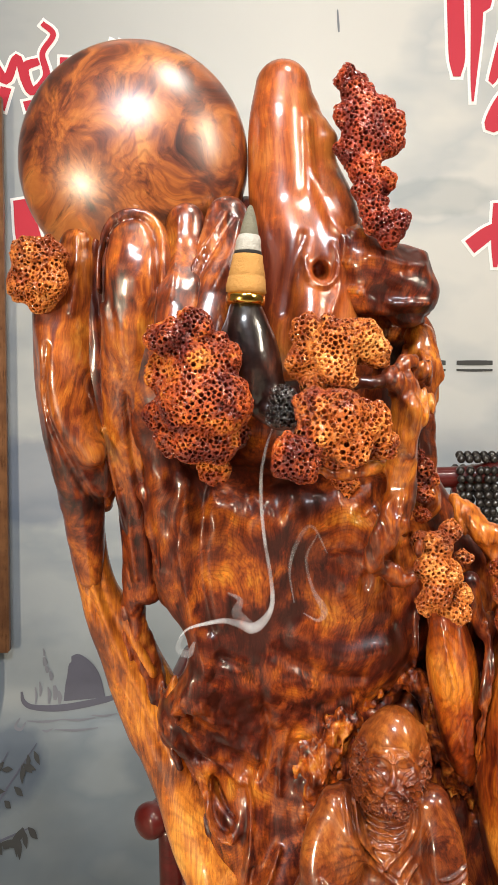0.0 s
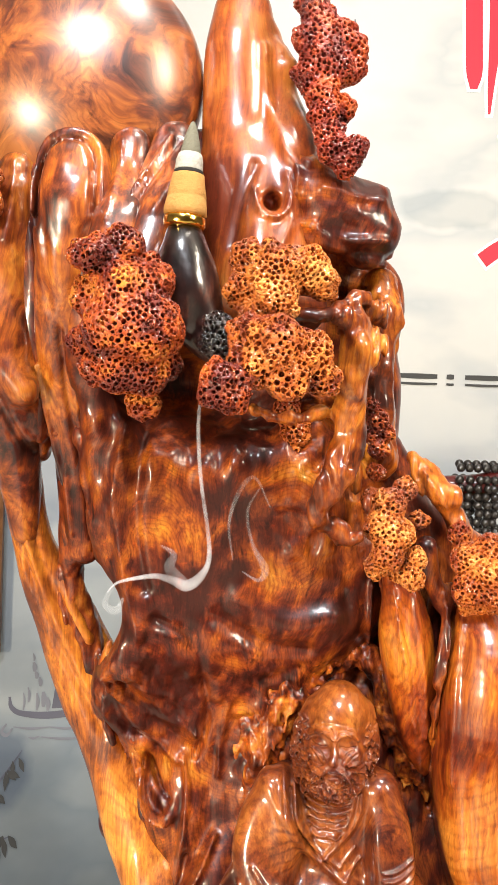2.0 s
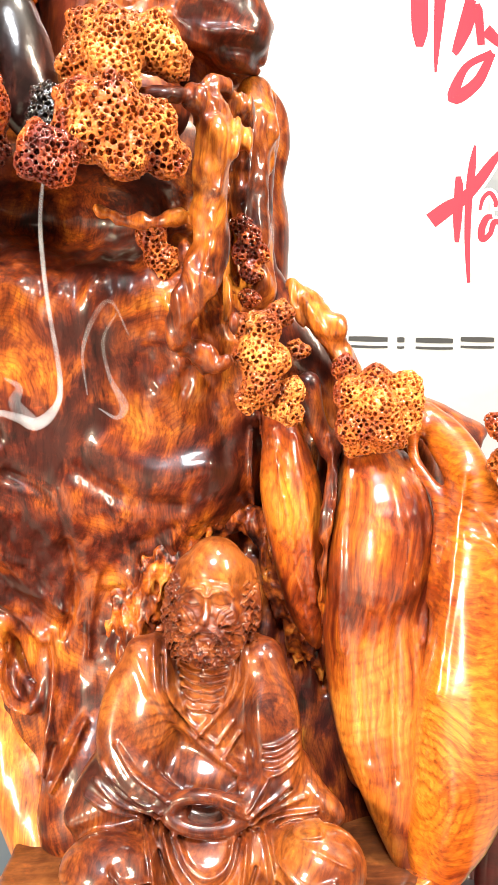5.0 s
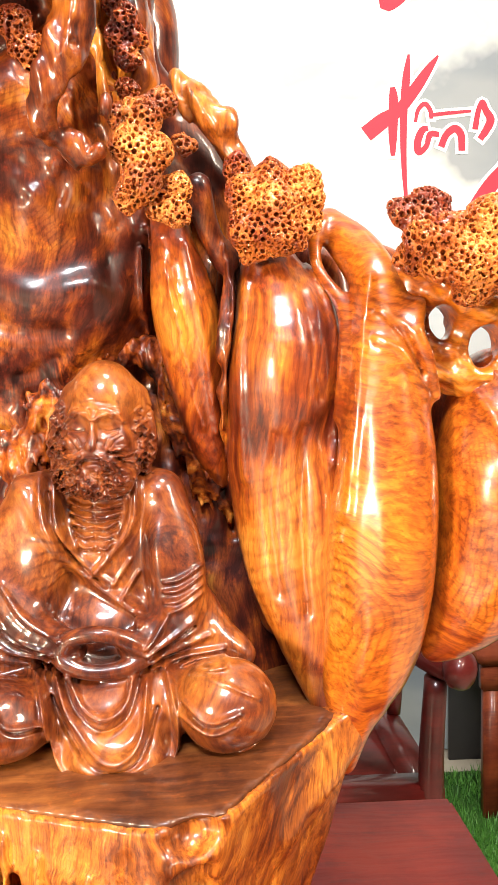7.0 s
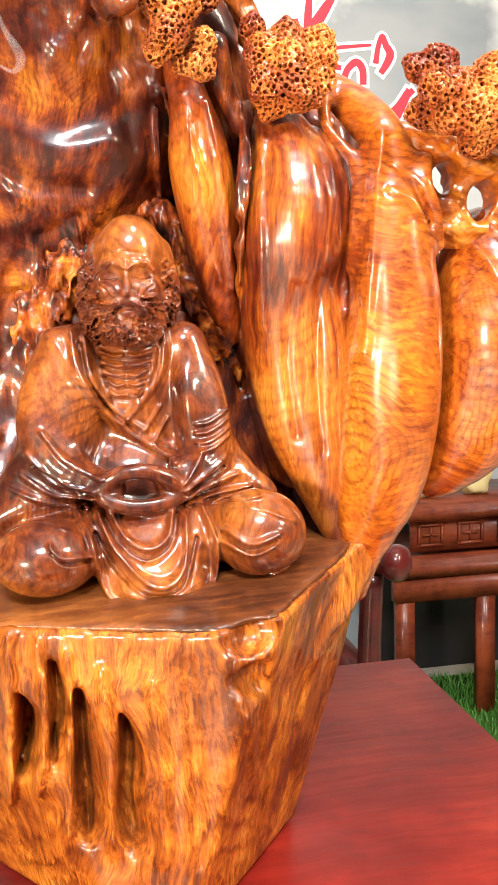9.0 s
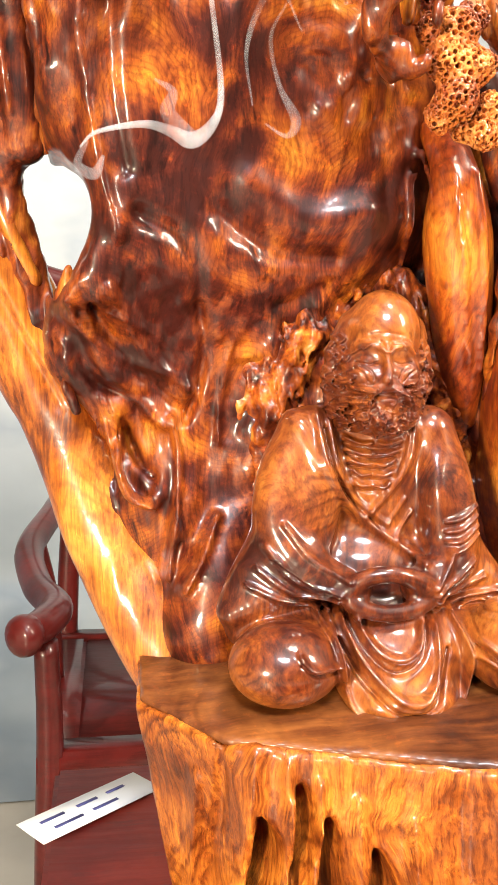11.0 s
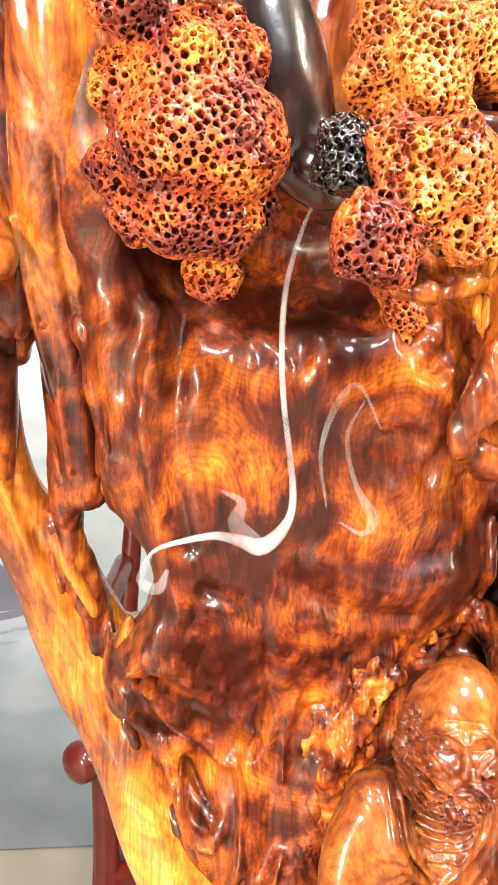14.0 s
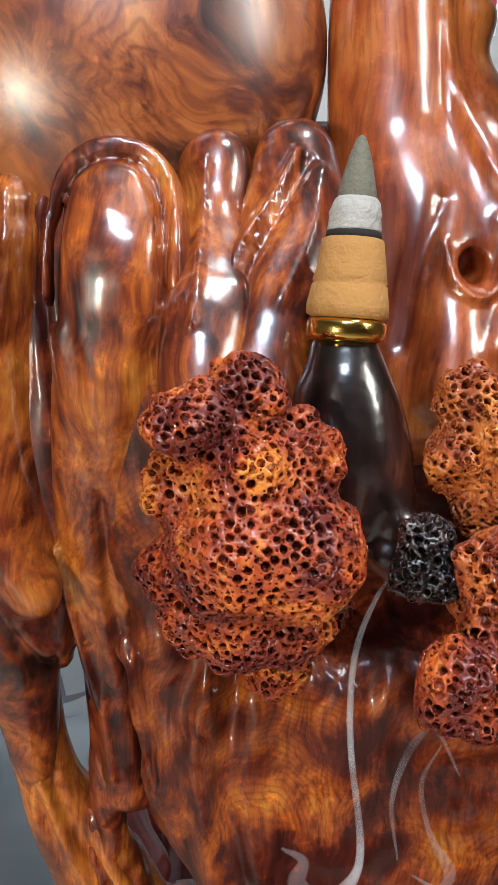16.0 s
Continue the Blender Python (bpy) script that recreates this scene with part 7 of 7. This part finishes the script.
face.blob((0.101, 0.603, 1.004), (0.019, 0.0206, 0.0225), k=0.004)
face.blob((0.1, 0.597, 0.986), (0.0164, 0.0174, 0.018), k=0.008)
face.blob((0.098, 0.592, 0.968), (0.0185, 0.0154, 0.0142), k=0.006)
face.tube([(0.084, 0.595, 0.987, 0.0043), (0.083, 0.594, 0.975, 0.0055), (0.087, 0.592, 0.963, 0.0049)], k=0.006)
face.tube([(0.116, 0.595, 0.987, 0.0043), (0.115, 0.594, 0.975, 0.0056), (0.11, 0.592, 0.963, 0.005)], k=0.006)
face.tube([(0.083, 0.606, 1.009, 0.0031), (0.078, 0.605, 0.997, 0.0047), (0.076, 0.604, 0.983, 0.0053), (0.077, 0.604, 0.968, 0.0044), (0.079, 0.604, 0.959, 0.0025)], k=0.01)
face.tube([(0.12, 0.606, 1.008, 0.0028), (0.123, 0.605, 0.995, 0.0041), (0.124, 0.604, 0.983, 0.0041), (0.123, 0.604, 0.969, 0.0032)], k=0.01)
face.tube([(0.097, 0.582, 0.997, 0.0018), (0.097, 0.578, 0.988, 0.0021), (0.096, 0.576, 0.983, 0.0027)], k=0.003)
face.blob((0.094, 0.58, 0.982), (0.0021, 0.0024, 0.0018), k=0.002)
face.blob((0.1, 0.58, 0.982), (0.0021, 0.0024, 0.0018), k=0.002)
face.blob((0.088, 0.586, 0.985), (0.006, 0.0054, 0.0051), k=0.006)
face.blob((0.108, 0.586, 0.985), (0.0061, 0.0055, 0.0052), k=0.006)
face.blob((0.088, 0.578, 0.992), (0.0056, 0.0047, 0.0033), k=0.004, cut=True)
face.blob((0.105, 0.578, 0.992), (0.0057, 0.0048, 0.0033), k=0.004, cut=True)
face.blob((0.09, 0.588, 0.992), (0.0042, 0.0036, 0.0021), k=0.0015)
face.blob((0.107, 0.588, 0.992), (0.0043, 0.0037, 0.0021), k=0.0015)
face.tube([(0.096, 0.578, 0.979, 0.0018), (0.09, 0.577, 0.978, 0.0024), (0.084, 0.58, 0.973, 0.0024), (0.082, 0.585, 0.967, 0.0018)], k=0.003)
face.tube([(0.097, 0.578, 0.979, 0.0018), (0.103, 0.577, 0.978, 0.0024), (0.109, 0.58, 0.973, 0.0024), (0.114, 0.585, 0.967, 0.0018)], k=0.003)
face.blob((0.096, 0.572, 0.975), (0.0053, 0.0035, 0.0015), k=0.002, cut=True)
face.blob((0.097, 0.578, 0.973), (0.0042, 0.0027, 0.0015), k=0.002)
face.ridge([(0.082, 0.995, 0.0012), (0.087, 0.999, 0.0018), (0.093, 0.998, 0.0015), (0.096, 0.996, 0.0009)], 0.0016, 0.5, 0.6)
face.ridge([(0.112, 0.995, 0.0012), (0.108, 0.999, 0.0018), (0.101, 0.998, 0.0015), (0.098, 0.996, 0.0009)], 0.0016, 0.5, 0.6)
face.ridge([(0.084, 0.991, 0.0005), (0.089, 0.99, 0.0005), (0.093, 0.991, 0.0005)], -0.0009, 0.5, 0.6)
face.ridge([(0.101, 0.991, 0.0005), (0.105, 0.99, 0.0005), (0.11, 0.991, 0.0005)], -0.0009, 0.5, 0.6)
face.ridge([(0.083, 0.999, 0.0004), (0.085, 1.001, 0.0006), (0.089, 1.002, 0.0004)], 0.0009, 0.5, 0.6)
face.ridge([(0.087, 0.997, 0.0004), (0.09, 1, 0.0006), (0.094, 1, 0.0004)], 0.0009, 0.5, 0.6)
face.ridge([(0.111, 0.999, 0.0004), (0.109, 1.001, 0.0006), (0.105, 1.002, 0.0004)], 0.0009, 0.5, 0.6)
face.ridge([(0.107, 0.997, 0.0004), (0.104, 1, 0.0006), (0.1, 1, 0.0004)], 0.0009, 0.5, 0.6)
face.ridge([(0.095, 1.001, 0.0006), (0.096, 0.997, 0.0006)], -0.0008, 0.5, 0.6)
face.ridge([(0.099, 1.001, 0.0006), (0.098, 0.997, 0.0006)], -0.0008, 0.5, 0.6)
face.ridge([(0.09, 1.004, 0.0007), (0.097, 1.005, 0.0007), (0.105, 1.004, 0.0007)], -0.0005, 0.5, 0.6)
face.ridge([(0.083, 0.988, 0.0006), (0.086, 0.985, 0.0006), (0.088, 0.982, 0.0006)], -0.0009, 0.5, 0.6)
face.ridge([(0.085, 0.989, 0.0006), (0.089, 0.987, 0.0006), (0.091, 0.983, 0.0006)], -0.0008, 0.5, 0.6)
face.ridge([(0.111, 0.987, 0.0006), (0.108, 0.985, 0.0006), (0.106, 0.982, 0.0006)], -0.0009, 0.5, 0.6)
face.ridge([(0.109, 0.989, 0.0006), (0.105, 0.987, 0.0006), (0.103, 0.983, 0.0006)], -0.0008, 0.5, 0.6)
rnd = random.Random(5)
for i in range(150):
    a, u = rnd.uniform(-0.35, 3.49), rnd.uniform(0.30, 1.0)
    x, z = 0.095 - 0.0177 * u * math.cos(a), 0.976 - 0.02 * u * math.sin(a)
    dx, dz, d = -math.cos(a) * 0.0036, -math.sin(a) * 0.0036 - 0.0006, rnd.choice((-1, 1)) * 0.0016
    face.ridge([(x, z, 0.0006), (x + dx * 0.5 + d, z + dz * 0.5, 0.0008), (x + dx, z + dz, 0.0008), (x + dx - d * 0.9, z + dz + 0.0004, 0.0006)], rnd.choice((0.0013, 0.0011, -0.0005)), 0.5, 0.6)
for i in range(26):
    u, side = rnd.random(), rnd.choice((-1, 1))
    x, z = 0.095 + side * (0.002 + 0.0125 * u), 0.9787 - 0.0085 * u * u + rnd.uniform(-0.0015, 0.0015)
    face.ridge([(x, z, 0.0005), (x + side * 0.0022, z - 0.001 - 0.0022 * u, 0.0007), (x + side * 0.0036, z - 0.003 - 0.003 * u, 0.0005)], rnd.choice((0.0011, -0.0005)), 0.5, 0.6)
for i in range(40):
    x, z = 0.075 + rnd.uniform(-0.0052, 0.0052), 0.984 + rnd.uniform(-0.022, 0.022)
    d = rnd.choice((-1, 1)) * 0.0016
    face.ridge([(x, z, 0.0007), (x + d, z - 0.002, 0.0009), (x - d * 0.5, z - 0.0046, 0.0009), (x + d * 0.3, z - 0.0064, 0.0006)], rnd.choice((0.0012, -0.0008)), 0.5, 0.63)
for i in range(40):
    x, z = 0.122 + rnd.uniform(-0.0042, 0.0042), 0.983 + rnd.uniform(-0.022, 0.022)
    d = rnd.choice((-1, 1)) * 0.0016
    face.ridge([(x, z, 0.0007), (x + d, z - 0.002, 0.0009), (x - d * 0.5, z - 0.0046, 0.0009), (x + d * 0.3, z - 0.0064, 0.0006)], rnd.choice((0.0012, -0.0008)), 0.5, 0.63)
figure = solid("seated_statue", (s, face), statue_wood)
tagged(figure, "small brown seated bearded statue in draped robe on the block", "statue")


# ---- incense, smoke and paper ----
cone = thing("incense_cone", "half-burnt brown incense cone with grey ash tip on brass cap", "incense", (-0.0022, 0.533, 1.2965))
cone.rotation_euler = (0, radians(3), 0)


def lumpy(profile, seed, amount=0.0004, sides=40):
    """A turned body with an uneven skin."""
    bm = lathe(profile, sides)
    for v in bm.verts:
        q = 1 + amount / 0.01 * noise.noise(v.co * 240 + Vector((seed, 0, 0)))
        v.co.x *= q
        v.co.y *= q
    return bm


part("brass_cap", lathe([(0.0088, 0), (0.0112, 0.0006), (0.0120, 0.002), (0.0120, 0.0055), (0.0114, 0.0068), (0.004, 0.0070)]), brass, cone, "polished brass cap")
part("lower_cone", lumpy([(0.0105, 0.0071), (0.0122, 0.0080), (0.0120, 0.011), (0.0114, 0.0166), (0.0108, 0.0172), (0.0112, 0.0180), (0.0104, 0.022), (0.0096, 0.0270), (0.0090, 0.0300), (0.0084, 0.0303), (0.002, 0.0305)], 1, 0.0007), incense, cone, "unburnt ochre incense")
part("burnt_ring", lumpy([(0.0080, 0.0300), (0.0084, 0.0306), (0.0083, 0.0320), (0.0079, 0.0324), (0.002, 0.0326)], 2), char, cone, "black burnt ring")
part("ash", lumpy([(0.0078, 0.0322), (0.0080, 0.0330), (0.0074, 0.0366), (0.0077, 0.0374), (0.0068, 0.0410), (0.0060, 0.0420), (0.001, 0.0424)], 3, 0.0008), ash, cone, "pale grey ash")
part("ash_tip", lumpy([(0.0056, 0.0416), (0.0058, 0.0424), (0.0046, 0.048), (0.0032, 0.054), (0.0014, 0.0590), (0.0004, 0.0598)], 4, 0.0008), grey_ash, cone, "dark grey ash tip")

smoke = thing("smoke_stream", "thin white stream of falling incense smoke", "smoke")
part("stream", rod([(0.017, 0.535, 1.229, 0.0004), (0.012, 0.545, 1.215, 0.0008), (0.008, 0.555, 1.195, 0.0011), (0.008, 0.564, 1.172, 0.0012), (0.010, 0.570, 1.150, 0.0012), (0.0135, 0.574, 1.128, 0.0013), (0.0155, 0.576, 1.112, 0.0015), (0.0145, 0.577, 1.101, 0.0018), (0.009, 0.577, 1.0925, 0.0030), (0.002, 0.576, 1.0885, 0.0036), (-0.006, 0.575, 1.0915, 0.0026), (-0.016, 0.574, 1.094, 0.0018), (-0.028, 0.573, 1.0925, 0.0013), (-0.040, 0.573, 1.089, 0.0009), (-0.046, 0.573, 1.083, 0.0005)], 12), smoke_stuff, smoke)


def wisp(points, material=None):
    """A flat drifting ribbon of smoke."""
    bm = rod(points, 12, 8)
    c = sum((v.co for v in bm.verts), Vector()) / len(bm.verts)
    for v in bm.verts:
        v.co.y = c.y + (v.co.y - c.y) * 0.4
    return part("wisp", bm, material or thin_smoke, smoke)


wisp([(0.045, 0.578, 1.150, 0.0004), (0.038, 0.578, 1.135, 0.0010), (0.042, 0.578, 1.115, 0.0012), (0.050, 0.578, 1.100, 0.0026), (0.046, 0.580, 1.093, 0.0012), (0.036, 0.581, 1.098, 0.0004)])
wisp([(0.030, 0.578, 1.105, 0.0004), (0.027, 0.578, 1.128, 0.0010), (0.033, 0.578, 1.148, 0.0016), (0.042, 0.578, 1.156, 0.0010), (0.052, 0.578, 1.138, 0.0004)])
wisp([(0.002, 0.574, 1.090, 0.0030), (-0.008, 0.573, 1.099, 0.0036), (-0.006, 0.573, 1.108, 0.0020), (-0.014, 0.573, 1.113, 0.0006)])
wisp([(-0.043, 0.573, 1.086, 0.0010), (-0.047, 0.573, 1.076, 0.0020), (-0.040, 0.573, 1.072, 0.0026), (-0.036, 0.574, 1.080, 0.0008)])
slip = thing("paper_slip", "white paper slip with handwriting lying on the red table", "paper", (-0.05, 0.79, TOP + 0.0015))
slip.rotation_euler = (0, 0, radians(38))
part("sheet", box((0.105, 0.034, 0.0006), (0, 0, 0), 0), paper, slip)
for x, y, w in ((-0.03, 0.006, 0.02), (0.0, 0.006, 0.018), (0.026, 0.006, 0.016), (-0.024, -0.006, 0.024), (0.008, -0.006, 0.022)):
    part("dark_bar", box((w, 0.003, 0.0004), (x, y, 0.0006), 0), blue_ink, slip)
